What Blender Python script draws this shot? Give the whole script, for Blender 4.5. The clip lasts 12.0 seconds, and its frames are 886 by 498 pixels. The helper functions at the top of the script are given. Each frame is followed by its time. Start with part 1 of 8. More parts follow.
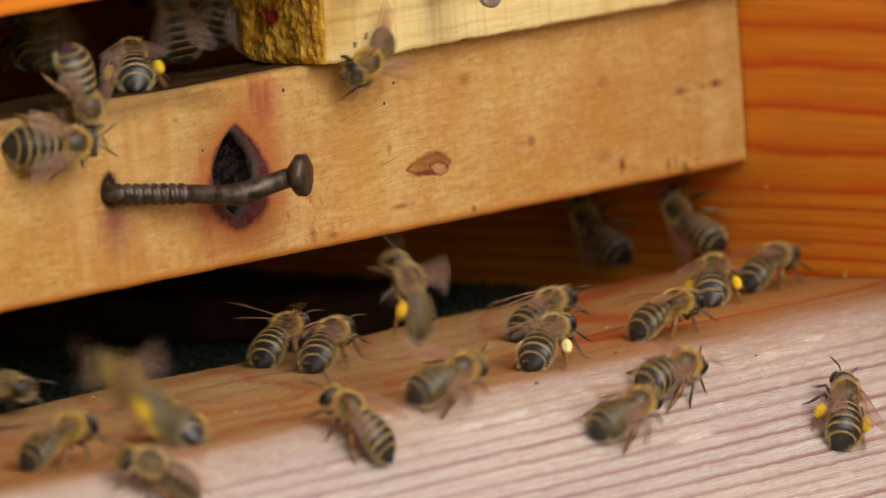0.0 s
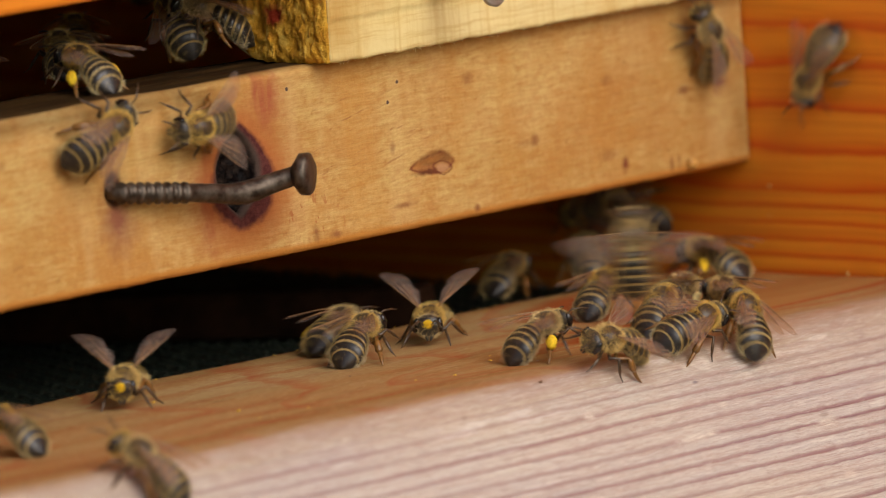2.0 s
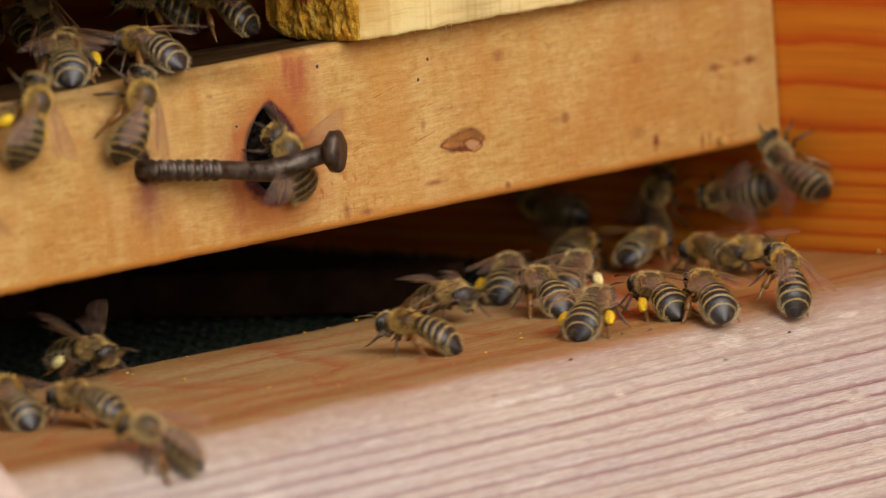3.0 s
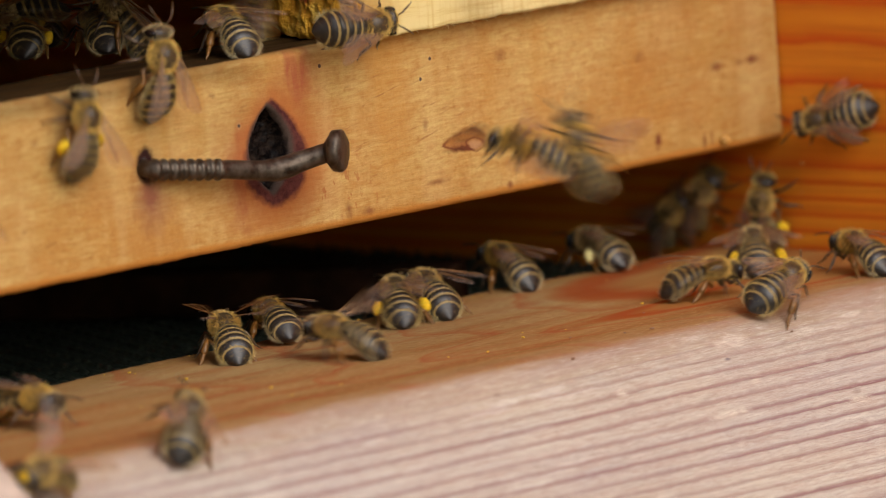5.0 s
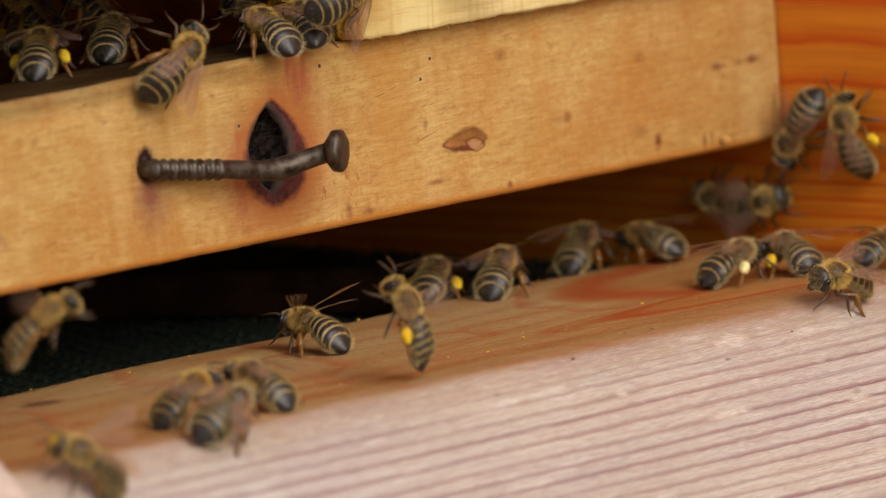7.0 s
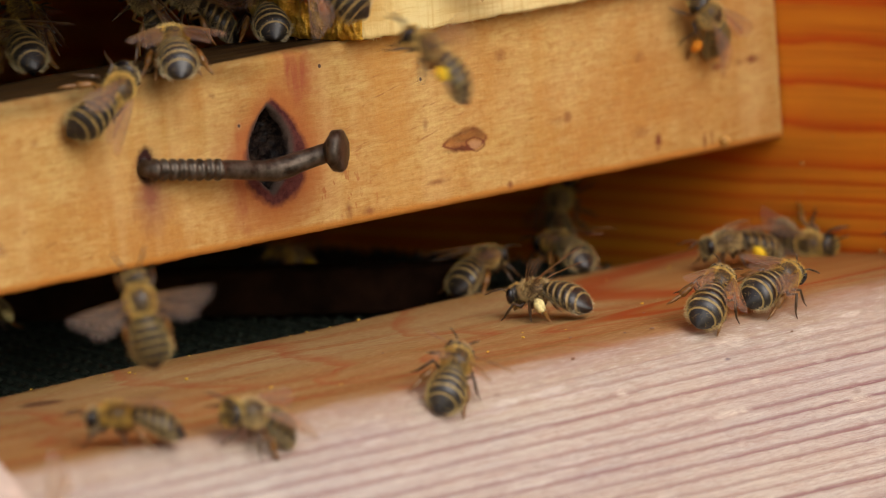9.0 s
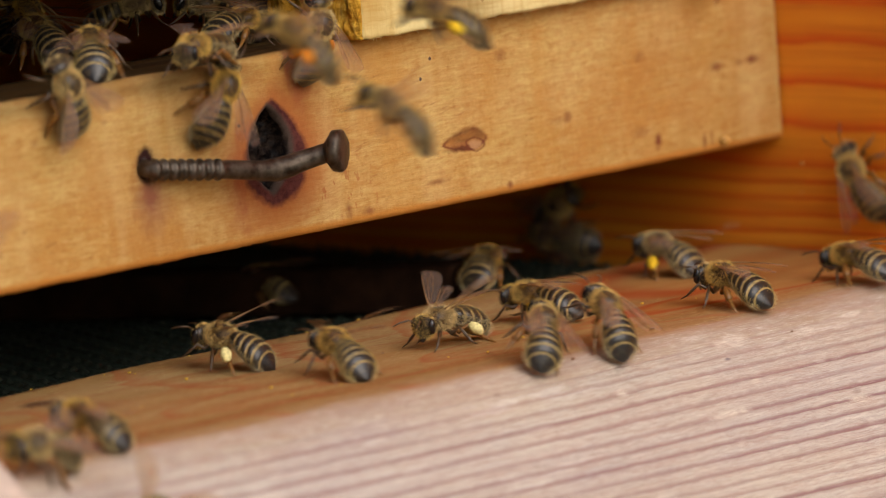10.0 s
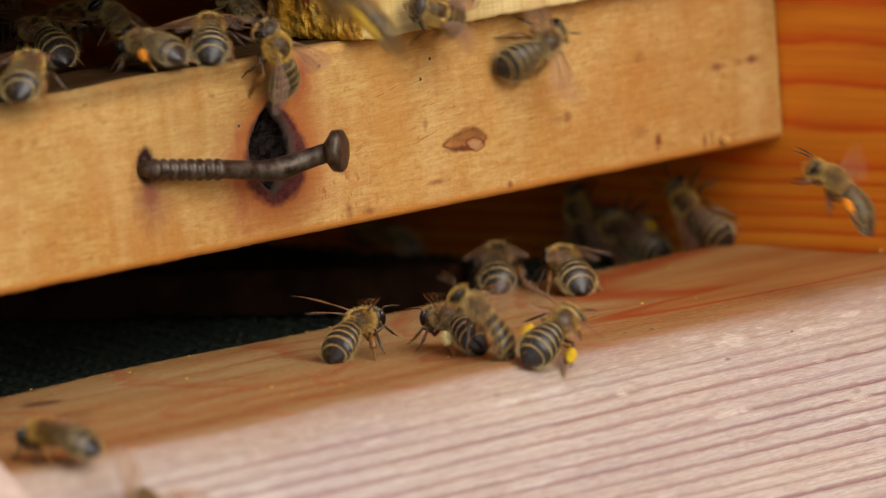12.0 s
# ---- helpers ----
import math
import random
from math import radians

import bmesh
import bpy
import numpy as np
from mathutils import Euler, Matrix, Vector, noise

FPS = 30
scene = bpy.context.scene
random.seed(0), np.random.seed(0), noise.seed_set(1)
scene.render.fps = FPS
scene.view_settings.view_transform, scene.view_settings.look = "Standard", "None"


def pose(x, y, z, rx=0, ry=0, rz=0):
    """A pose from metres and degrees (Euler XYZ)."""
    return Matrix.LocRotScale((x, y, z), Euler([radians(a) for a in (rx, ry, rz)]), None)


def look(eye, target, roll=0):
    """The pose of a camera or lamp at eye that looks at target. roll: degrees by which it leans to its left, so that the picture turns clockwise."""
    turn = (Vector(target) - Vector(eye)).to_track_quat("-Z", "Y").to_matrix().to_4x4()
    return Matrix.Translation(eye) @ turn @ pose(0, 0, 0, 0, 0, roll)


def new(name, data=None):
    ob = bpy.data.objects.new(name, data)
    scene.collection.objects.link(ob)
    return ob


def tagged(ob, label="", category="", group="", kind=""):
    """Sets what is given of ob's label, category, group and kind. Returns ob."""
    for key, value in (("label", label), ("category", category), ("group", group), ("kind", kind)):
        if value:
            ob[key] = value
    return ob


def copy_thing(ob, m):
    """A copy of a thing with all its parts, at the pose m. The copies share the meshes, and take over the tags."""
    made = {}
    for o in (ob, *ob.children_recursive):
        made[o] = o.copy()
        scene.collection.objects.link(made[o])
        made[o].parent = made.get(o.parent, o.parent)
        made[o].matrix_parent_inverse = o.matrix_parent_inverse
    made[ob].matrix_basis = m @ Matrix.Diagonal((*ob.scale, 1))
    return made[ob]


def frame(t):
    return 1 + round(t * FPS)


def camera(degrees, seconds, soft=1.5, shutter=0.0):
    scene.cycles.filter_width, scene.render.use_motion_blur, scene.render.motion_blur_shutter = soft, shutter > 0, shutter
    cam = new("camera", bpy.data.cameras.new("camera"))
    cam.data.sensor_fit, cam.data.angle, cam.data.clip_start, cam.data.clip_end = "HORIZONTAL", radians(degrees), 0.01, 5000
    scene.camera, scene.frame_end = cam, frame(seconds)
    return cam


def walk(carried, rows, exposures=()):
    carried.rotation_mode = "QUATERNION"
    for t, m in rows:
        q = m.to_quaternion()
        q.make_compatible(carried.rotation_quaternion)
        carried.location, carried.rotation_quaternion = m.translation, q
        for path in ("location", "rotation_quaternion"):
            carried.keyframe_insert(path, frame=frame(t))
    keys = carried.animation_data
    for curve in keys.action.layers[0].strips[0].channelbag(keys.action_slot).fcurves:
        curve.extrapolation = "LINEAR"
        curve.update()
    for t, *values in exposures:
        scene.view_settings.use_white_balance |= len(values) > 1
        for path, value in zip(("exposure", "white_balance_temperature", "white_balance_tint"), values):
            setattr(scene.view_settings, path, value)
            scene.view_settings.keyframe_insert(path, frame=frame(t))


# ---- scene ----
cam = camera(5.611, 12.0, soft=1.0, shutter=0.75)
cam.data.dof.use_dof = True
cam.data.dof.focus_distance = 1.197
cam.data.dof.aperture_fstop = 23.0
EYE = (-0.93334, -0.83383, 0.15404)


def view(x, y, z):
    """The camera stands still and turns a little; it leans to its right."""
    return look(EYE, (x, y, z), -3.9)


walk(cam, [
    (0.0, view(-0.07397, -0.01091, -0.0018)),
    (0.5, view(-0.07325, -0.01153, -0.00112)),
    (1.0, view(-0.07297, -0.0118, -0.00099)),
    (1.5, view(-0.07333, -0.01149, -0.00134)),
    (2.0, view(-0.0743, -0.01059, -0.00192)),
    (2.5, view(-0.07605, -0.00909, -0.00363)),
    (3.0, view(-0.07749, -0.00778, -0.00461)),
    (3.2, view(-0.07766, -0.00762, -0.00467)),
    (4.8, view(-0.07771, -0.00757, -0.00467)),
    (12.0, view(-0.07771, -0.00757, -0.00467)),
])

# ---- light: bright overcast, from the front and above ----
world = bpy.data.worlds.new("overcast_sky")
scene.world = world
world.use_nodes = True
_wn = world.node_tree.nodes
_sky = _wn.new("ShaderNodeTexSky")
_sky.sky_type, _sky.sun_disc = "NISHITA", False
_sky.sun_elevation, _sky.sun_rotation = radians(37), radians(191)
_sky.air_density, _sky.dust_density = 1.0, 3.0
_wn["Background"].inputs["Strength"].default_value = 0.12
world.node_tree.links.new(_sky.outputs[0], _wn["Background"].inputs["Color"])

sun = new("sun", bpy.data.lights.new("sun", "SUN"))
sun.data.energy, sun.data.angle, sun.data.color = 1.65, radians(48), (1.0, 0.98, 0.97)
sun.matrix_world = look((-0.20, -1.0, 0.76), (0, 0, 0))
scene.view_settings.exposure = 0.03

# ---- materials ----
class Mat:
    """A node material with a few short ways to add nodes."""

    def __init__(self, name):
        self.m = bpy.data.materials.new(name)
        self.m.use_nodes = True
        self.t = self.m.node_tree
        self.p = self.t.nodes["Principled BSDF"]
        self.coord = self.t.nodes.new("ShaderNodeTexCoord").outputs["Object"]

    def put(self, socket, value):
        if hasattr(value, "is_output"):
            self.t.links.new(value, socket)
        elif isinstance(value, tuple) and len(value) == 3 and socket.type == "RGBA":
            socket.default_value = (*value, 1)
        else:
            socket.default_value = value

    def scaled(self, sx, sy, sz, dx=0.0, dy=0.0, dz=0.0, warp=0.0, wscale=20.0):
        n = self.t.nodes.new("ShaderNodeMapping")
        n.inputs["Scale"].default_value = (sx, sy, sz)
        n.inputs["Location"].default_value = (dx, dy, dz)
        src = self.coord
        if warp:
            nz = self.noise(self.coord, wscale, 2, colour=True)
            mix = self.t.nodes.new("ShaderNodeVectorMath")
            mix.operation = "MULTIPLY_ADD"
            self.put(mix.inputs[0], nz)
            mix.inputs[1].default_value = (warp, warp, warp)
            self.put(mix.inputs[2], self.coord)
            src = mix.outputs[0]
        self.put(n.inputs["Vector"], src)
        return n.outputs[0]

    def slanted(self, sx, sy, sz, degrees):
        """Stretched like scaled(), along a grain that leans by so many degrees in the xz plane."""
        n = self.t.nodes.new("ShaderNodeMapping")
        n.vector_type = "TEXTURE"
        n.inputs["Scale"].default_value = (1 / sx, 1 / sy, 1 / sz)
        n.inputs["Rotation"].default_value = (0, radians(-degrees), 0)
        self.put(n.inputs["Vector"], self.coord)
        return n.outputs[0]

    def noise(self, vec, scale, detail=4.0, rough=0.55, colour=False, distort=0.0):
        n = self.t.nodes.new("ShaderNodeTexNoise")
        self.put(n.inputs["Vector"], vec)
        n.inputs["Scale"].default_value, n.inputs["Detail"].default_value = scale, detail
        n.inputs["Roughness"].default_value, n.inputs["Distortion"].default_value = rough, distort
        return n.outputs["Color" if colour else "Fac"]

    def wave(self, vec, scale, distortion, detail=2.0, dscale=1.0):
        n = self.t.nodes.new("ShaderNodeTexWave")
        n.bands_direction = "Y"
        self.put(n.inputs["Vector"], vec)
        n.inputs["Scale"].default_value, n.inputs["Distortion"].default_value = scale, distortion
        n.inputs["Detail"].default_value, n.inputs["Detail Scale"].default_value = detail, dscale
        return n.outputs["Fac"]

    def ramp(self, fac, *stops):
        n = self.t.nodes.new("ShaderNodeValToRGB")
        self.put(n.inputs[0], fac)
        el = n.color_ramp.elements
        while len(el) < len(stops):
            el.new(0.5)
        for e, (pos, col) in zip(el, stops):
            e.position = pos
            e.color = (*col, 1) if isinstance(col, tuple) else (col, col, col, 1)
        return n.outputs[0]

    def mix(self, fac, a, b, mode="MIX"):
        n = self.t.nodes.new("ShaderNodeMix")
        n.data_type, n.blend_type = "RGBA", mode
        self.put(n.inputs[0], fac)
        self.put(n.inputs[6], a)
        self.put(n.inputs[7], b)
        return n.outputs[2]

    def math(self, op, a, b=0.0, clamp=False):
        n = self.t.nodes.new("ShaderNodeMath")
        n.operation, n.use_clamp = op, clamp
        self.put(n.inputs[0], a)
        self.put(n.inputs[1], b)
        return n.outputs[0]

    def attr(self, name):
        n = self.t.nodes.new("ShaderNodeAttribute")
        n.attribute_name = name
        return n.outputs["Fac"]

    def spot(self, cx, cy, cz, rx, ry, rz, lo=1.0, hi=0.6, rough=0.25, nscale=500.0):
        """1 inside an uneven oval stain, 0 outside."""
        v = self.scaled(1 / rx, 1 / ry, 1 / rz, -cx / rx, -cy / ry, -cz / rz)
        ln = self.t.nodes.new("ShaderNodeVectorMath")
        ln.operation = "LENGTH"
        self.put(ln.inputs[0], v)
        n = self.noise(self.coord, nscale, 3)
        d = self.math("ADD", ln.outputs["Value"], self.math("MULTIPLY", self.math("SUBTRACT", n, 0.5), rough * 2))
        r = self.t.nodes.new("ShaderNodeMapRange")
        self.put(r.inputs["Value"], d)
        r.inputs["From Min"].default_value, r.inputs["From Max"].default_value = lo, hi
        return r.outputs[0]

    def dist(self, cx, cy, cz, rx, ry, rz, rough=0.0, nscale=100.0):
        """Distance from a centre, 1 on an oval of these radii, a little uneven."""
        ln = self.t.nodes.new("ShaderNodeVectorMath")
        ln.operation = "LENGTH"
        self.put(ln.inputs[0], self.scaled(1 / rx, 1 / ry, 1 / rz, -cx / rx, -cy / ry, -cz / rz))
        return self.math("ADD", ln.outputs["Value"], self.math("MULTIPLY", self.math("SUBTRACT", self.noise(self.coord, nscale, 3), 0.5), rough * 2))

    def axis(self, k):
        n = self.t.nodes.new("ShaderNodeSeparateXYZ")
        self.put(n.inputs[0], self.coord)
        return n.outputs[k]

    def random(self):
        return self.t.nodes.new("ShaderNodeObjectInfo").outputs["Random"]

    def bump(self, height, strength=0.4, distance=0.0003):
        n = self.t.nodes.new("ShaderNodeBump")
        n.inputs["Strength"].default_value, n.inputs["Distance"].default_value = strength, distance
        self.put(n.inputs["Height"], height)
        self.put(self.p.inputs["Normal"], n.outputs[0])

    def done(self, colour=None, rough=0.6, metal=0.0, spec=0.5):
        if colour is not None:
            self.put(self.p.inputs["Base Color"], colour)
        self.put(self.p.inputs["Roughness"], rough)
        self.p.inputs["Metallic"].default_value = metal
        self.p.inputs["Specular IOR Level"].default_value = spec
        return self.m


def batten_wood():
    """Oiled orange-brown pine with a dead knot, small brown flecks and fine saw marks."""
    m = Mat("oiled_pine")
    broad = m.noise(m.scaled(8, 1, 30, warp=0.004, wscale=60), 3.0, 5)
    fine = m.noise(m.scaled(60, 60, 600, warp=0.002, wscale=90), 4.0, 4, 0.65)
    mott = m.noise(m.coord, 90, 4)
    col = m.ramp(broad, (0.3, (0.48, 0.285, 0.078)), (0.52, (0.60, 0.41, 0.145)), (0.72, (0.68, 0.50, 0.205)))
    col = m.mix(m.ramp(fine, (0.40, 0.0), (0.68, 0.5)), col, (0.44, 0.19, 0.045))
    pores = m.noise(m.scaled(380, 300, 1500, warp=0.0008, wscale=400), 1.0, 4, 0.7)
    col = m.mix(m.ramp(pores, (0.52, 0.0), (0.72, 0.55)), col, (0.40, 0.16, 0.035))
    col = m.mix(m.ramp(mott, (0.45, 0.0), (0.72, 0.4)), col, (0.50, 0.21, 0.045))
    stain = m.noise(m.scaled(28, 28, 45, 3, 1, 2), 1.0, 4, 0.6)
    col = m.mix(m.ramp(stain, (0.46, 0.0), (0.66, 0.85)), col, (0.44, 0.19, 0.035))
    gran = m.noise(m.scaled(700, 500, 900), 1.0, 4, 0.7)
    col = m.mix(m.ramp(gran, (0.5, 0.0), (0.68, 0.5)), col, (0.36, 0.15, 0.035))
    col = m.mix(m.ramp(gran, (0.32, 0.4), (0.44, 0.0)), col, (0.66, 0.44, 0.175))
    saw = m.noise(m.scaled(420, 60, 30), 1.0, 3)
    col = m.mix(m.ramp(saw, (0.5, 0.0), (0.75, 0.12)), col, (0.70, 0.48, 0.20))
    dots = m.ramp(m.noise(m.scaled(330, 100, 520), 1.0, 2), (0.715, 0.0), (0.76, 0.6))
    col = m.mix(dots, col, (0.16, 0.045, 0.012))
    ticks = m.ramp(m.noise(m.scaled(110, 100, 420, 5, 3, 1, 0.004, 80), 1.0, 3), (0.7, 0.0), (0.76, 0.6)),
    col = m.mix(ticks[0], col, (0.2, 0.07, 0.02))
    fibre = m.noise(m.scaled(150, 60, 2100, 0, 0, 0, 0.0012, 160), 1.0, 5, 0.75)
    col = m.mix(m.ramp(fibre, (0.50, 0.0), (0.66, 0.5)), col, (0.40, 0.18, 0.05))
    col = m.mix(m.ramp(fibre, (0.34, 0.30), (0.46, 0.0)), col, (0.68, 0.46, 0.20))
    curl = m.noise(m.scaled(120, 60, 160, 4, 2, 0, 0.006, 90), 1.0, 4, 0.65)
    col = m.mix(m.ramp(curl, (0.50, 0.0), (0.64, 0.45)), col, (0.46, 0.215, 0.06))
    band = m.noise(m.scaled(95, 10, 14, 2, 0, 1), 1.0, 3, 0.6)
    col = m.mix(m.ramp(band, (0.50, 0.0), (0.66, 0.40)), col, (0.52, 0.25, 0.055))
    col = m.mix(m.ramp(band, (0.34, 0.35), (0.47, 0.0)), col, (0.70, 0.49, 0.21))
    # leaning pitch ticks beside the pin knot and torn flecks below the nail head
    lean = m.ramp(m.noise(m.slanted(170, 100, 1500, 13), 1.0, 3, 0.6), (0.60, 0.0), (0.68, 0.8))
    col = m.mix(m.math("MULTIPLY", lean, m.spot(-0.0770, 0, 0.0125, 0.019, 1, 0.010, 1.0, 0.3, 0.4, 200)), col, (0.30, 0.125, 0.045))
    fine_lean = m.noise(m.slanted(420, 100, 2600, 13), 1.0, 4, 0.75)
    col = m.mix(m.ramp(fine_lean, (0.50, 0.0), (0.64, 0.4)), col, (0.42, 0.21, 0.065))
    fleck = m.ramp(m.noise(m.scaled(900, 100, 380, 3, 0, 2), 1.0, 3, 0.6), (0.58, 0.0), (0.64, 0.85))
    col = m.mix(m.math("MULTIPLY", fleck, m.spot(-0.0880, 0, 0.0042, 0.0075, 1, 0.0050, 1.0, 0.3, 0.5, 300)), col, (0.34, 0.09, 0.03))
    # purple-red stain round the knot and its dead core
    streak = m.ramp(m.noise(m.scaled(380, 100, 70, warp=0.0015, wscale=300), 1.0, 4), (0.40, 0.2), (0.62, 1.0))
    col = m.mix(m.math("MULTIPLY", m.spot(-0.0995, 0, 0.0105, 0.0140, 1, 0.0135, 1.0, 0.2, 0.35, 300), 0.65), col, (0.36, 0.095, 0.028))
    col = m.mix(m.math("MULTIPLY", streak, m.spot(-0.0962, 0, 0.0205, 0.0052, 1, 0.0056, 1.0, 0.2, 0.5, 400)), col, (0.34, 0.075, 0.04))
    col = m.mix(m.math("MULTIPLY", streak, m.spot(-0.1060, 0, 0.0085, 0.0048, 1, 0.0080, 1.0, 0.3, 0.6, 400)), col, (0.33, 0.08, 0.04))
    col = m.mix(m.math("MULTIPLY", m.spot(-0.1235, 0, 0.0085, 0.0045, 1, 0.0060, 1.0, 0.1, 0.4, 400), 0.85), col, (0.22, 0.065, 0.045))
    col = m.mix(m.spot(-0.1239, 0, 0.0126, 0.0019, 1, 0.0028, 1.0, 0.6, 0.35, 700), col, (0.045, 0.018, 0.016))
    wob = m.math("MULTIPLY", m.math("SUBTRACT", m.noise(m.coord, 420, 4, 0.6), 0.5), 0.30)
    ring = m.math("ADD", m.attr("stain"), wob)
    col = m.mix(m.ramp(m.math("MULTIPLY", ring, 0.5), (0.44, 0.75), (0.80, 0.0)), col, (0.40, 0.12, 0.035))
    col = m.mix(m.ramp(ring, (0.84, 1.0), (1.0, 0.0)), col, m.ramp(m.noise(m.coord, 700, 4, 0.7), (0.35, (0.060, 0.016, 0.016)), (0.7, (0.14, 0.045, 0.036))))
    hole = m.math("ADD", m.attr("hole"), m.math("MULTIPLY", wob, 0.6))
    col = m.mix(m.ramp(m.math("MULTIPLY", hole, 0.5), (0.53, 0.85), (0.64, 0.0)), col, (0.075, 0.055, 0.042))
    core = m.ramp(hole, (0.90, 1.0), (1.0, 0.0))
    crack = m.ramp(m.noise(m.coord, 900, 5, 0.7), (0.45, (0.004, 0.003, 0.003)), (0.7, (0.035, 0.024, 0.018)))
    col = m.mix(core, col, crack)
    edge = m.ramp(m.math("ADD", m.math("MULTIPLY", m.attr("low"), 1.0), m.math("MULTIPLY", m.math("SUBTRACT", m.noise(m.scaled(120, 100, 300), 1.0, 4), 0.5), 0.5)), (0.35, 0.0), (0.8, 0.85))
    col = m.mix(edge, col, (0.46, 0.18, 0.03))
    # the pin knot and its brown eye
    lens = m.math("ADD", m.attr("pin"), m.math("MULTIPLY", wob, 0.8))
    col = m.mix(m.math("MULTIPLY", m.ramp(m.math("MULTIPLY", lens, 0.5), (0.40, 0.95), (0.60, 0.0)), 0.75), col, m.ramp(m.noise(m.scaled(250, 100, 700), 1.0, 4), (0.35, (0.16, 0.04, 0.014)), (0.65, (0.38, 0.13, 0.03))))
    col = m.mix(m.math("MULTIPLY", m.ramp(lens, (0.66, 0.0), (0.80, 0.8), (0.9, 0.8), (1.0, 0.0)), m.ramp(m.noise(m.coord, 260, 3), (0.42, 0.1), (0.58, 1.0))), col, (0.15, 0.035, 0.018))
    col = m.mix(m.math("MULTIPLY", m.spot(-0.0645, 0, 0.0068, 0.0040, 1, 0.00055, 1.1, 0.3, 0.5, 1200), 0.9), col, (0.10, 0.028, 0.014))
    eye = m.dist(-0.0621, 0, 0.0070, 0.0016, 1, 0.0009, 0.3, 1100)
    col = m.mix(m.ramp(m.math("MULTIPLY", eye, 0.5), (0.26, 0.8), (0.40, 0.0)), col, (0.42, 0.22, 0.10))
    col = m.mix(m.ramp(m.math("MULTIPLY", eye, 0.5), (0.40, 0.0), (0.48, 0.85), (0.58, 0.0)), col, (0.14, 0.035, 0.02))
    # pin holes with a pale rim
    for cx, cz in ((-0.1066, 0.0154), (-0.0720, 0.0171), (-0.0699, 0.0196), (-0.0909, 0.0213)):
        d = m.dist(cx, 0, cz, 0.00034, 1, 0.00034, 0.4, 1800)
        col = m.mix(m.ramp(m.math("MULTIPLY", d, 0.5), (0.30, 1.0), (0.48, 0.0)), m.mix(m.ramp(m.math("MULTIPLY", d, 0.5), (0.5, 0.25), (0.75, 0.0)), col, (0.70, 0.46, 0.22)), (0.10, 0.06, 0.045))
    for cx, cz, rx, rz, deep in ((-0.0260, 0.0026, 0.0007, 0.0011, 0.95), (-0.0132, 0.0112, 0.0014, 0.0007, 0.75), (-0.0084, 0.0112, 0.0007, 0.0005, 0.5), (-0.0057, 0.0113, 0.0017, 0.0006, 0.85),
                                 (-0.0438, 0.0084, 0.0009, 0.0008, 0.55), (-0.0455, 0.0080, 0.0022, 0.0007, 0.25), (-0.0289, 0.0145, 0.0012, 0.0008, 0.35), (-0.0562, 0.0183, 0.0011, 0.0009, 0.45),
                                 (-0.0293, 0.0042, 0.0020, 0.0010, 0.3), (-0.0700, 0.0030, 0.0022, 0.0004, 0.6), (-0.0835, 0.0010, 0.0012, 0.0006, 0.55), (-0.0872, 0.0016, 0.0007, 0.0012, 0.6), (-0.0560, 0.0006, 0.0007, 0.0006, 0.7),
                                 (-0.1435, 0.0180, 0.0008, 0.0006, 0.35), (-0.1310, 0.0190, 0.0006, 0.0005, 0.3), (-0.0717, 0.0109, 0.0006, 0.0009, 0.45), (-0.0165, 0.0012, 0.0005, 0.0012, 0.6), (-0.0150, 0.0016, 0.0004, 0.0010, 0.5)):
        col = m.mix(m.math("MULTIPLY", m.spot(cx, 0, cz, rx, 1, rz, 1.25, 0.3, 0.75, 1100), deep), col, (0.18, 0.045, 0.022))
    # near-black brown on the top face, weaker along the upper front edge
    dark_mask = m.math("MULTIPLY", m.attr("dirt"), m.ramp(m.noise(m.scaled(40, 160, 100), 1.0, 4), (0.25, 1.0), (0.75, 0.97)))
    col = m.mix(dark_mask, col, m.ramp(m.noise(m.scaled(60, 500, 300), 1.0, 4), (0.4, (0.018, 0.009, 0.004)), (0.7, (0.060, 0.032, 0.010))))
    h = m.math("ADD", m.math("MULTIPLY", fine, 0.6), m.math("MULTIPLY", m.noise(m.coord, 1500, 3), 0.5))
    m.bump(m.math("ADD", h, m.math("MULTIPLY", core, m.noise(m.coord, 1100, 4, 0.7))), 0.7, 0.00025)
    return m.done(col, m.ramp(core, (0.0, 0.65), (1.0, 0.22)), spec=0.06)


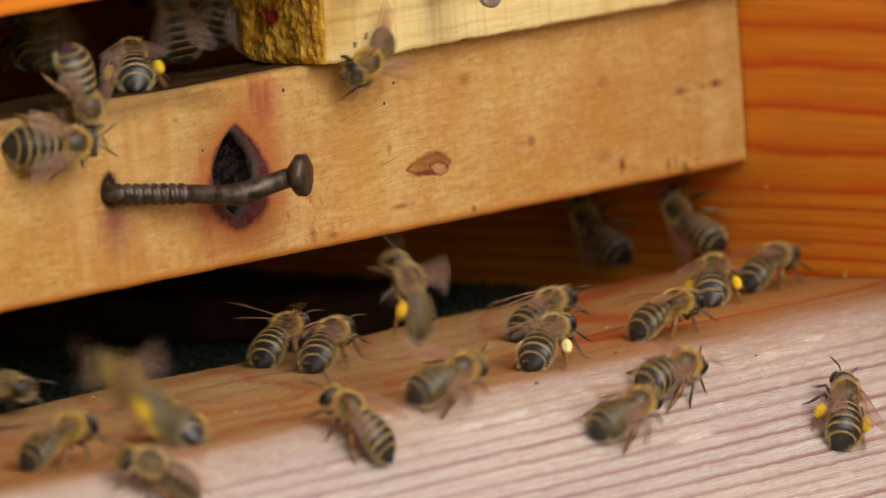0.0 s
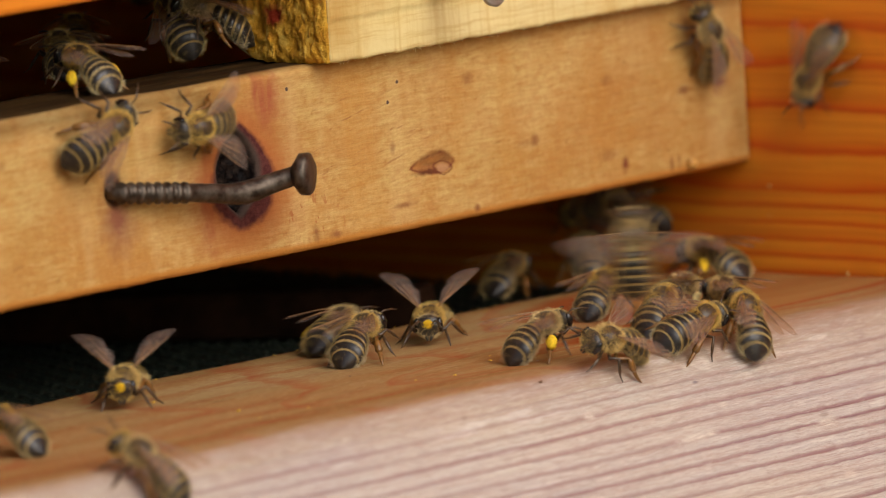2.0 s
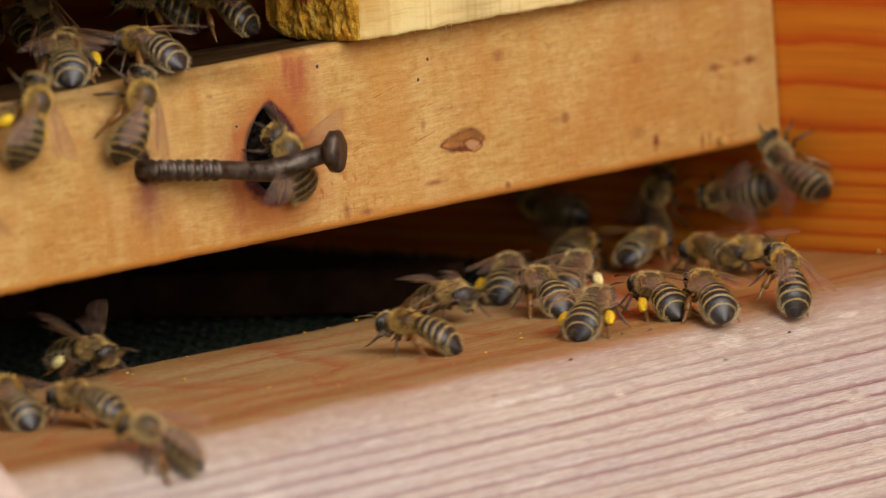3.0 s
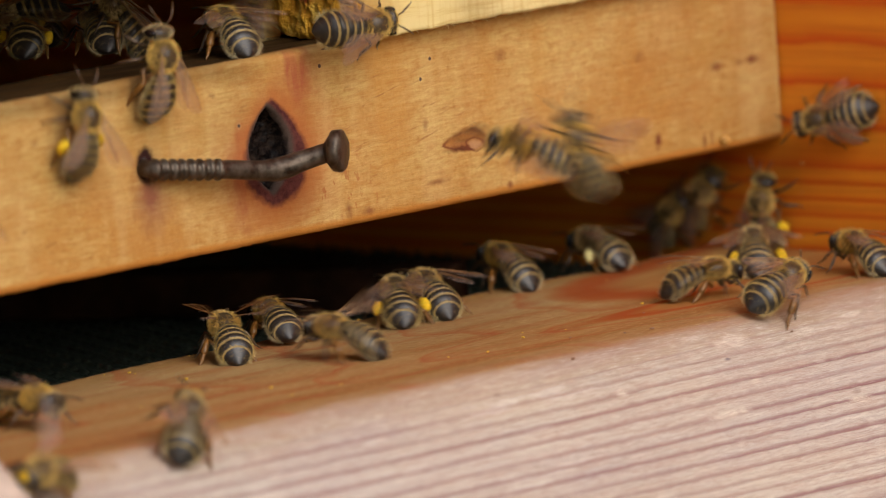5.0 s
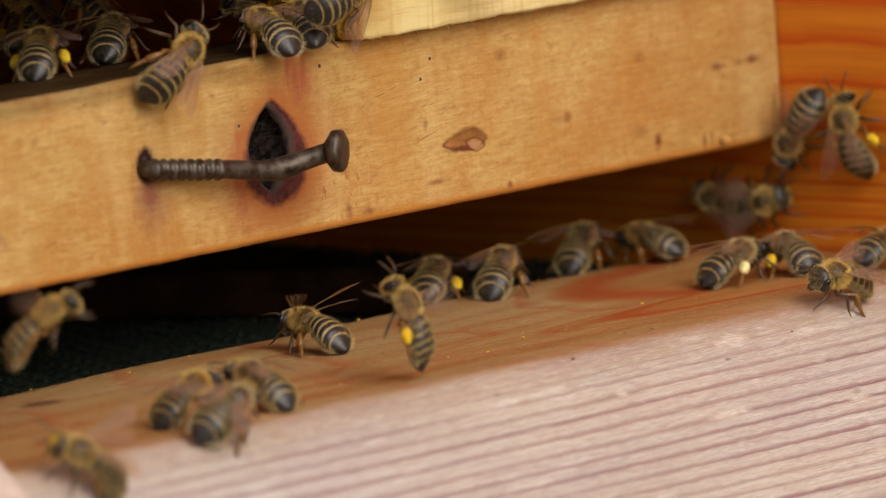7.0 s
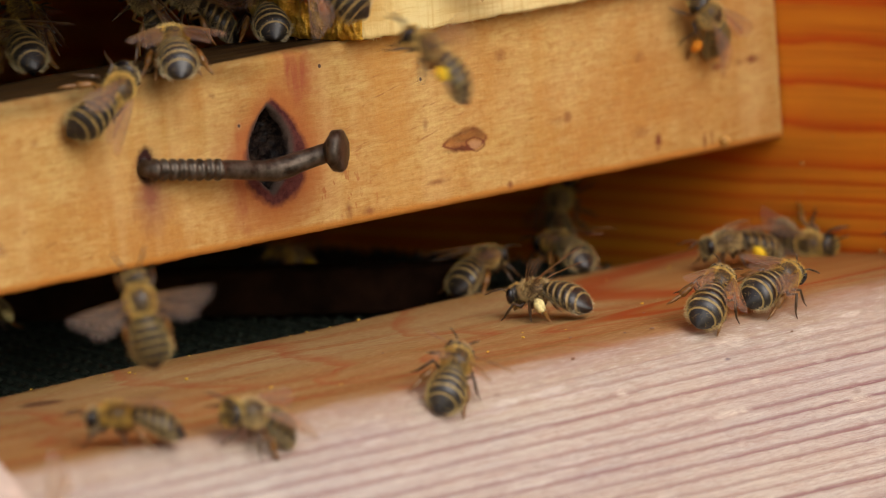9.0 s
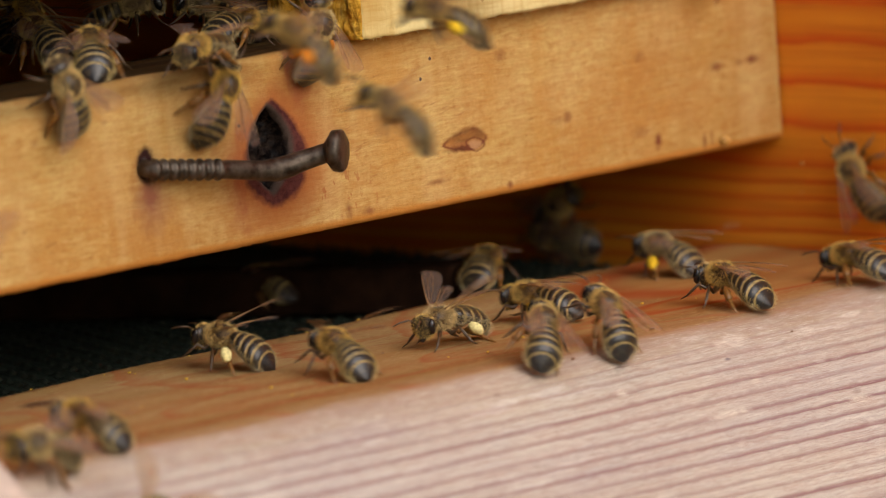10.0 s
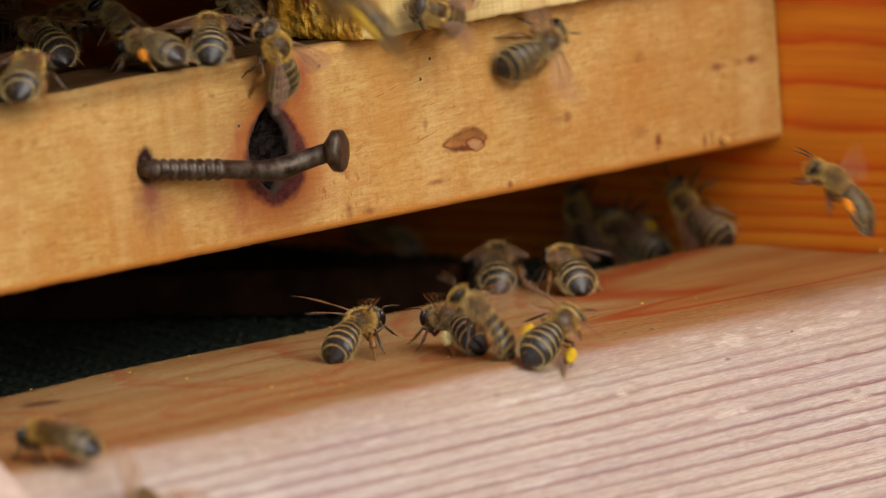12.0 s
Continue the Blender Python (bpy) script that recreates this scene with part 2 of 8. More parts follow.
def landing_wood():
    """Red-brown board: oiled flat at the back, bleached and furrowed slope in front."""
    m = Mat("weathered_larch")
    grain = m.attr("grain")
    worn = m.attr("worn")
    broad = m.noise(m.scaled(7, 40, 40, warp=0.006, wscale=40), 1.3, 4)
    streak = m.noise(m.scaled(10, 130, 130, 0, 3, 0, 0.005, 45), 1.0, 3, 0.5)
    fine = m.noise(m.scaled(40, 700, 700), 2.0, 4, 0.65)
    mott = m.noise(m.coord, 160, 4, 0.6)
    flat = m.ramp(broad, (0.36, (0.29, 0.148, 0.042)), (0.5, (0.35, 0.208, 0.075)), (0.64, (0.41, 0.275, 0.115)))
    pores = m.noise(m.scaled(220, 900, 900, warp=0.001, wscale=300), 1.0, 4, 0.7)
    flat = m.mix(m.ramp(pores, (0.50, 0.0), (0.74, 0.45)), flat, (0.36, 0.17, 0.08))
    flat = m.mix(m.ramp(streak, (0.50, 0.0), (0.56, 0.36), (0.64, 0.1)), flat, (0.38, 0.15, 0.045))
    rings = m.wave(m.scaled(14, 42, 42, warp=0.006, wscale=35), 1.0, 5.0, 3.0, 1.2)
    flat = m.mix(m.math("MULTIPLY", m.ramp(rings, (0.72, 0.0), (0.93, 0.55)), m.ramp(m.noise(m.scaled(30, 60, 60), 1.0, 3), (0.38, 0.1), (0.6, 1.0))), flat, (0.34, 0.105, 0.035))
    flat = m.mix(m.ramp(rings, (0.08, 0.35), (0.3, 0.0)), flat, (0.43, 0.27, 0.105))
    flat = m.mix(m.ramp(mott, (0.5, 0.0), (0.75, 0.5)), flat, (0.37, 0.22, 0.088))
    grit = m.noise(m.scaled(620, 3400, 3400), 1.0, 5, 0.8)
    flat = m.mix(m.ramp(grit, (0.52, 0.0), (0.66, 0.65)), flat, (0.24, 0.10, 0.045))
    flat = m.mix(m.ramp(grit, (0.34, 0.7), (0.46, 0.0)), flat, (0.54, 0.36, 0.165))
    # tongue of orange heartwood with red growth lines round it
    tongue = m.math("MINIMUM", m.dist(0.0, -0.006, -0.016, 0.045, 0.020, 1, 0.18, 45), m.dist(-0.020, -0.0215, -0.016, 0.043, 0.0055, 1, 0.18, 60))
    half = m.math("MULTIPLY", tongue, 0.5)
    flat = m.mix(m.ramp(half, (0.36, 0.85), (0.50, 0.8), (0.56, 0.0)), flat, m.ramp(m.noise(m.scaled(25, 150, 150), 1.0, 4), (0.35, (0.33, 0.125, 0.03)), (0.65, (0.42, 0.22, 0.07))))
    flat = m.mix(m.ramp(half, (0.38, 0.0), (0.46, 0.9), (0.50, 0.75), (0.56, 0.0)), flat, (0.34, 0.07, 0.018))
    arcs = m.math("FRACT", m.math("MULTIPLY", m.math("ADD", tongue, m.math("MULTIPLY", m.noise(m.scaled(30, 60, 60), 1.0, 3), 0.5)), 1.9))
    flat = m.mix(m.math("MULTIPLY", m.ramp(arcs, (0.66, 0.0), (0.84, 0.5), (0.88, 0.0)), m.ramp(half, (0.50, 0.0), (0.60, 1.0))), flat, (0.36, 0.075, 0.025))
    flat = m.mix(m.math("MULTIPLY", m.ramp(mott, (0.3, 0.85), (0.7, 0.1)), m.attr("grey")), flat, (0.39, 0.265, 0.155))
    slope = m.ramp(grain, (0.04, (0.175, 0.068, 0.088)), (0.28, (0.315, 0.185, 0.185)), (0.52, (0.455, 0.38, 0.338)), (0.84, (0.60, 0.538, 0.468)))
    slope = m.mix(m.math("MULTIPLY", m.attr("brow"), m.ramp(mott, (0.3, 0.9), (0.7, 0.5))), slope, (0.41, 0.295, 0.195))
    slope = m.mix(m.ramp(m.noise(m.scaled(25, 90, 90, 2, 5, 1), 1.0, 4), (0.40, 0.0), (0.66, 0.5)), slope, (0.415, 0.325, 0.31))
    slope = m.mix(m.ramp(m.noise(m.scaled(18, 70, 70, 6, 2, 1), 1.0, 4), (0.50, 0.0), (0.68, 0.40)), slope, (0.60, 0.49, 0.36))
    slope = m.mix(m.ramp(m.noise(m.scaled(200, 900, 900), 1.0, 5, 0.75), (0.5, 0.0), (0.7, 0.40)), slope, (0.43, 0.29, 0.24))
    slope = m.mix(m.ramp(m.noise(m.scaled(75, 380, 380), 1.0, 4), (0.62, 0.0), (0.68, 0.6)), slope, (0.68, 0.61, 0.53))
    specks2 = m.noise(m.scaled(420, 4600, 4600), 1.0, 5, 0.75)
    slope = m.mix(m.ramp(specks2, (0.51, 0.0), (0.64, 0.5)), slope, (0.34, 0.235, 0.20))
    slope = m.mix(m.ramp(specks2, (0.34, 0.5), (0.47, 0.0)), slope, (0.72, 0.65, 0.57))
    count = m.math("ADD", m.attr("ring"), m.math("MULTIPLY", m.math("SUBTRACT", m.noise(m.scaled(260, 900, 900), 1.0, 4, 0.7), 0.5), 0.16))
    line = m.math("FRACT", count)
    slope = m.mix(m.math("MULTIPLY", m.ramp(line, (0.68, 0.0), (0.73, 0.45), (0.88, 0.6), (0.94, 0.0)), m.attr("vigour")), slope, (0.26, 0.125, 0.13))
    thin = m.math("FRACT", m.math("MULTIPLY", count, 4.0))
    slope = m.mix(m.math("MULTIPLY", m.ramp(thin, (0.60, 0.0), (0.70, 0.5), (0.80, 0.0)), m.ramp(m.noise(m.scaled(20, 120, 120, 1, 1, 1), 1.0, 3), (0.4, 0.0), (0.6, 1.0))), slope, (0.33, 0.20, 0.19))
    for cx, cy, cz, rx, ry in ((-0.0573, -0.0394, -0.0186, 0.0034, 0.0012), (-0.0427, -0.0401, -0.0192, 0.0026, 0.0009), (-0.0634, -0.0377, -0.0174, 0.0022, 0.0007), (-0.0821, -0.0424, -0.0214, 0.0013, 0.0007), (-0.0594, -0.0452, -0.0233, 0.0012, 0.0006),
                               (-0.0440, -0.0500, -0.0278, 0.0032, 0.0009), (-0.0486, -0.0570, -0.0337, 0.0026, 0.0008), (-0.0680, -0.0480, -0.0263, 0.0050, 0.0008), (-0.0330, -0.0392, -0.0187, 0.0020, 0.0006)):
        slope = m.mix(m.spot(cx, cy, cz, rx, ry, ry, 1.1, 0.45, 0.6, 420), slope, m.ramp(specks2, (0.40, (0.70, 0.62, 0.52)), (0.58, (0.52, 0.42, 0.35))))
    slope = m.mix(m.math("MULTIPLY", m.spot(-0.0606, -0.0417, -0.0203, 0.0007, 0.0003, 0.0003, 1.1, 0.4, 0.5, 1500), 0.6), slope, (0.12, 0.10, 0.14))
    flat = m.mix(m.math("MULTIPLY", m.spot(-0.1420, 0.0040, -0.016, 0.0042, 0.0030, 1, 1.0, 0.5, 0.35, 300), 0.85), flat, (0.13, 0.055, 0.028))
    edge = m.ramp(m.math("ADD", worn, m.math("MULTIPLY", m.math("SUBTRACT", m.noise(m.scaled(30, 170, 170), 1.0, 5, 0.65), 0.5), 0.9)), (0.36, 0.0), (0.68, 1.0))
    col = m.mix(edge, flat, slope)
    col = m.mix(m.math("MULTIPLY", m.ramp(fine, (0.45, 0.0), (0.78, 0.35)), m.math("ADD", worn, 0.3, True)), col, (0.36, 0.19, 0.15))
    specks = m.ramp(m.noise(m.scaled(150, 420, 420, 2, 1, 4), 1.0, 2), (0.745, 0.0), (0.78, 0.3))
    col = m.mix(specks, col, (0.16, 0.08, 0.05))
    m.bump(m.math("ADD", m.math("MULTIPLY", fine, m.math("ADD", worn, 0.25)), m.math("MULTIPLY", m.noise(m.coord, 1600, 4, 0.7), 0.6)), 0.8, 0.0003)
    return m.done(col, m.ramp(edge, (0.0, 0.85), (1.0, 0.95)), spec=0.0)


def cedar_wood(name="red_cedar", axis="y", dark=1.0):
    """Varnished red-orange boards: wide summer bands that redden and end sharply, narrower below the batten."""
    m = Mat(name)
    sc = {"y": (1, 5, 115), "x": (5, 1, 115)}[axis]
    k = dark
    z = m.axis(2)
    count = m.math("ADD", m.math("MULTIPLY", m.math("ADD", z, 0.0044), 1 / 0.0057), m.math("MULTIPLY", m.math("MINIMUM", m.math("ADD", z, 0.0044), 0.0), 1 / 0.00235 - 1 / 0.0057))
    sway = m.math("MULTIPLY", m.math("SUBTRACT", m.noise(m.scaled(sc[0] * 8, sc[1] * 8, 90), 1.0, 3, 0.5), 0.5), 0.55)
    ring = m.math("FRACT", m.math("ADD", count, m.math("ADD", sway, 20.0)))
    col = m.ramp(ring, (0.0, (0.62 * k, 0.075 * k, 0.006 * k)), (0.10, (0.68 * k, 0.115 * k, 0.008 * k)), (0.28, (0.78 * k, 0.235 * k, 0.015 * k)), (0.62, (0.82 * k, 0.30 * k, 0.022 * k)), (0.90, (0.80 * k, 0.27 * k, 0.02 * k)), (0.985, (0.72 * k, 0.19 * k, 0.012 * k)))
    bands = m.noise(m.scaled(*sc, warp=0.003, wscale=30), 1.6, 2, 0.45)
    col = m.mix(m.ramp(bands, (0.42, 0.0), (0.62, 0.35)), col, (0.70 * k, 0.16 * k, 0.010 * k))
    rings = m.noise(m.scaled(sc[0] * 2, sc[1] * 2, 560, 1, 2, 3, 0.001, 40), 1.0, 2, 0.5)
    fine = m.noise(m.scaled(30, 30, 1200, warp=0.001, wscale=50), 1.0, 3)
    col = m.mix(m.ramp(rings, (0.50, 0.0), (0.56, 0.22), (0.62, 0.0)), col, (0.44 * k, 0.045 * k, 0.004 * k))
    col = m.mix(m.ramp(fine, (0.45, 0.0), (0.75, 0.30)), col, (0.52 * k, 0.12 * k, 0.010 * k))
    col = m.mix(m.ramp(m.noise(m.coord, 60, 4), (0.5, 0.0), (0.75, 0.3)), col, (0.50 * k, 0.13 * k, 0.016 * k))
    scuff = m.ramp(m.noise(m.scaled(300, 120, 420, 3, 1, 2), 1.0, 3), (0.70, 0.0), (0.76, 0.35))
    col = m.mix(scuff, col, (0.80, 0.50, 0.25))
    m.bump(m.math("ADD", fine, rings), 0.25, 0.0002)
    return m.done(col, 0.42, spec=0.4)


def pale_pine():
    m = Mat("fresh_pine")
    v = m.scaled(10, 200, 60, warp=0.003, wscale=70)
    broad = m.noise(v, 1.2, 4)
    saw = m.noise(m.scaled(900, 60, 25), 1.0, 3, 0.6)
    col = m.ramp(broad, (0.3, (0.64, 0.45, 0.14)), (0.5, (0.76, 0.60, 0.25)), (0.72, (0.82, 0.69, 0.35)))
    col = m.mix(m.ramp(saw, (0.5, 0.0), (0.72, 0.5)), col, (0.60, 0.38, 0.11))
    fibre = m.noise(m.scaled(60, 500, 1300, warp=0.001, wscale=200), 1.0, 4, 0.7)
    col = m.mix(m.ramp(fibre, (0.48, 0.0), (0.66, 0.5)), col, (0.56, 0.34, 0.09))
    col = m.mix(m.math("MULTIPLY", m.spot(-0.0835, -0.003, 0.030, 0.0045, 1, 0.0070, 1.2, 0.2, 0.6, 300), 0.55), col, (0.46, 0.22, 0.03))
    col = m.mix(m.ramp(m.noise(m.coord, 110, 4), (0.55, 0.0), (0.75, 0.45)), col, (0.52, 0.26, 0.05))
    m.bump(m.math("ADD", saw, m.noise(m.coord, 1400, 3)), 0.5, 0.0002)
    return m.done(col, 0.6, spec=0.3)


def end_grain():
    m = Mat("sawn_end_grain")
    v = m.scaled(1, 700, 300, warp=0.001, wscale=200)
    n = m.noise(v, 1.0, 4, 0.65)
    b = m.noise(m.coord, 1400, 4, 0.7)
    col = m.ramp(n, (0.3, (0.42, 0.17, 0.010)), (0.5, (0.68, 0.345, 0.028)), (0.7, (0.86, 0.56, 0.10)))
    col = m.mix(m.spot(-0.0857, 0.0060, 0.0305, 1, 0.0022, 0.0020, 1.0, 0.4, 0.5, 700), col, (0.30, 0.03, 0.008))
    m.bump(m.math("ADD", n, b), 1.0, 0.0007)
    return m.done(col, 0.75, spec=0.2)


def plain(name, colour, rough=0.6, metal=0.0, spec=0.5, vary=0.25, scale=900.0, bump=0.3, dist=0.0002):
    m = Mat(name)
    n = m.noise(m.coord, scale, 4, 0.6)
    dark = tuple(c * (1 - vary) for c in colour)
    light = tuple(min(1, c * (1 + vary)) for c in colour)
    m.bump(n, bump, dist)
    return m.done(m.ramp(n, (0.35, dark), (0.65, light)), rough, metal, spec)


def steel(name, dark, light):
    m = Mat(name)
    n = m.noise(m.coord, 700, 5, 0.65)
    m.bump(n, 0.4, 0.0002)
    col = m.ramp(n, (0.35, dark), (0.62, light))
    return m.done(col, m.ramp(n, (0.3, 0.35), (0.7, 0.6)), 0.75, 0.5)


BATTEN, LANDING, CEDAR, PINE, END = batten_wood(), landing_wood(), cedar_wood("red_cedar", "y", 1.0), pale_pine(), end_grain()
CEDAR_X = cedar_wood("red_cedar_front", "x")
# inner boards: the very dark colour adds to the shade inside the hive
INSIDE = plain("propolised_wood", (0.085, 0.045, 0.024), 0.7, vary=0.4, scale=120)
RUST = steel("rusty_nail", (0.042, 0.027, 0.018), (0.145, 0.115, 0.088))
ZINC = steel("zinc_nail", (0.45, 0.46, 0.42), (0.62, 0.63, 0.58))
SCREEN = plain("green_plastic_mesh", (0.017, 0.024, 0.016), 0.5)
POLLEN_DUST = plain("pollen_crumb", (0.66, 0.40, 0.04), 0.9)
CRUMB = plain("dark_crumb", (0.24, 0.125, 0.07), 0.85)
BLEACHED = plain("bleached_wood", (0.56, 0.43, 0.35), 0.8, vary=0.2, scale=300)
PROPOLIS = plain("propolis", (0.52, 0.27, 0.06), 0.4)
# floor bar: entrance shade put into its colour, so its lit end sinks away
DARK_BAR = plain("propolis_black_bar", (0.022, 0.010, 0.005), 0.9, spec=0.05, vary=0.5, scale=120)
DENT = plain("rust_stained_dent", (0.035, 0.016, 0.014), 0.6)
GRASS = plain("grass_ground", (0.06, 0.09, 0.025), 0.9, vary=0.5, scale=30, bump=0.5, dist=0.02)


# ---- mesh helpers ----
def obj(name, bm, material, parent=None, smooth=True):
    me = bpy.data.meshes.new(name)
    bm.to_mesh(me)
    bm.free()
    for mat in material if isinstance(material, (list, tuple)) else [material]:
        me.materials.append(mat)
    if smooth:
        me.polygons.foreach_set("use_smooth", [True] * len(me.polygons))
    ob = new(name, me)
    ob.parent = parent
    return ob


def part(name, bm, material, parent, label=""):
    return tagged(obj(name, bm, material, parent), label)


def beam(name, xs, prof, shift, material, parent=None, attrs=None, caps=True):
    """A closed profile of (y, z) points swept along x; shift(x, k, y, z) moves each point by (dx, dy, dz)."""
    n, k = len(xs), len(prof)
    verts = []
    for x in xs:
        for i, (y, z) in enumerate(prof):
            a, b, c = shift(x, i, y, z)
            verts.append((x + a, y + b, z + c))
    faces = [(i * k + j, (i + 1) * k + j, (i + 1) * k + (j + 1) % k, i * k + (j + 1) % k) for i in range(n - 1) for j in range(k)]
    if caps:
        faces += [tuple(range(k)), tuple((n - 1) * k + j for j in reversed(range(k)))]
    me = bpy.data.meshes.new(name)
    me.from_pydata(verts, [], faces)
    for key, fn in (attrs or {}).items():
        a = me.attributes.new(key, "FLOAT", "POINT")
        a.data.foreach_set("value", [fn(x, i, y, z) for x in xs for i, (y, z) in enumerate(prof)])
    me.materials.append(material)
    me.polygons.foreach_set("use_smooth", [len(f) == 4 for f in faces])
    ob = new(name, me)
    ob.parent = parent
    bm = bmesh.new()
    bm.from_mesh(me)
    bmesh.ops.recalc_face_normals(bm, faces=bm.faces[:])
    bm.to_mesh(me)
    bm.free()
    return ob


def board(name, lo, hi, material, parent=None, bevel=0.0008):
    bm = bmesh.new()
    bmesh.ops.create_cube(bm, size=1)
    for v in bm.verts:
        v.co = Vector([(a + b) / 2 + c * (b - a) for a, b, c in zip(lo, hi, v.co)])
    bmesh.ops.bevel(bm, geom=bm.edges[:], offset=bevel, segments=2, affect="EDGES", profile=0.5)
    return obj(name, bm, material, parent, smooth=False)


def spaced(a, b, step):
    n = max(1, round((b - a) / step))
    return [a + (b - a) * i / n for i in range(n)]


def nz(x, y, z):
    return noise.noise(Vector((x, y, z)))


def tube_bm(bm, pts, radii, sides=8, flat=1.0):
    """A tapered round tube along points, added to bm; flat < 1 squeezes it."""
    rings = []
    for i, p in enumerate(pts):
        p = Vector(p)
        d = (Vector(pts[min(i + 1, len(pts) - 1)]) - Vector(pts[max(i - 1, 0)])).normalized()
        s = d.cross(Vector((0, 0, 1)) if abs(d.z) < 0.9 else Vector((1, 0, 0))).normalized()
        u = s.cross(d)
        rings.append([bm.verts.new(p + radii[i] * (math.cos(a) * s * flat + math.sin(a) * u)) for a in (2 * math.pi * k / sides for k in range(sides))])
    for a, b in zip(rings, rings[1:]):
        for k in range(sides):
            bm.faces.new((a[k], a[(k + 1) % sides], b[(k + 1) % sides], b[k]))
    bm.faces.new(rings[0][::-1])
    bm.faces.new(rings[-1])
    return bm


# ---- the hive: setting ----
def ground():
    bm = bmesh.new()
    bmesh.ops.create_grid(bm, x_segments=60, y_segments=60, size=60)
    for v in bm.verts:
        v.co.z = -0.138 - 0.02 * abs(nz(v.co.x, v.co.y, 0)) * min(1.0, v.co.length)
    tagged(obj("ground", bm, GRASS), "grassy ground below the hive", "ground", kind="structure")


def batten():
    """The lower bar of the hive front, 24 mm high, with a dead knot hole and a pin knot."""
    prof = [(0.0004, -0.0005), (0.0, 0.0)] + [(0.0, z) for z in spaced(0.0003, 0.0232, 0.0003)] + [(0.0, 0.0235), (0.0006, 0.024)]
    prof += [(y, 0.024) for y in spaced(0.001, 0.015, 0.001)] + [(0.015, 0.024), (0.015, -0.0005)] + [(y, -0.0005) for y in (0.010, 0.005, 0.002)]
    xs = spaced(-0.40, -0.17, 0.004) + spaced(-0.17, 0.0, 0.0004) + [-0.0004]

    def lens(x, z, cx, cz, w, h):
        """Below 1 inside a lens with pointed ends above and below its centre."""
        return min(3.0, abs(x - cx) / w + ((z - cz) / h) ** 2)

    def stain(x, i, y, z):
        if z < 0.0100 and y < 0.001:
            return min(3.0, math.hypot((x + 0.1003) / 0.0064, (z - 0.0100) / 0.0064))
        return lens(x, z, -0.1003, 0.0100, 0.0064, 0.0086) if y < 0.001 else 3.0

    def hole(x, i, y, z):
        return lens(x, z, -0.1011, 0.0116, 0.0038, 0.0058) if y < 0.001 else 3.0

    def pin(x, i, y, z):
        dx = (x + 0.0628) / (0.0062 if x < -0.0628 else 0.0032)
        dzz = (z - 0.0076) / (0.0019 if z > 0.0076 else 0.0013)
        return min(3.0, dx * dx + abs(dzz)) if y < 0.001 else 3.0

    def low(x, i, y, z):
        return max(0.0, 1 - z / 0.0013) if y < 0.006 and z < 0.01 else 0.0

    def shift(x, i, y, z):
        dy = dz = 0.0
        if y < 0.001:
            r = hole(x, i, y, z) + 0.12 * nz(x * 500, z * 500, 0)
            deep = max(0.0, min(1.0, (1.0 - r) / 0.25))
            dy += deep * (0.0024 + 0.0005 * nz(x * 500, z * 900, 4) + 0.0004 * nz(x * 1700, z * 1500, 6))
            dy += 0.0006 * max(0.0, 1 - pin(x, i, y, z) + 0.3 * nz(x * 900, z * 900, 2))
            u = math.hypot((x + 0.1238) / 0.0022, (z - 0.0124) / 0.0028)
            dy += 0.0009 * max(0.0, 1 - u)
            dy += 0.00005 * nz(x * 150, z * 900, 1) + 0.00012 * nz(x * 40, z * 90, 3)
            if z < 0.0007:
                dz += 0.00012 * nz(x * 160, 0, 7) + 0.00010 * nz(x * 900, 0, 3)
        elif z > 0.02:
            dz += 0.0004 * nz(x * 60, y * 300, 5)
        return 0.0, dy, dz

    # full on the top face, fading down the front face towards the left
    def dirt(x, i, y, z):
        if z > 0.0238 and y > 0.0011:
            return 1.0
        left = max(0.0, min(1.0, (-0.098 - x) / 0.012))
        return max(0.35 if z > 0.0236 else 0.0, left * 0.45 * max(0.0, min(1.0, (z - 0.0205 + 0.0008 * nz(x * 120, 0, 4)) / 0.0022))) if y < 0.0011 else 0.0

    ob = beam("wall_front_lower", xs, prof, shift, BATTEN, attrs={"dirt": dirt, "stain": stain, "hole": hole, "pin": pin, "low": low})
    return tagged(ob, "orange-brown pine batten with a dark knot hole over the entrance", "hive bar", kind="structure")


SLOPE = radians(40)
RIDGE_Y, FLAT_Z = -0.036, -0.016


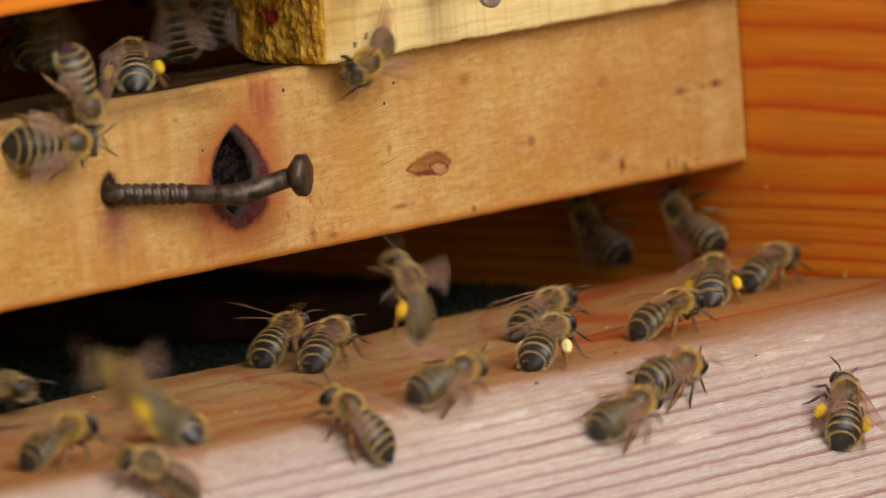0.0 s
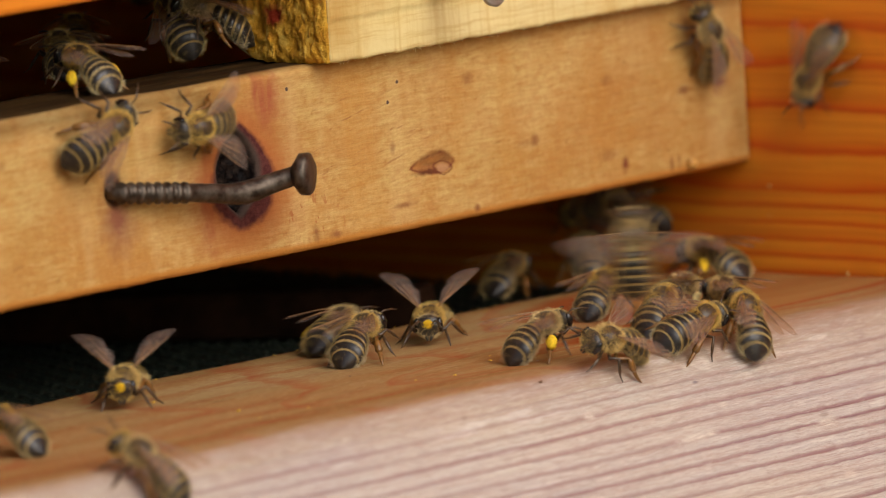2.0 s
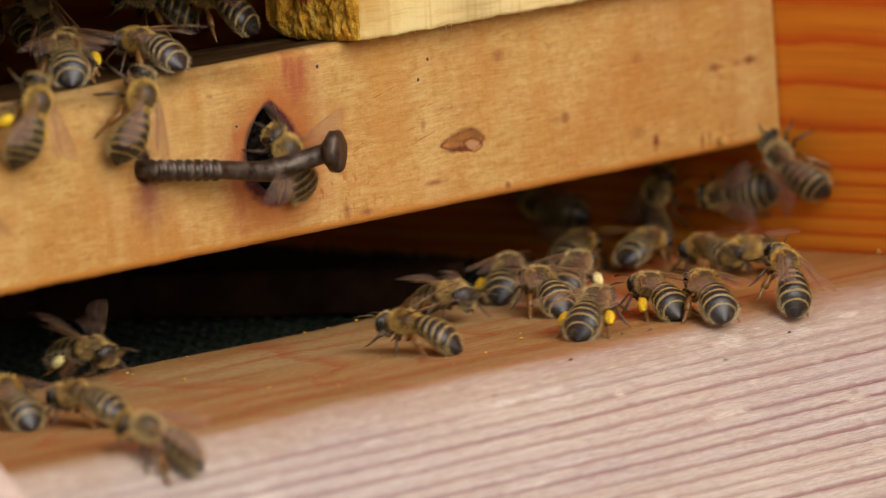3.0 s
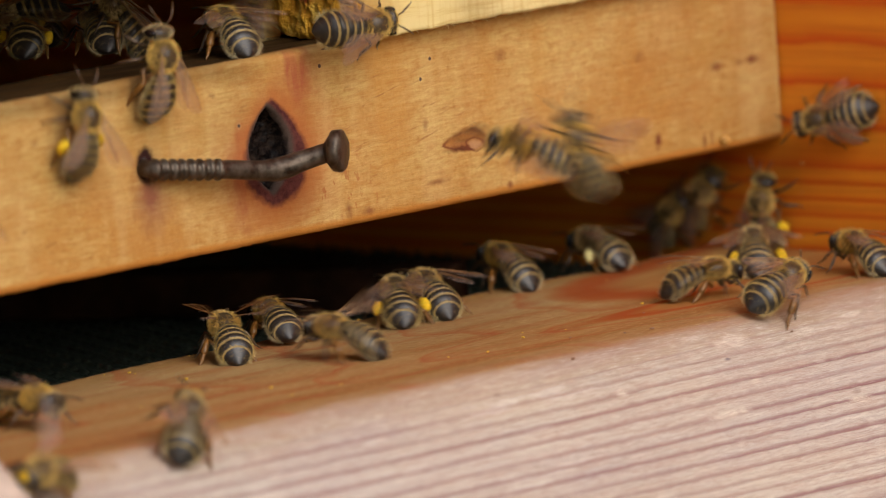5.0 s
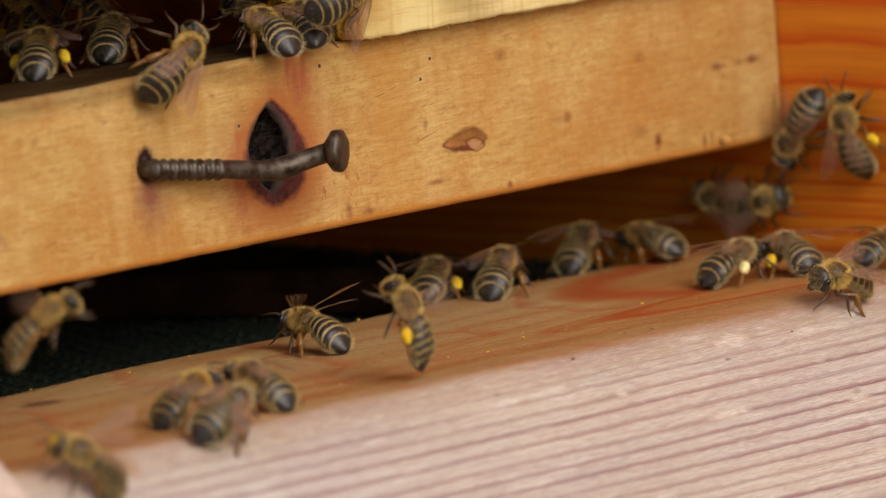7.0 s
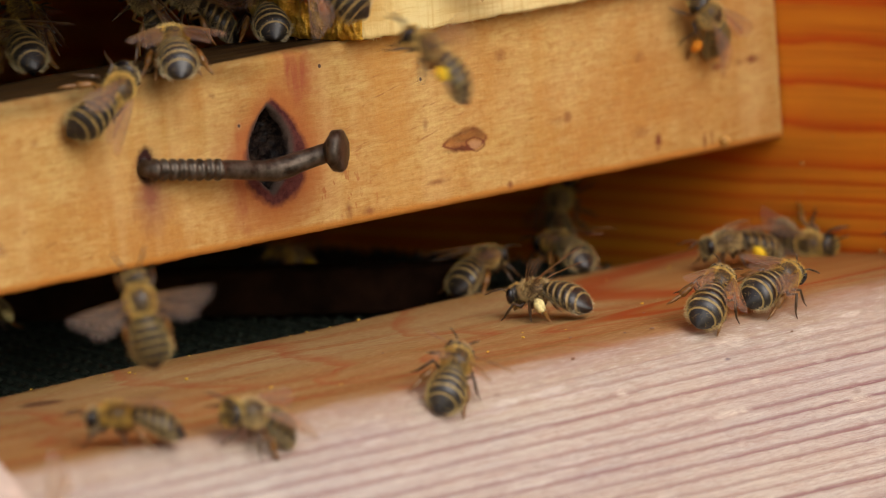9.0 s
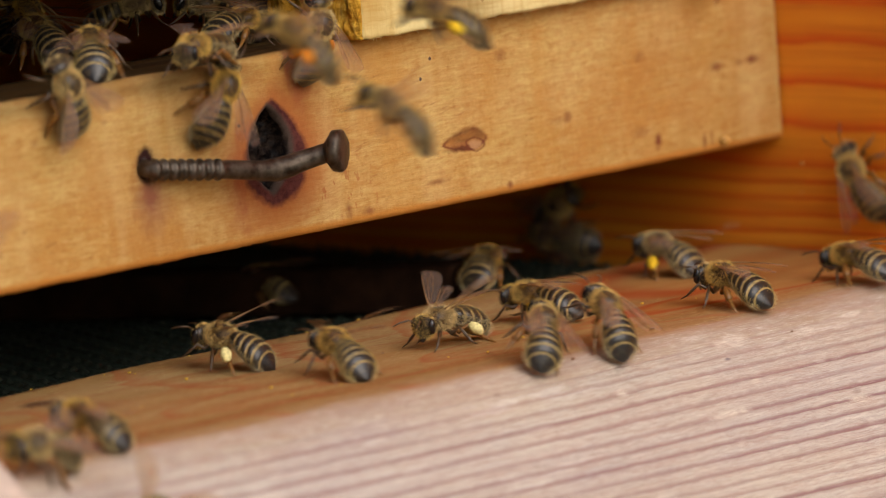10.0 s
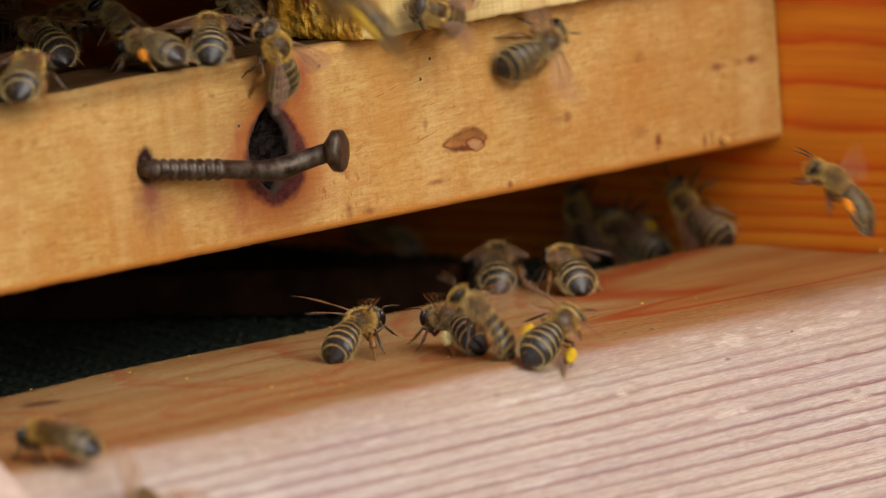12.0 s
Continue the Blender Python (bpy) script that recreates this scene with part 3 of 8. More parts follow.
def landing_board():
    """Flat landing shelf with a rounded edge and a furrowed slope in front."""
    c, s = math.cos(SLOPE), math.sin(SLOPE)
    prof, kind = [], []
    for y, drop in ((0.0145, 0.0004), (0.01443, 0.00018), (0.0142, 0.00004)):
        prof.append((y, FLAT_Z - drop)), kind.append((0.0, 0.0))
    for y in reversed(spaced(RIDGE_Y + 0.0049, 0.0139, 0.0009)):
        prof.append((y, FLAT_Z)), kind.append((0.0, 0.0))
    for i in range(9):
        a = i / 8
        y0 = RIDGE_Y + 0.004 * (1 - a) ** 2 - 0.004 * c * a * a
        prof.append((y0, FLAT_Z - 0.004 * s * a * a)), kind.append((a, 0.0))
    for d in spaced(0.0042, 0.062, 0.00024):
        prof.append((RIDGE_Y - d * c, FLAT_Z - d * s)), kind.append((1.0, d))
    end = len(prof)
    prof += [(RIDGE_Y - 0.062 * c, FLAT_Z - 0.062 * s - 0.012), (-0.02, -0.075), (0.0145, -0.075), (0.0145, -0.03), (0.0145, -0.0166)]
    kind += [(1.0, 0.1)] * 5
    xs = spaced(-0.40, -0.19, 0.005) + spaced(-0.19, 0.0, 0.0009) + [-0.0004]

    def ring_at(x, d):
        """The count of annual rings down the slope, which run a little wavy along the board."""
        w = d + 0.0005 * nz(x * 6, 0, 1) + 0.00008 * nz(x * 60, d * 90, 2)
        return w / 0.0023 + 0.9 * nz(0, w * 150, 8), w

    def vigour(x, d, k):
        """How deep a ring's dark groove is."""
        return max(0.12, min(1.0, 0.60 + 0.9 * nz(k * 3.71, 0.5, 6) + 0.5 * nz(x * 16, k * 5.3, 3))) * max(0.6, min(1.0, d / 0.010))

    def furrow(x, d):
        """Annual rings laid open: wide pale wood that ends in a narrow dark groove."""
        ph, w = ring_at(x, d)
        k = math.floor(ph)
        f = ph - k
        h = 0.84 - 0.20 * f * f - vigour(x, d, k) * 0.44 * max(0.0, min(1.0, (f - 0.64) / 0.12)) * max(0.0, min(1.0, (1.0 - f) / 0.10))
        h += 0.16 * nz(x * 14, w * 2600, 9) + 0.14 * nz(x * 90, w * 2200, 5)
        return max(0.0, min(1.0, h))

    def along(i):
        a, d = kind[i]
        return d if a >= 1 else -0.004 + 0.008 * a

    def rings(x, i, y, z):
        return 20 + ring_at(x, along(i))[0] if i < end else 20.0

    def vigours(x, i, y, z):
        d = along(i)
        return vigour(x, d, math.floor(ring_at(x, d)[0])) if i < end and kind[i][0] > 0.3 else 0.0

    def grain(x, i, y, z):
        a, d = kind[i]
        return furrow(x, d if a >= 1 else -0.004 + 0.006 * a) if a > 0 else 0.5

    def shift(x, i, y, z):
        if i >= end:
            return 0.0, 0.0, 0.0
        a, d = kind[i]
        lift = a * 0.00055 * (grain(x, i, y, z) - 0.6) + 0.0004 * nz(x * 30, y * 60, 3) + a * 0.0002 * nz(x * 500, y * 900, 1)
        return 0.0, -lift * s * a, lift * (c if a >= 1 else 1.0)

    def worn(x, i, y, z):
        a, d = kind[i]
        return max(0.0, min(1.0, 0.5 + (-y + RIDGE_Y + 0.0008) / 0.008)) if i < end else 1.0

    def grey(x, i, y, z):
        return max(0.0, min(1.0, (-y - 0.029) / 0.010)) if i < end else 0.0

    def brow(x, i, y, z):
        """The upper edge of the slope, stained brown by many feet."""
        a, d = kind[i]
        return max(0.0, 1 - d / 0.013) if i < end else 0.0

    ob = beam("landing_board", xs, prof, shift, LANDING, attrs={"grain": grain, "worn": worn, "grey": grey, "brow": brow, "ring": rings, "vigour": vigours})
    return tagged(ob, "red-brown larch landing board with a bleached furrowed front slope", "landing board", kind="structure")


def hive_box():
    tagged(board("wall_right", (0.0, -0.16, -0.14), (0.022, 0.42, 0.30), CEDAR), "varnished red cedar side wall with flowing grain", "wall", kind="structure")
    tagged(board("wall_left", (-0.424, -0.02, -0.14), (-0.402, 0.42, 0.30), CEDAR), "varnished red cedar side wall", "wall", kind="structure")
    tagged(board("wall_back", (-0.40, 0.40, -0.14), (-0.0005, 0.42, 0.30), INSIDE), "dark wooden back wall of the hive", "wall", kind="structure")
    tagged(board("wall_front_upper", (-0.40, -0.0005, 0.0372), (-0.0005, 0.02, 0.30), CEDAR_X), "orange cedar front board over the upper slot", "wall", kind="structure")
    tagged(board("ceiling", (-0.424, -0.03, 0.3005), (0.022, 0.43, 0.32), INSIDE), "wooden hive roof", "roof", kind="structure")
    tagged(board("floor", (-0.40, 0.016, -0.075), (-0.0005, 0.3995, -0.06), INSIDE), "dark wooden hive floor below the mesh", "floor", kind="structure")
    rail = tagged(board("floor_rail", (0.0, 0.0, -0.0190), (0.170, 0.007, -0.0125), DARK_BAR), "dark brown wooden bar lying on the mesh floor", "rail", kind="structure")
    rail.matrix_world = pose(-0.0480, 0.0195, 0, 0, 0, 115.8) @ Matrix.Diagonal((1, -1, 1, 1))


def screen_floor():
    """Green plastic mesh inside the entrance: woven strands, over and under each other."""
    bm = bmesh.new()
    z, step, lift, half = -0.0200, 0.0026, 0.0005, 72
    c, s = math.cos(radians(24)), math.sin(radians(24))

    def inside(a, b):
        x, y = -0.150 + c * a - s * b, 0.075 + s * a + c * b
        return (x, y) if -0.32 < x < -0.002 and 0.0165 < y < 0.13 else None

    for way in (0, 1):
        for k in range(-half, half + 1):
            run = []
            for j in range(-half, half + 2):
                at = inside(k * step, j * step) if way else inside(j * step, k * step)
                if at and j <= half:
                    run.append((*at, z + lift * (1 if (j + k + way) % 2 else -1)))
                elif run:
                    if len(run) > 1:
                        tube_bm(bm, run, [0.0006] * len(run), 6)
                    run = []
    tagged(obj("mesh_floor", bm, SCREEN), "dark green plastic mesh floor inside the entrance", "mesh floor", kind="structure")


def slot_strip():
    """Pale sawn strip that closes part of the upper slot."""
    prof = [(-0.0027, 0.0240)] + [(-0.003, z) for z in spaced(0.0243, 0.0369, 0.0004)] + [(-0.0027, 0.0371), (0.0135, 0.0371), (0.0138, 0.0258), (0.0110, 0.02435), (0.004, 0.0241)]
    xs = spaced(-0.0855, 0.0, 0.0007) + [-0.0004]

    def shift(x, i, y, z):
        dz = 0.0
        if y < 0 and z < 0.0247:
            dz = 0.00025 * nz(x * 300, 0, 2) + 0.0002 * nz(x * 1300, 0, 5)
        if y < -0.0025:
            return 0.0, 0.00012 * nz(x * 200, z * 500, 3) - (0.0002 if z > 0.0295 + 0.0004 * nz(x * 60, 0, 1) else 0.0), dz
        return 0.0, 0.0, dz

    strip = tagged(beam("slot_strip", xs, prof, shift, PINE), "pale sawn pine strip closing part of the upper slot", "wooden strip")
    # rough sawn end
    bm = bmesh.new()
    ny, nzn = 60, 50
    grid = []
    for i in range(ny + 1):
        row = []
        for j in range(nzn + 1):
            y = -0.003 + 0.0168 * i / ny
            low = 0.0241 + max(0.0, (y - 0.0095)) * 0.55 + 0.0004 * nz(y * 600, 0, 1)
            z = low + (0.0371 - low) * j / nzn
            out = 0.0006 * nz(y * 500, z * 260, 1) + 0.0006 * nz(y * 1400, z * 900, 2)
            rim = min(i, ny - i, j, nzn - j) / 3
            row.append(bm.verts.new((-0.0860 - out * min(1, rim + 0.3) - 0.0002 * min(1, rim), y, z)))
        grid.append(row)
    for i in range(ny):
        for j in range(nzn):
            bm.faces.new((grid[i][j], grid[i][j + 1], grid[i + 1][j + 1], grid[i + 1][j]))
    edge = [r[0] for r in grid] + grid[-1][1:] + [r[-1] for r in grid[::-1]][1:] + grid[0][::-1][1:-1]
    back = [bm.verts.new((-0.0854, v.co.y, v.co.z)) for v in edge]
    for a in range(len(edge)):
        b = (a + 1) % len(edge)
        bm.faces.new((edge[a], back[a], back[b], edge[b]))
    bmesh.ops.recalc_face_normals(bm, faces=bm.faces[:])
    part("sawn_end", bm, END, strip, "rough yellow-brown sawn end grain")
    # torn fibres along the lower edge
    rng = random.Random(21)
    bm = bmesh.new()
    for _ in range(260):
        x = rng.uniform(-0.0855, -0.002)
        r, l = rng.uniform(0.00003, 0.00008), rng.uniform(0.0002, 0.0009) * rng.random()
        y, z = rng.uniform(-0.0030, -0.0026), 0.0243
        lean = rng.uniform(-0.6, 0.6) * l
        tube_bm(bm, [(x, y, z), (x + lean * 0.4, y - 0.0001, z - l * 0.6), (x + lean, y - 0.0002 * rng.random(), z - l)], [r, r * 0.8, r * 0.3], 4)
    part("torn_fibres", bm, PINE, strip)


def edge_cleat():
    """Bleached cleat along the end of the landing slope."""
    bm = bmesh.new()
    bmesh.ops.create_cube(bm, size=1)
    for v in bm.verts:
        v.co = Vector((-0.2025 + v.co.x * 0.0256, v.co.y * 0.064, v.co.z * 0.010 - 0.001))
    bmesh.ops.bevel(bm, geom=bm.edges[:], offset=0.001, segments=2, affect="EDGES", profile=0.5)
    c, s = math.cos(SLOPE), math.sin(SLOPE)
    for v in bm.verts:
        d, h = 0.030 - v.co.y, v.co.z
        v.co = Vector((v.co.x, RIDGE_Y - d * c - h * s, FLAT_Z - d * s + h * c))
    tagged(obj("edge_cleat", bm, BLEACHED, smooth=False), "bleached wooden cleat along the slope's end", "cleat", kind="structure")


def bent_nail():
    """Rusty ring-shank nail driven in and bent over along the batten."""
    ob = tagged(new("bent_nail"), "rusty bent ring-shank nail in the pine batten", "nail")
    ob.location = (-0.1235, 0.0, 0.0125)
    bm = bmesh.new()
    pts = [(-0.0002, 0.004, -0.0001), (-0.0005, 0.0008, -0.0002), (-0.0010, -0.0006, -0.0003)]
    rad = [0.00110, 0.00115, 0.00120]
    x = -0.0010
    for k in range(8):
        for dx, r in ((0.0, 0.00098), (0.00025, 0.00128), (0.0005, 0.00148), (0.0008, 0.00146), (0.0011, 0.00120)):
            u = x + dx
            pts.append((u, -0.0012 - 0.24 * (u + 0.001), -0.0005 - 0.125 * u))
            rad.append(r)
        x += 0.00132
    for q, r in (((0.0105, -0.0038, -0.0018), 0.00128), ((0.0141, -0.0040, -0.0024), 0.00130), ((0.0166, -0.0042, -0.0028), 0.00138), ((0.0187, -0.0047, -0.0029), 0.00155),
                 ((0.0203, -0.0054, -0.0026), 0.00150), ((0.0216, -0.0061, -0.0022), 0.00138), ((0.0232, -0.0073, -0.0017), 0.00132), ((0.0244, -0.0084, -0.0013), 0.00132), ((0.0248, -0.0089, -0.0011), 0.0015)):
        pts.append(q)
        rad.append(r)
    part("shank", tube_bm(bm, pts, rad, 14), RUST, ob)
    bm = bmesh.new()
    end, d = Vector(pts[-1]), Vector((0.44, -0.88, 0.0)).normalized()
    head = [end - d * 0.0008, end, end + d * 0.0002, end + d * 0.0012, end + d * 0.0016, end + d * 0.0017]
    tube_bm(bm, head, [0.0014, 0.0024, 0.0027, 0.0028, 0.0025, 0.0008], 20)
    for v in bm.verts:
        v.co += Vector((nz(v.co.x * 700, v.co.y * 700, v.co.z * 700), 0, nz(v.co.z * 700, 3, v.co.x * 700))) * 0.00018
    part("nail_head", bm, RUST, ob)
    bm = bmesh.new()
    bmesh.ops.create_icosphere(bm, subdivisions=4, radius=1)
    for v in bm.verts:
        v.co = Vector((v.co.x * 0.0014, v.co.y * 0.0006, v.co.z * 0.0018)) * (1 + 0.25 * nz(*(v.co * 3))) + Vector((-0.0004, 0.0010, 0.0))
    part("splintered_hole", bm, DENT, ob, "dark rust-stained dent round the nail")


def zinc_nail():
    ob = tagged(new("protruding_nail"), "grey zinc nail sticking out of the pale strip", "nail")
    ob.location = (-0.0655, -0.003, 0.0318)
    bm = bmesh.new()
    part("shank", tube_bm(bm, [(0, 0.004, 0), (0.0004, -0.0075, 0.0001), (0.0006, -0.0106, 0.0001)], [0.0008, 0.0008, 0.0009], 12), ZINC, ob)
    bm = bmesh.new()
    tube_bm(bm, [(0.0006, -0.0104, 0.0001), (0.0006, -0.0107, 0.0001), (0.0007, -0.0114, 0.0001), (0.0007, -0.0117, 0.0001)], [0.0011, 0.0024, 0.0025, 0.0021], 20)
    part("nail_head", bm, ZINC, ob)


def crumbs():
    """Pollen crumbs on the shelf and a few drops of propolis."""
    rng = random.Random(4)
    spots = [(-0.0779, -0.0213), (-0.0893, -0.0256), (-0.1208, -0.0013), (-0.1194, 0.0107), (-0.1222, -0.0182), (-0.0490, -0.0163), (-0.0708, -0.0224)]
    for k in range(9):
        spots.append((rng.uniform(-0.15, -0.01), rng.uniform(-0.03, 0.012)))
    for k in range(16):
        spots.append((rng.uniform(-0.14, -0.03), rng.uniform(0.0118, 0.0140)))
    for k, (x, y) in enumerate(spots):
        bm = bmesh.new()
        bmesh.ops.create_icosphere(bm, subdivisions=2, radius=0.00026 if k < 6 else rng.uniform(0.00010, 0.0002))
        for v in bm.verts:
            v.co *= 1 + 0.5 * nz(v.co.x * 3000, v.co.y * 3000, v.co.z * 3000 + k)
            v.co.z *= 0.5
        ob = tagged(obj("pollen_crumb", bm, POLLEN_DUST), "tiny yellow pollen crumb on the landing board", "pollen crumb", group="pollen crumbs")
        ob.location = (x, y, FLAT_Z + 0.0002)
    for x, y, z, r, turn in ((-0.0849, -0.0366, -0.0168, 0.0006, 20), (-0.0702, -0.0324, -0.0158, 0.0004, 50), (-0.0660, -0.0335, -0.0158, 0.0005, -10), (-0.0458, -0.0401, -0.0189, 0.0005, 35), (-0.0760, -0.0280, -0.0158, 0.0003, 0), (-0.0950, -0.0120, -0.0158, 0.0003, 70), (-0.0555, -0.0225, -0.0158, 0.0003, 15)):
        bm = bmesh.new()
        bmesh.ops.create_icosphere(bm, subdivisions=2, radius=r)
        for v in bm.verts:
            v.co *= 1 + 0.5 * nz(v.co.x * 1800 + x * 900, v.co.y * 1800, v.co.z * 1800)
            v.co.x *= 0.8
            v.co.y *= 0.4
            v.co.z *= 0.22
        ob = tagged(obj("wood_crumb", bm, CRUMB), "dark brown wood crumb on the landing board", "wood crumb", group="wood crumbs")
        ob.matrix_world = Matrix.Translation((x, y, z)) @ pose(0, 0, 0, 0, 0, turn)
    for x, y, z, r in ((-0.0128, -0.0003, 0.0009, 0.0008), (0.0002, -0.009, 0.0, 0.0003), (0.0, -0.0165, -0.0157, 0.00035), (0.0002, -0.003, -0.004, 0.0004)):
        bm = bmesh.new()
        bmesh.ops.create_icosphere(bm, subdivisions=2, radius=r)
        for v in bm.verts:
            v.co *= 1 + 0.3 * nz(v.co.x * 2000, v.co.y * 2000, v.co.z * 2000)
        ob = tagged(obj("propolis_drop", bm, PROPOLIS), "pale hardened propolis drop on the wood", "propolis drop", group="propolis drops")
        ob.location = (x, y, z)


ground()
batten()
landing_board()
hive_box()
screen_floor()
slot_strip()
edge_cleat()
bent_nail()
zinc_nail()
crumbs()


# ---- honey bees ----
def hair_mat(name, a, b, root):
    m = Mat(name)
    col = m.mix(m.random(), a, b)
    col = m.mix(m.ramp(m.noise(m.coord, 1200, 3), (0.35, 0.7), (0.65, 0.0)), col, root)
    return m.done(col, 0.75, spec=0.15)


def cuticle(name, colour, rough=0.32):
    m = Mat(name)
    n = m.noise(m.coord, 2500, 3)
    m.bump(n, 0.25, 0.00006)
    return m.done(m.ramp(n, (0.3, tuple(c * 0.6 for c in colour)), (0.7, tuple(c * 1.5 for c in colour))), rough, spec=0.5)


def wing_membrane():
    m = Mat("wing_membrane")
    mixer = m.t.nodes.new("ShaderNodeMixShader")
    clear = m.t.nodes.new("ShaderNodeBsdfTransparent")
    clear.inputs[0].default_value = (0.92, 0.83, 0.71, 1)
    m.put(m.p.inputs["Base Color"], (0.46, 0.33, 0.27))
    m.p.inputs["Roughness"].default_value = 0.28
    n = m.noise(m.coord, 1500, 2)
    m.bump(n, 0.4, 0.0001)
    mixer.inputs[0].default_value = 0.19
    m.put(mixer.inputs[1], clear.outputs[0])
    m.put(mixer.inputs[2], m.p.outputs[0])
    m.put(m.t.nodes["Material Output"].inputs["Surface"], mixer.outputs[0])
    return m.m


FUR = hair_mat("thorax_fur", (0.88, 0.58, 0.12), (0.76, 0.59, 0.30), (0.32, 0.20, 0.06))
BAND = hair_mat("abdomen_hair_band", (0.58, 0.41, 0.12), (0.48, 0.38, 0.19), (0.24, 0.16, 0.05))
FRINGE = hair_mat("pale_flank_hair", (0.74, 0.58, 0.26), (0.70, 0.60, 0.40), (0.40, 0.29, 0.12))
RING = cuticle("tan_ring", (0.31, 0.215, 0.075), 0.6)
SKIN = cuticle("dark_thorax", (0.055, 0.034, 0.016), 0.42)
SHELL = cuticle("black_cuticle", (0.022, 0.017, 0.014), 0.36)
LEG = cuticle("dark_leg", (0.060, 0.032, 0.013), 0.3)
AMBER = cuticle("brown_hind_leg", (0.19, 0.085, 0.018), 0.32)
EYE_MAT = cuticle("eye", (0.012, 0.009, 0.008), 0.22)
VEIN = cuticle("wing_vein", (0.24, 0.125, 0.045), 0.5)
WING = wing_membrane()
POLLEN = {
    "yellow": plain("yellow_pollen", (0.84, 0.53, 0.015), 0.85, scale=2500, bump=0.8),
    "orange": plain("orange_pollen", (0.72, 0.24, 0.008), 0.85, scale=2500, bump=0.8),
    "cream": plain("cream_pollen", (0.82, 0.70, 0.30), 0.85, scale=2500, bump=0.8),
}


def mm(*v):
    return Vector(v) * 0.001


def blob(bm, centre, radii, seg=16, rings=10, bend=None):
    made = bmesh.ops.create_uvsphere(bm, u_segments=seg, v_segments=rings, radius=1)["verts"]
    for v in made:
        p = Vector((v.co.z * radii[0], v.co.x * radii[1], v.co.y * radii[2]))
        v.co = mm(*(p + Vector(centre)))
        if bend:
            v.co = bend(v.co)
    return bm


def hairs(bm, rng, count, place, length, width=0.055, sweep=0.5):
    """Thin bristles; place(rng) gives a root and a normal in millimetres."""
    for _ in range(count):
        p, n = place(rng)
        out = (n + Vector((-sweep, 0, -0.05)) * rng.uniform(0.3, 1.2) + Vector((rng.gauss(0, 0.3), rng.gauss(0, 0.3), rng.gauss(0, 0.3)))).normalized()
        side = out.cross(Vector((rng.gauss(0, 1), rng.gauss(0, 1), rng.gauss(0, 1)))).normalized() * width
        tip = p + out * length * rng.uniform(0.55, 1.25)
        a, b, c = (bm.verts.new(mm(*q)) for q in (p - side - n * 0.1, p + side - n * 0.1, tip))
        bm.faces.new((a, b, c))
    return bm


def on_blob(centre, radii, keep=lambda d: True):
    def place(rng):
        while True:
            d = Vector((rng.gauss(0, 1), rng.gauss(0, 1), rng.gauss(0, 1))).normalized()
            if keep(d):
                break
        p = Vector([c + a * r for c, a, r in zip(centre, d, radii)])
        return p, Vector([a / r for a, r in zip(d, radii)]).normalized()
    return place


SEGS = ((0.0, 0.13), (0.13, 0.30), (0.30, 0.47), (0.47, 0.63), (0.63, 0.79), (0.79, 1.0))


def belly(t, a):
    """A point of the abdomen, millimetres: t from waist to tip, a round it."""
    r = math.sin(math.pi * (0.10 + 0.60 * t)) ** 0.62 * (1.0 if t < 0.62 else max(0.03, (1 - ((t - 0.62) / 0.385) ** 1.9) ** 0.86))
    for lo, hi in SEGS:
        if lo <= t <= hi:
            r *= 1 + 0.045 * ((t - lo) / (hi - lo) - 0.5)
    return Vector((-0.4 - 6.4 * t, 2.36 * r * math.cos(a), 4.0 - 2.0 * t - 0.80 * t * t + (2.06 if math.sin(a) > 0 else 1.80) * r * math.sin(a)))


BEE_MESH = {}
LOW = 0.92


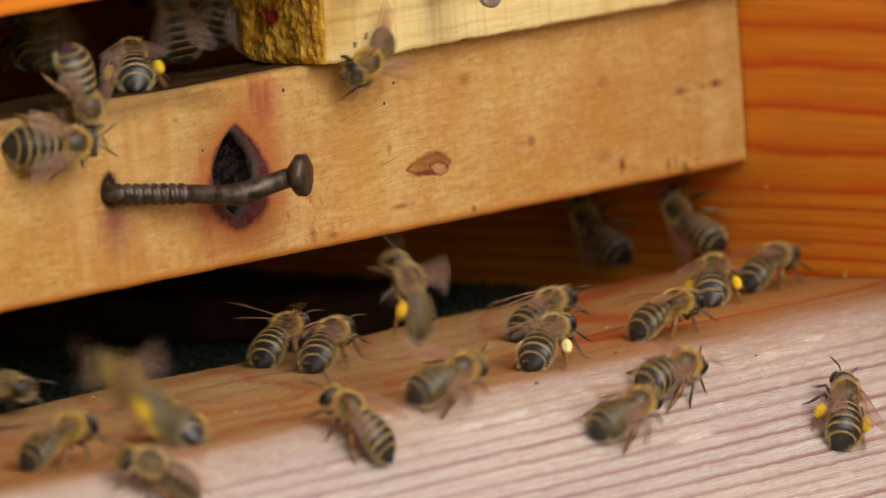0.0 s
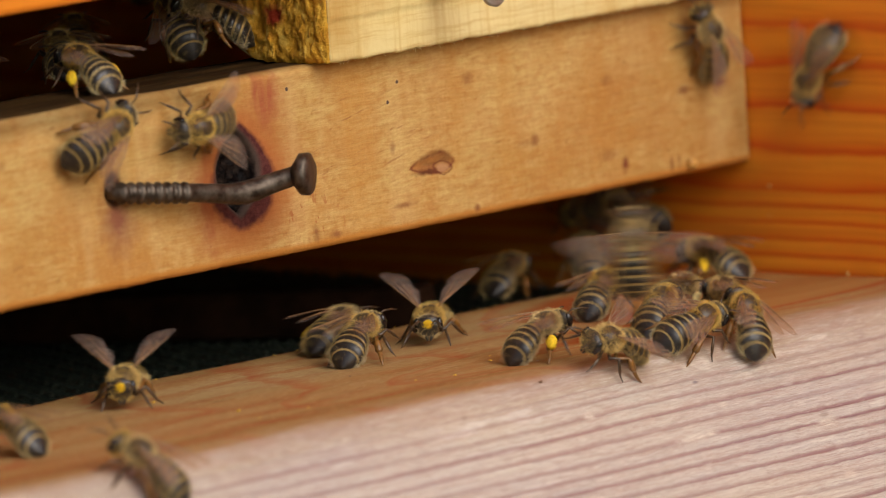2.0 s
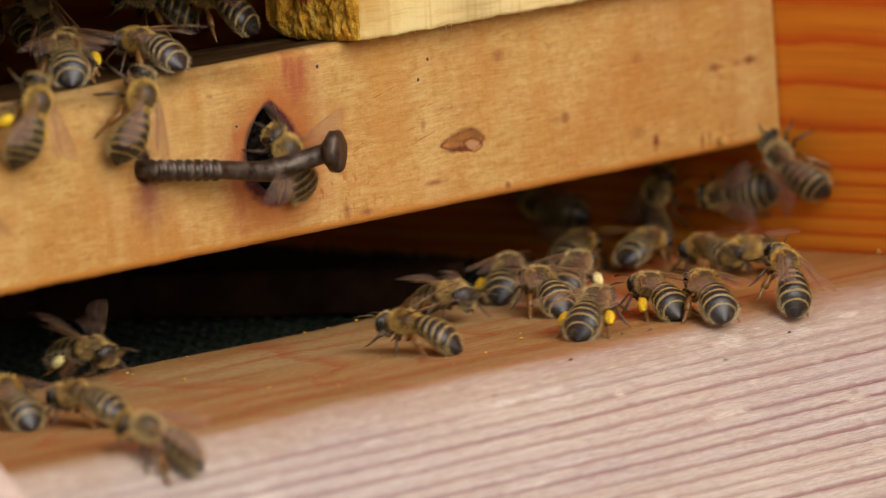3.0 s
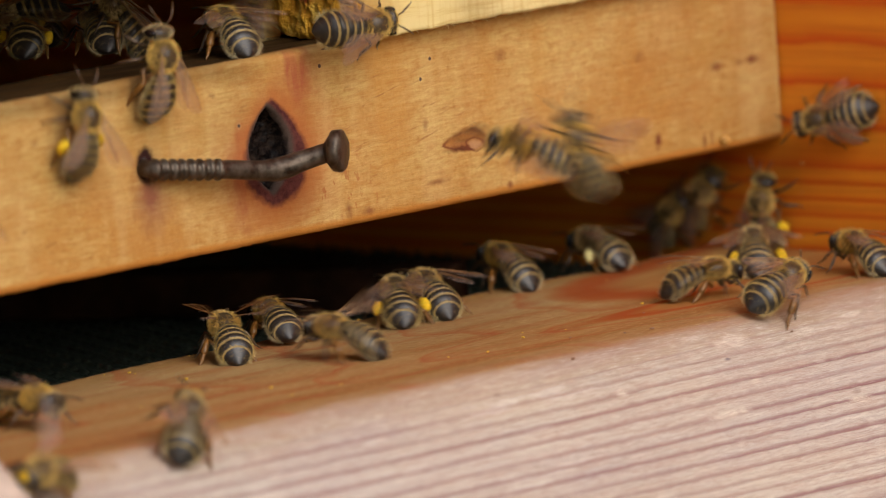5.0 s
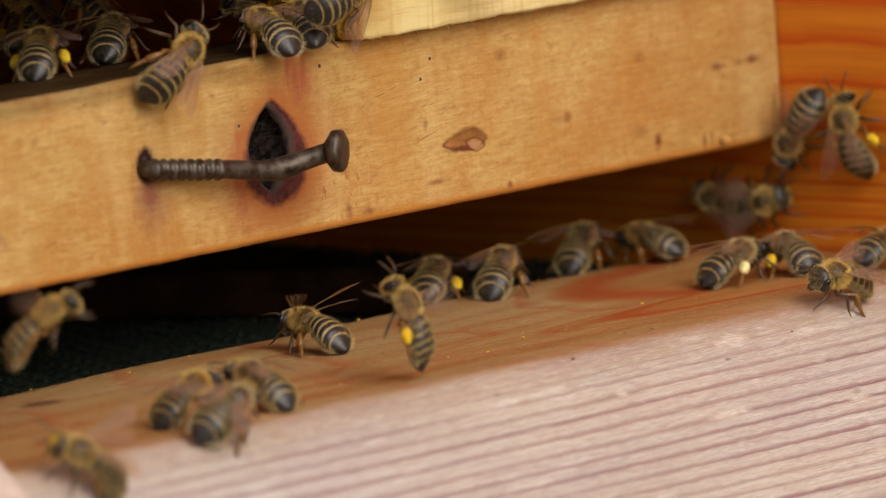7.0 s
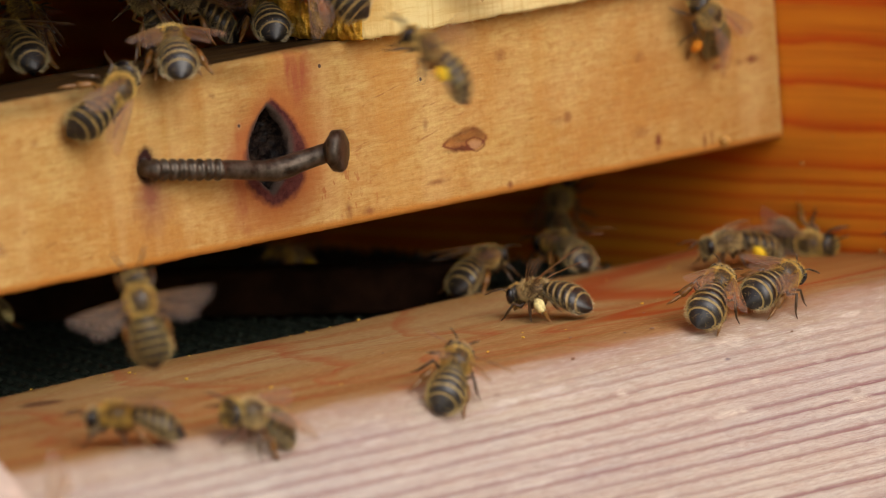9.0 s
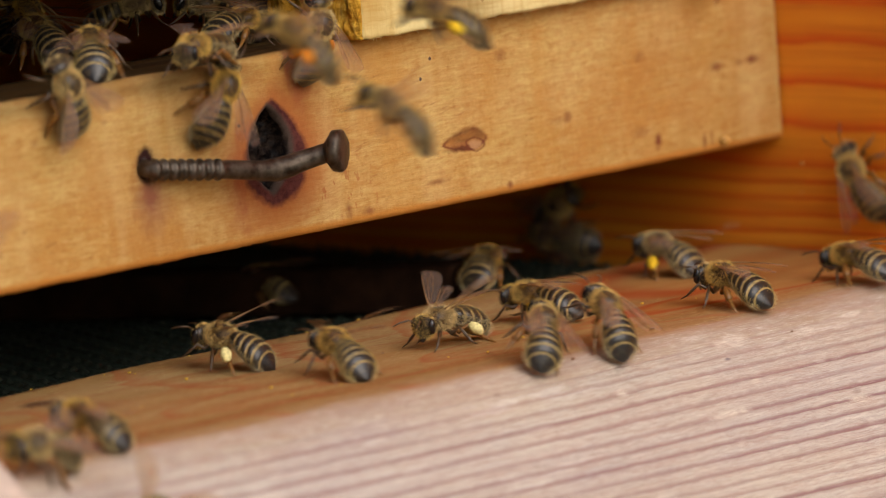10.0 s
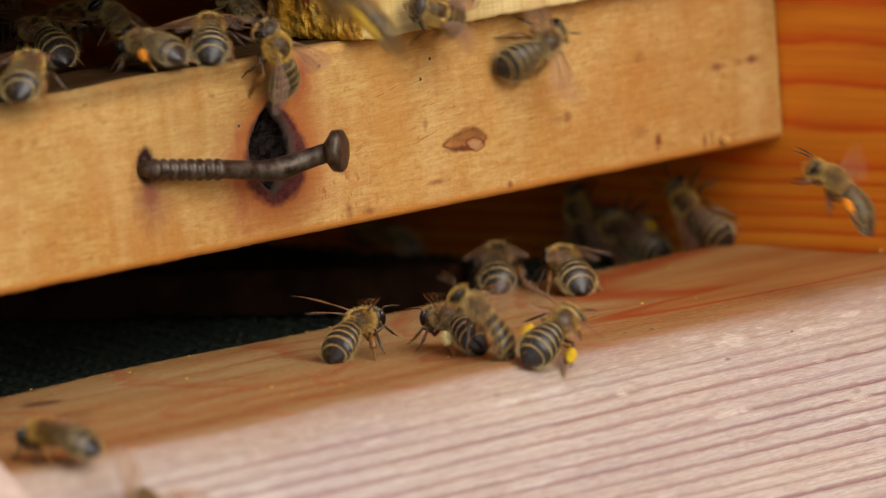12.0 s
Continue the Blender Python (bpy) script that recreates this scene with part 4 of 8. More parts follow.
def bee_meshes():
    """Each kind of body part is shaped once; all bees share the meshes."""
    rng = random.Random(11)

    def keep(name, bm, *mats):
        me = bpy.data.meshes.new(name)
        for v in bm.verts:
            v.co.z *= LOW
        bm.to_mesh(me)
        bm.free()
        for mat in mats:
            me.materials.append(mat)
        me.polygons.foreach_set("use_smooth", [True] * len(me.polygons))
        BEE_MESH[name] = me

    c, r = (1.6, 0, 3.95), (1.95, 1.74, 1.66)
    bm = blob(bmesh.new(), c, r, 20, 14)
    blob(bm, (-0.2, 0, 3.8), (0.8, 0.8, 0.8), 10, 8)
    keep("thorax", bm, SKIN)
    bm = hairs(bmesh.new(), rng, 5600, on_blob(c, r, lambda d: d.z > -0.85 and not (d.z > 0.62 and abs(d.x + 0.05) < 0.55 and abs(d.y) < 0.5 and rng.random() < 0.93)), 0.60, 0.023, 0.35)
    keep("thorax_fur", bm, FUR)
    # head: flat front, narrowing to the jaws
    def face(v):
        k = 1 - 0.28 * max(0, (0.00325 - v.z) / 0.0018)
        return Vector((v.x, v.y * k, v.z))
    bm = blob(bmesh.new(), (4.4, 0, 3.2), (0.9, 1.80, 1.68), 18, 12, face)
    tube_bm(bm, [mm(4.7, 0.35, 1.85), mm(4.9, 0.15, 1.2)], [0.0003, 0.0001], 6)
    tube_bm(bm, [mm(4.7, -0.35, 1.85), mm(4.9, -0.15, 1.2)], [0.0003, 0.0001], 6)
    keep("head", bm, SHELL)
    bm = hairs(bmesh.new(), rng, 1500, on_blob((4.4, 0, 3.2), (0.9, 1.75, 1.68), lambda d: abs(d.y) < 0.86), 0.36, 0.024, 0.1)
    keep("head_fur", bm, FUR)
    bm = blob(bmesh.new(), (5.18, 0, 3.62), (0.22, 0.62, 0.66), 16, 10)
    for v in bm.verts:
        v.co.x += 0.00016 * nz(v.co.y * 5000, v.co.z * 5000, 2)
    hairs(bm, rng, 220, on_blob((5.18, 0, 3.62), (0.22, 0.62, 0.66), lambda d: d.x > 0), 0.22, 0.03, 0.0)
    keep("face_pollen", bm, POLLEN["yellow"])
    for s, side in ((1, "l"), (-1, "r")):
        keep("eye_" + side, blob(bmesh.new(), (4.5, s * 1.46, 3.35), (0.52, 0.44, 1.12), 12, 10), EYE_MAT)
        bm = bmesh.new()
        tube_bm(bm, [mm(5.1, s * 0.35, 3.4), mm(5.8, s * 0.9, 4.2), mm(6.0, s * 1.05, 4.3), mm(7.0, s * 1.6, 4.1), mm(7.9, s * 2.0, 3.7)], [0.00009, 0.0001, 0.00013, 0.00013, 0.00008], 6)
        keep("antenna_" + side, bm, LEG)
    # abdomen: overlapping rings, hair bands at their rear edges
    bm = bmesh.new()
    ts, slots = [], []
    for k, (lo, hi) in enumerate(SEGS):
        ts += [lo, lo + (0.30 if k < 5 else 0.11) * (hi - lo), lo + 0.55 * (hi - lo), hi - 0.002] if k < 5 else [lo, lo + 0.11 * (hi - lo), lo + 0.45 * (hi - lo), lo + 0.72 * (hi - lo), lo + 0.9 * (hi - lo), hi - 0.002]
        slots += [1 if k else 0, 0, 0, 0] if k < 5 else [1, 0, 0, 0, 0, 0]
    ring = 18
    rows = [[bm.verts.new(mm(*belly(t, 2 * math.pi * j / ring))) for j in range(ring)] for t in ts]
    for i in range(len(rows) - 1):
        for j in range(ring):
            f = bm.faces.new((rows[i][j], rows[i][(j + 1) % ring], rows[i + 1][(j + 1) % ring], rows[i + 1][j]))
            f.material_index = slots[i]
            if k and math.sin(2 * math.pi * (j + 0.5) / ring) < -0.5 and 4 < i < 14:
                f.material_index = 1
    bm.faces.new(rows[0][::-1])
    bm.faces.new(rows[-1])
    bmesh.ops.recalc_face_normals(bm, faces=bm.faces[:])
    keep("abdomen", bm, SHELL, RING)

    def band(rng):
        k = rng.choice((0, 0, 1, 1, 2, 2, 3, 3, 4, 5))
        lo, hi = SEGS[k]
        t = lo + (rng.uniform(0, 0.9) if k == 0 else rng.uniform(-0.06, 0.40 if k < 5 else 0.13)) * (hi - lo)
        a = rng.uniform(-0.5, math.pi + 0.5)
        if rng.random() < 0.42:
            t = rng.uniform(0.02, 0.74)
            a = rng.choice((rng.uniform(-0.9, 0.22), rng.uniform(math.pi - 0.22, math.pi + 0.9)))
        elif rng.random() < 0.22:
            t, a = rng.uniform(0.05, 0.93), rng.uniform(0, math.pi)
        p = belly(max(0.001, t), a)
        n = (p - Vector((p.x, 0, 4.0 - 2.0 * t - 0.80 * t * t))).normalized()
        return p, n
    bm = hairs(bmesh.new(), rng, 4200, band, 0.34, 0.017, 1.3)

    def flank(rng):
        """Longer pale fringe low on both sides and round the belly."""
        t = rng.uniform(0.02, 0.86)
        a = rng.choice((rng.uniform(-1.1, 0.12), rng.uniform(math.pi - 0.12, math.pi + 1.1)))
        p = belly(t, a)
        return p, (p - Vector((p.x, 0, 4.0 - 2.0 * t - 0.80 * t * t))).normalized()
    hairs(bm, rng, 1700, flank, 0.62, 0.016, 0.9)
    bm.faces.ensure_lookup_table()
    for f in bm.faces[4200:]:
        f.material_index = 1
    keep("abdomen_fur", bm, BAND, FRINGE)
    # wings: camber, veins, left ones; the right ones are mirrored
    for name, span, chord, veins in (("forewing", 8.0, 2.8, ((0.0, 0.05), (0.22, 0.30), (0.45, 0.62))), ("hindwing", 6.0, 1.9, ((0.0, 0.1), (0.3, 0.5)))):
        for s, side in ((1, "l"), (-1, "r")):
            bm = bmesh.new()
            n, kx = 14, 5
            def edge(u):
                lead = 0.42 * math.sin(math.pi * min(1, u * 0.62 + 0.02)) * (1 if u < 0.9 else 1 - (u - 0.9) * 3.0)
                trail = -chord * 0.80 * (math.sin(math.pi * (0.04 + 0.93 * u) ** 1.55) ** 0.75)
                return lead, trail
            def pt(u, w):
                lead, trail = edge(u)
                return Vector((lead + (trail - lead) * w, s * span * u, 0.22 * math.sin(math.pi * u) - 0.25 * w * w + 0.05 * math.sin(9 * u + 4 * w)))
            grid = [[bm.verts.new(mm(*pt(i / n, j / kx))) for j in range(kx + 1)] for i in range(n + 1)]
            for i in range(n):
                for j in range(kx):
                    bm.faces.new((grid[i][j], grid[i + 1][j], grid[i + 1][j + 1], grid[i][j + 1]))
            count = len(bm.faces)
            for w0, w1 in veins:
                line = [mm(*(pt(u, w0 + (w1 - w0) * u) + Vector((0, 0, 0.01)))) for u in (0, 0.15, 0.3, 0.45, 0.6, 0.75, 0.88)]
                tube_bm(bm, line, [0.0001, 0.00009, 0.00008, 0.00007, 0.00006, 0.00005, 0.00003] if w0 == 0 else [0.00004] * 5 + [0.00002] * 2, 4)
            for u, wa, wb in ((0.45, 0.03, 0.35), (0.6, 0.05, 0.4), (0.72, 0.2, 0.6), (0.55, 0.35, 0.75)):
                tube_bm(bm, [mm(*pt(u, wa)), mm(*pt(u + 0.05, wb))], [0.000022] * 2, 4)
            bm.faces.ensure_lookup_table()
            for f in bm.faces[count:]:
                f.material_index = 1
            keep(name + "_" + side, bm, WING, VEIN)
    # legs, with their roots at the origin
    for name, (root, line, rad) in LEGS.items():
        for s, side in ((1, "l"), (-1, "r")):
            bm = bmesh.new()
            pts = [mm(x, s * y, z) - mm(root[0], s * root[1], root[2]) for x, y, z in line]
            tube_bm(bm, pts, [q * 0.001 for q in rad], 8)
            if name == "hind_leg":
                a, b = pts[2], pts[3]
                tube_bm(bm, [a, a.lerp(b, 0.25), a.lerp(b, 0.85), b], [0.0002, 0.00042, 0.00050, 0.0003], 8)
            keep(name + "_" + side, bm, AMBER if name == "hind_leg" else LEG)
            bm = bmesh.new()
            if name == "hind_leg":
                mid = pts[2].lerp(pts[3], 0.5)
                load = bmesh.ops.create_icosphere(bm, subdivisions=3, radius=1)["verts"]
                d = (pts[3] - pts[2]).normalized()
                for v in load:
                    q = v.co.copy()
                    along = q.dot(d)
                    q = (q - along * d) * 0.00070 + along * d * 0.00110
                    q *= 1 + 0.16 * nz(v.co.x * 3, v.co.y * 3, v.co.z * 3) + 0.06 * nz(v.co.x * 9, v.co.y * 9, v.co.z * 9)
                    v.co = mid + q + Vector((0, s * 0.00035, 0.0002))
                for kind, mat in POLLEN.items():
                    copy = bm.copy()
                    keep("pollen_" + kind + "_" + side, copy, mat)
            bm.free()


LEGS = {
    "fore_leg": ((2.6, 0.9, 2.6), [(2.6, 0.9, 2.6), (3.0, 1.4, 1.9), (3.5, 2.2, 2.4), (4.2, 2.7, 1.2), (4.6, 2.9, 0.6), (5.2, 3.2, 0.05)], [0.26, 0.28, 0.19, 0.19, 0.11, 0.05]),
    "middle_leg": ((1.5, 1.0, 2.5), [(1.5, 1.0, 2.5), (1.4, 1.7, 1.8), (1.2, 2.7, 2.7), (0.8, 3.5, 1.3), (0.6, 3.9, 0.6), (0.3, 4.6, 0.05)], [0.26, 0.30, 0.21, 0.22, 0.13, 0.05]),
    "hind_leg": ((0.4, 1.0, 2.6), [(0.4, 1.0, 2.6), (0.0, 1.7, 1.9), (-1.0, 2.5, 2.9), (-2.4, 3.0, 1.3), (-3.2, 3.3, 0.6), (-4.2, 3.7, 0.05)], [0.26, 0.32, 0.23, 0.30, 0.25, 0.06]),
}
WINGS = {  # sweep back, tip raised, twist: fore and hind
    "folded": ((68, 4, 16), (75, 0, 14)),
    "parted": ((52, 4, 12), (60, 0, 10)),
    "vee": ((52, 30, 18), (64, 20, 12)),
    "flying": ((8, 12, 6), (22, 10, 4)),
}


def honey_bee(wings, pollen, label):
    """A worker bee, 12 mm long, that looks along x with its feet on z = 0."""
    bee = tagged(new("honey_bee"), label, "bee", group="worker bees")

    def piece(name, mesh, parent, label=""):
        ob = tagged(new(name, BEE_MESH[mesh]), label)
        ob.parent = parent
        return ob

    thorax = piece("thorax", "thorax", bee)
    piece("fur", "thorax_fur", thorax, "tan thorax fur")
    head = piece("head", "head", bee)
    piece("fur", "head_fur", head, "short tan face hair")
    if wings == "vee" and not pollen:
        piece("pollen_dust", "face_pollen", head, "yellow pollen on the face")
    abdomen = piece("abdomen", "abdomen", bee, "glossy black abdomen with pale hair bands")
    piece("fur", "abdomen_fur", abdomen, "pale hair bands")
    for s, side in ((1, "l"), (-1, "r")):
        piece("eye", "eye_" + side, head, "dark oval eye")
        piece("antenna", "antenna_" + side, head)
        for k, (name, x, z) in enumerate((("forewing", 1.9, 5.3), ("hindwing", 0.8, 5.2))):
            w = piece(name, name + "_" + side, bee, "clear veined wing")
            sweep, tip, twist = WINGS[wings][k]
            w.matrix_basis = pose(x * 0.001, s * 0.0012, z * 0.001 * LOW, s * tip, twist, s * sweep)
        for name, (root, line, rad) in LEGS.items():
            leg = piece(name, name + "_" + side, bee)
            leg.location = mm(root[0], s * root[1], root[2] * LOW)
            if wings == "flying":
                leg.rotation_euler = (s * radians(-18), radians(25 if name != "fore_leg" else -10), 0)
            if name == "hind_leg" and pollen:
                piece("pollen_load", "pollen_" + pollen + "_" + side, leg, pollen + " pollen load")
    return bee


bee_meshes()
MADE = {}


def bee(wings, pollen=None, where="on the landing board", size=1.0):
    """The next bee of that look: the first is built, the others are copies with the same meshes."""
    look_words = {"folded": "banded bee, folded wings", "parted": "banded bee, parted wings",
                  "vee": "banded bee, raised wings", "flying": "brown banded bee flying"}[wings]
    label = look_words + (", " + pollen + " pollen" if pollen else "") + ", " + where
    if (wings, pollen) in MADE:
        ob = copy_thing(MADE[wings, pollen], Matrix())
    else:
        ob = MADE[wings, pollen] = honey_bee(wings, pollen, label)
    ob.scale = (size, size, size)
    return tagged(ob, label, "bee", group="worker bees")


def at(x, y, z, rx, ry, rz):
    """A pose in millimetres and degrees."""
    return pose(x / 1000, y / 1000, z / 1000, rx, ry, rz)


def beat(b, rest="flying", spans=((0.0, 12.0),)):
    """Wings go up and down in flight and rest otherwise."""
    k = 2 * (sum(map(ord, b.name)) % 2)
    for w in b.children:
        for j, (name, x, z, sweep) in enumerate((("forewing", 1.9, 5.0, 6), ("hindwing", 0.8, 4.9, 20))):
            if w.name.startswith(name):
                s = 1 if w.matrix_basis.translation.y > 0 else -1
                place = (x / 1000, s * 0.0012, z / 1000)
                back, tip, twist = WINGS[rest][j]
                still = pose(*place, s * tip, twist, s * back)
                rows = [] if spans[0][0] == 0 else [(0.0, still)]
                for start, end in spans:
                    first, last = round(start * 30), round(end * 30)
                    if first > 1:
                        rows.append(((first - 1) / 30, still))
                    rows += [(i / 30, pose(*place, s * (8, 44, 8, -26)[(i + k) % 4], (-4, 4, 4, -4)[(i + k) % 4], s * sweep)) for i in range(first, last + 1)]
                    if last < 358:
                        rows.append(((last + 2) / 30, still))
                if rows[-1][0] < 12:
                    rows.append((12.0, still))
                walk(w, rows)


def spread(b, *moves):
    """Wings that are held otherwise for a while: (seconds, the way they are held) in time order."""
    for w in b.children:
        for j, (name, x, z) in enumerate((("forewing", 1.9, 5.3), ("hindwing", 0.8, 5.2))):
            if w.name.startswith(name):
                s = 1 if w.matrix_basis.translation.y > 0 else -1
                walk(w, [(t, pose(x / 1000, s * 0.0012, z / 1000 * LOW, s * WINGS[held][j][1], WINGS[held][j][2], s * WINGS[held][j][0])) for t, held in moves])


def step(b):
    """Legs of a walking bee swing while it goes, three and three."""
    keys = b.animation_data.action.layers[0].strips[0].channelbag(b.animation_data.action_slot).fcurves
    line = [keys.find("location", index=i) for i in range(3)]
    where = [Vector([c.evaluate(1 + 3 * i) for c in line]) for i in range(121)]
    gone, phase = 0.0, []
    for i, p in enumerate(where):
        gone += (p - where[max(0, i - 1)]).length * 1000
        phase.append(gone)
    if gone < 4:
        return
    for leg in b.children:
        if "_leg" in leg.name:
            s = 1 if leg.location.y > 0 else -1
            k = 0 if ("middle" in leg.name) == (s > 0) else math.pi
            root = leg.location.copy()
            rows, last = [], None
            for i, g in enumerate(phase):
                a = g * 1.1 + k
                value = (round(13 * math.sin(a), 1), round(max(0.0, 7 * math.cos(a)), 1))
                if value != last or i == 120:
                    if last is not None and rows[-1][0] < (i - 1) / 10:
                        rows.append(((i - 1) / 10, pose(*root, s * last[1], 0, s * last[0])))
                    rows.append((i / 10, pose(*root, s * value[1], 0, s * value[0])))
                    last = value
            walk(leg, rows)


SWARM = [
    bee('vee', None, 'on the landing board', 1.04),
    bee('folded', None, 'on the landing board', 1.04),
    bee('folded', None, 'on the landing board', 1.061),
    bee('parted', 'yellow', 'on the landing board', 1.04),
    bee('folded', 'yellow', 'on the landing board', 1.04),
    bee('parted', None, 'before the hive', 1.04),
    bee('parted', None, 'on the landing board', 1.04),
    bee('folded', 'cream', 'on the landing board', 1.061),
    bee('folded', None, 'on the landing board', 1.04),
    bee('folded', None, 'on the landing board', 1.071),
    bee('folded', None, 'on the landing board', 1.04),
    bee('folded', None, 'on the landing board', 1.04),
    bee('folded', 'yellow', 'on the landing board', 1.04),
    bee('folded', None, 'on the cedar wall', 1.04),
    bee('folded', None, 'on the cedar wall', 1.04),
    bee('folded', 'yellow', 'on the cedar wall', 1.04),
    bee('folded', None, 'on the pine batten', 1.04),
    bee('folded', None, 'on the landing board', 1.04),
    bee('parted', None, 'on the landing board', 1.04),
    bee('folded', None, 'on the cedar wall', 1.04),
    bee('folded', None, 'on the cedar wall', 1.04),
    bee('folded', None, 'on the landing board', 1.061),
    bee('folded', None, 'on the landing board', 1.04),
    bee('vee', None, 'on the furrowed slope', 1.04),
    bee('vee', 'cream', 'in the dark entrance', 1.04),
    bee('flying', 'yellow', 'before the hive', 1.144),
    bee('parted', 'yellow', 'before the hive', 1.04),
    bee('flying', None, 'before the hive', 1.04),
    bee('flying', None, 'before the hive', 1.04),
    bee('parted', 'yellow', 'in the upper slot', 1.04),
    bee('parted', None, 'in the upper slot', 1.04),
    bee('folded', None, 'on the pine batten', 1.092),
    bee('parted', None, 'in the upper slot', 1.04),
    bee('folded', 'yellow', 'in the upper slot', 1.04),
    bee('parted', 'yellow', 'on the pine batten', 1.04),
    bee('parted', None, 'before the hive', 1.04),
    bee('parted', None, 'before the hive', 1.04),
    bee('parted', None, 'on the pale strip', 1.04),
    bee('folded', None, 'on the pale strip', 1.04),
    bee('flying', 'yellow', 'before the hive', 1.04),
    bee('folded', None, 'on the landing board', 1.04),
    bee('flying', None, 'before the hive', 1.04),
    bee('flying', 'yellow', 'before the hive', 1.04),
    bee('flying', 'orange', 'before the hive', 1.04),
    bee('flying', None, 'before the hive', 1.04),
    bee('parted', 'orange', 'on the pine batten', 1.04),
    bee('parted', None, 'on the pine batten', 1.04),
    bee('folded', None, 'in the upper slot', 1.04),
    bee('vee', 'yellow', 'on the landing board', 1.04),
    bee('folded', None, 'before the hive', 1.04),
    bee('folded', None, 'before the hive', 1.04),
    bee('parted', None, 'on the pine batten', 1.04),
    bee('folded', 'orange', 'on the pine batten', 1.04),
    bee('folded', 'yellow', 'on the landing board', 1.04),
    bee('folded', None, 'in the dark entrance', 1.04),
    bee('folded', None, 'in the upper slot', 1.04),
    bee('folded', None, 'before the hive', 1.04),
    bee('folded', None, 'before the hive', 1.04),
    bee('folded', None, 'before the hive', 1.04),
    bee('parted', None, 'in the upper slot', 1.092),
]

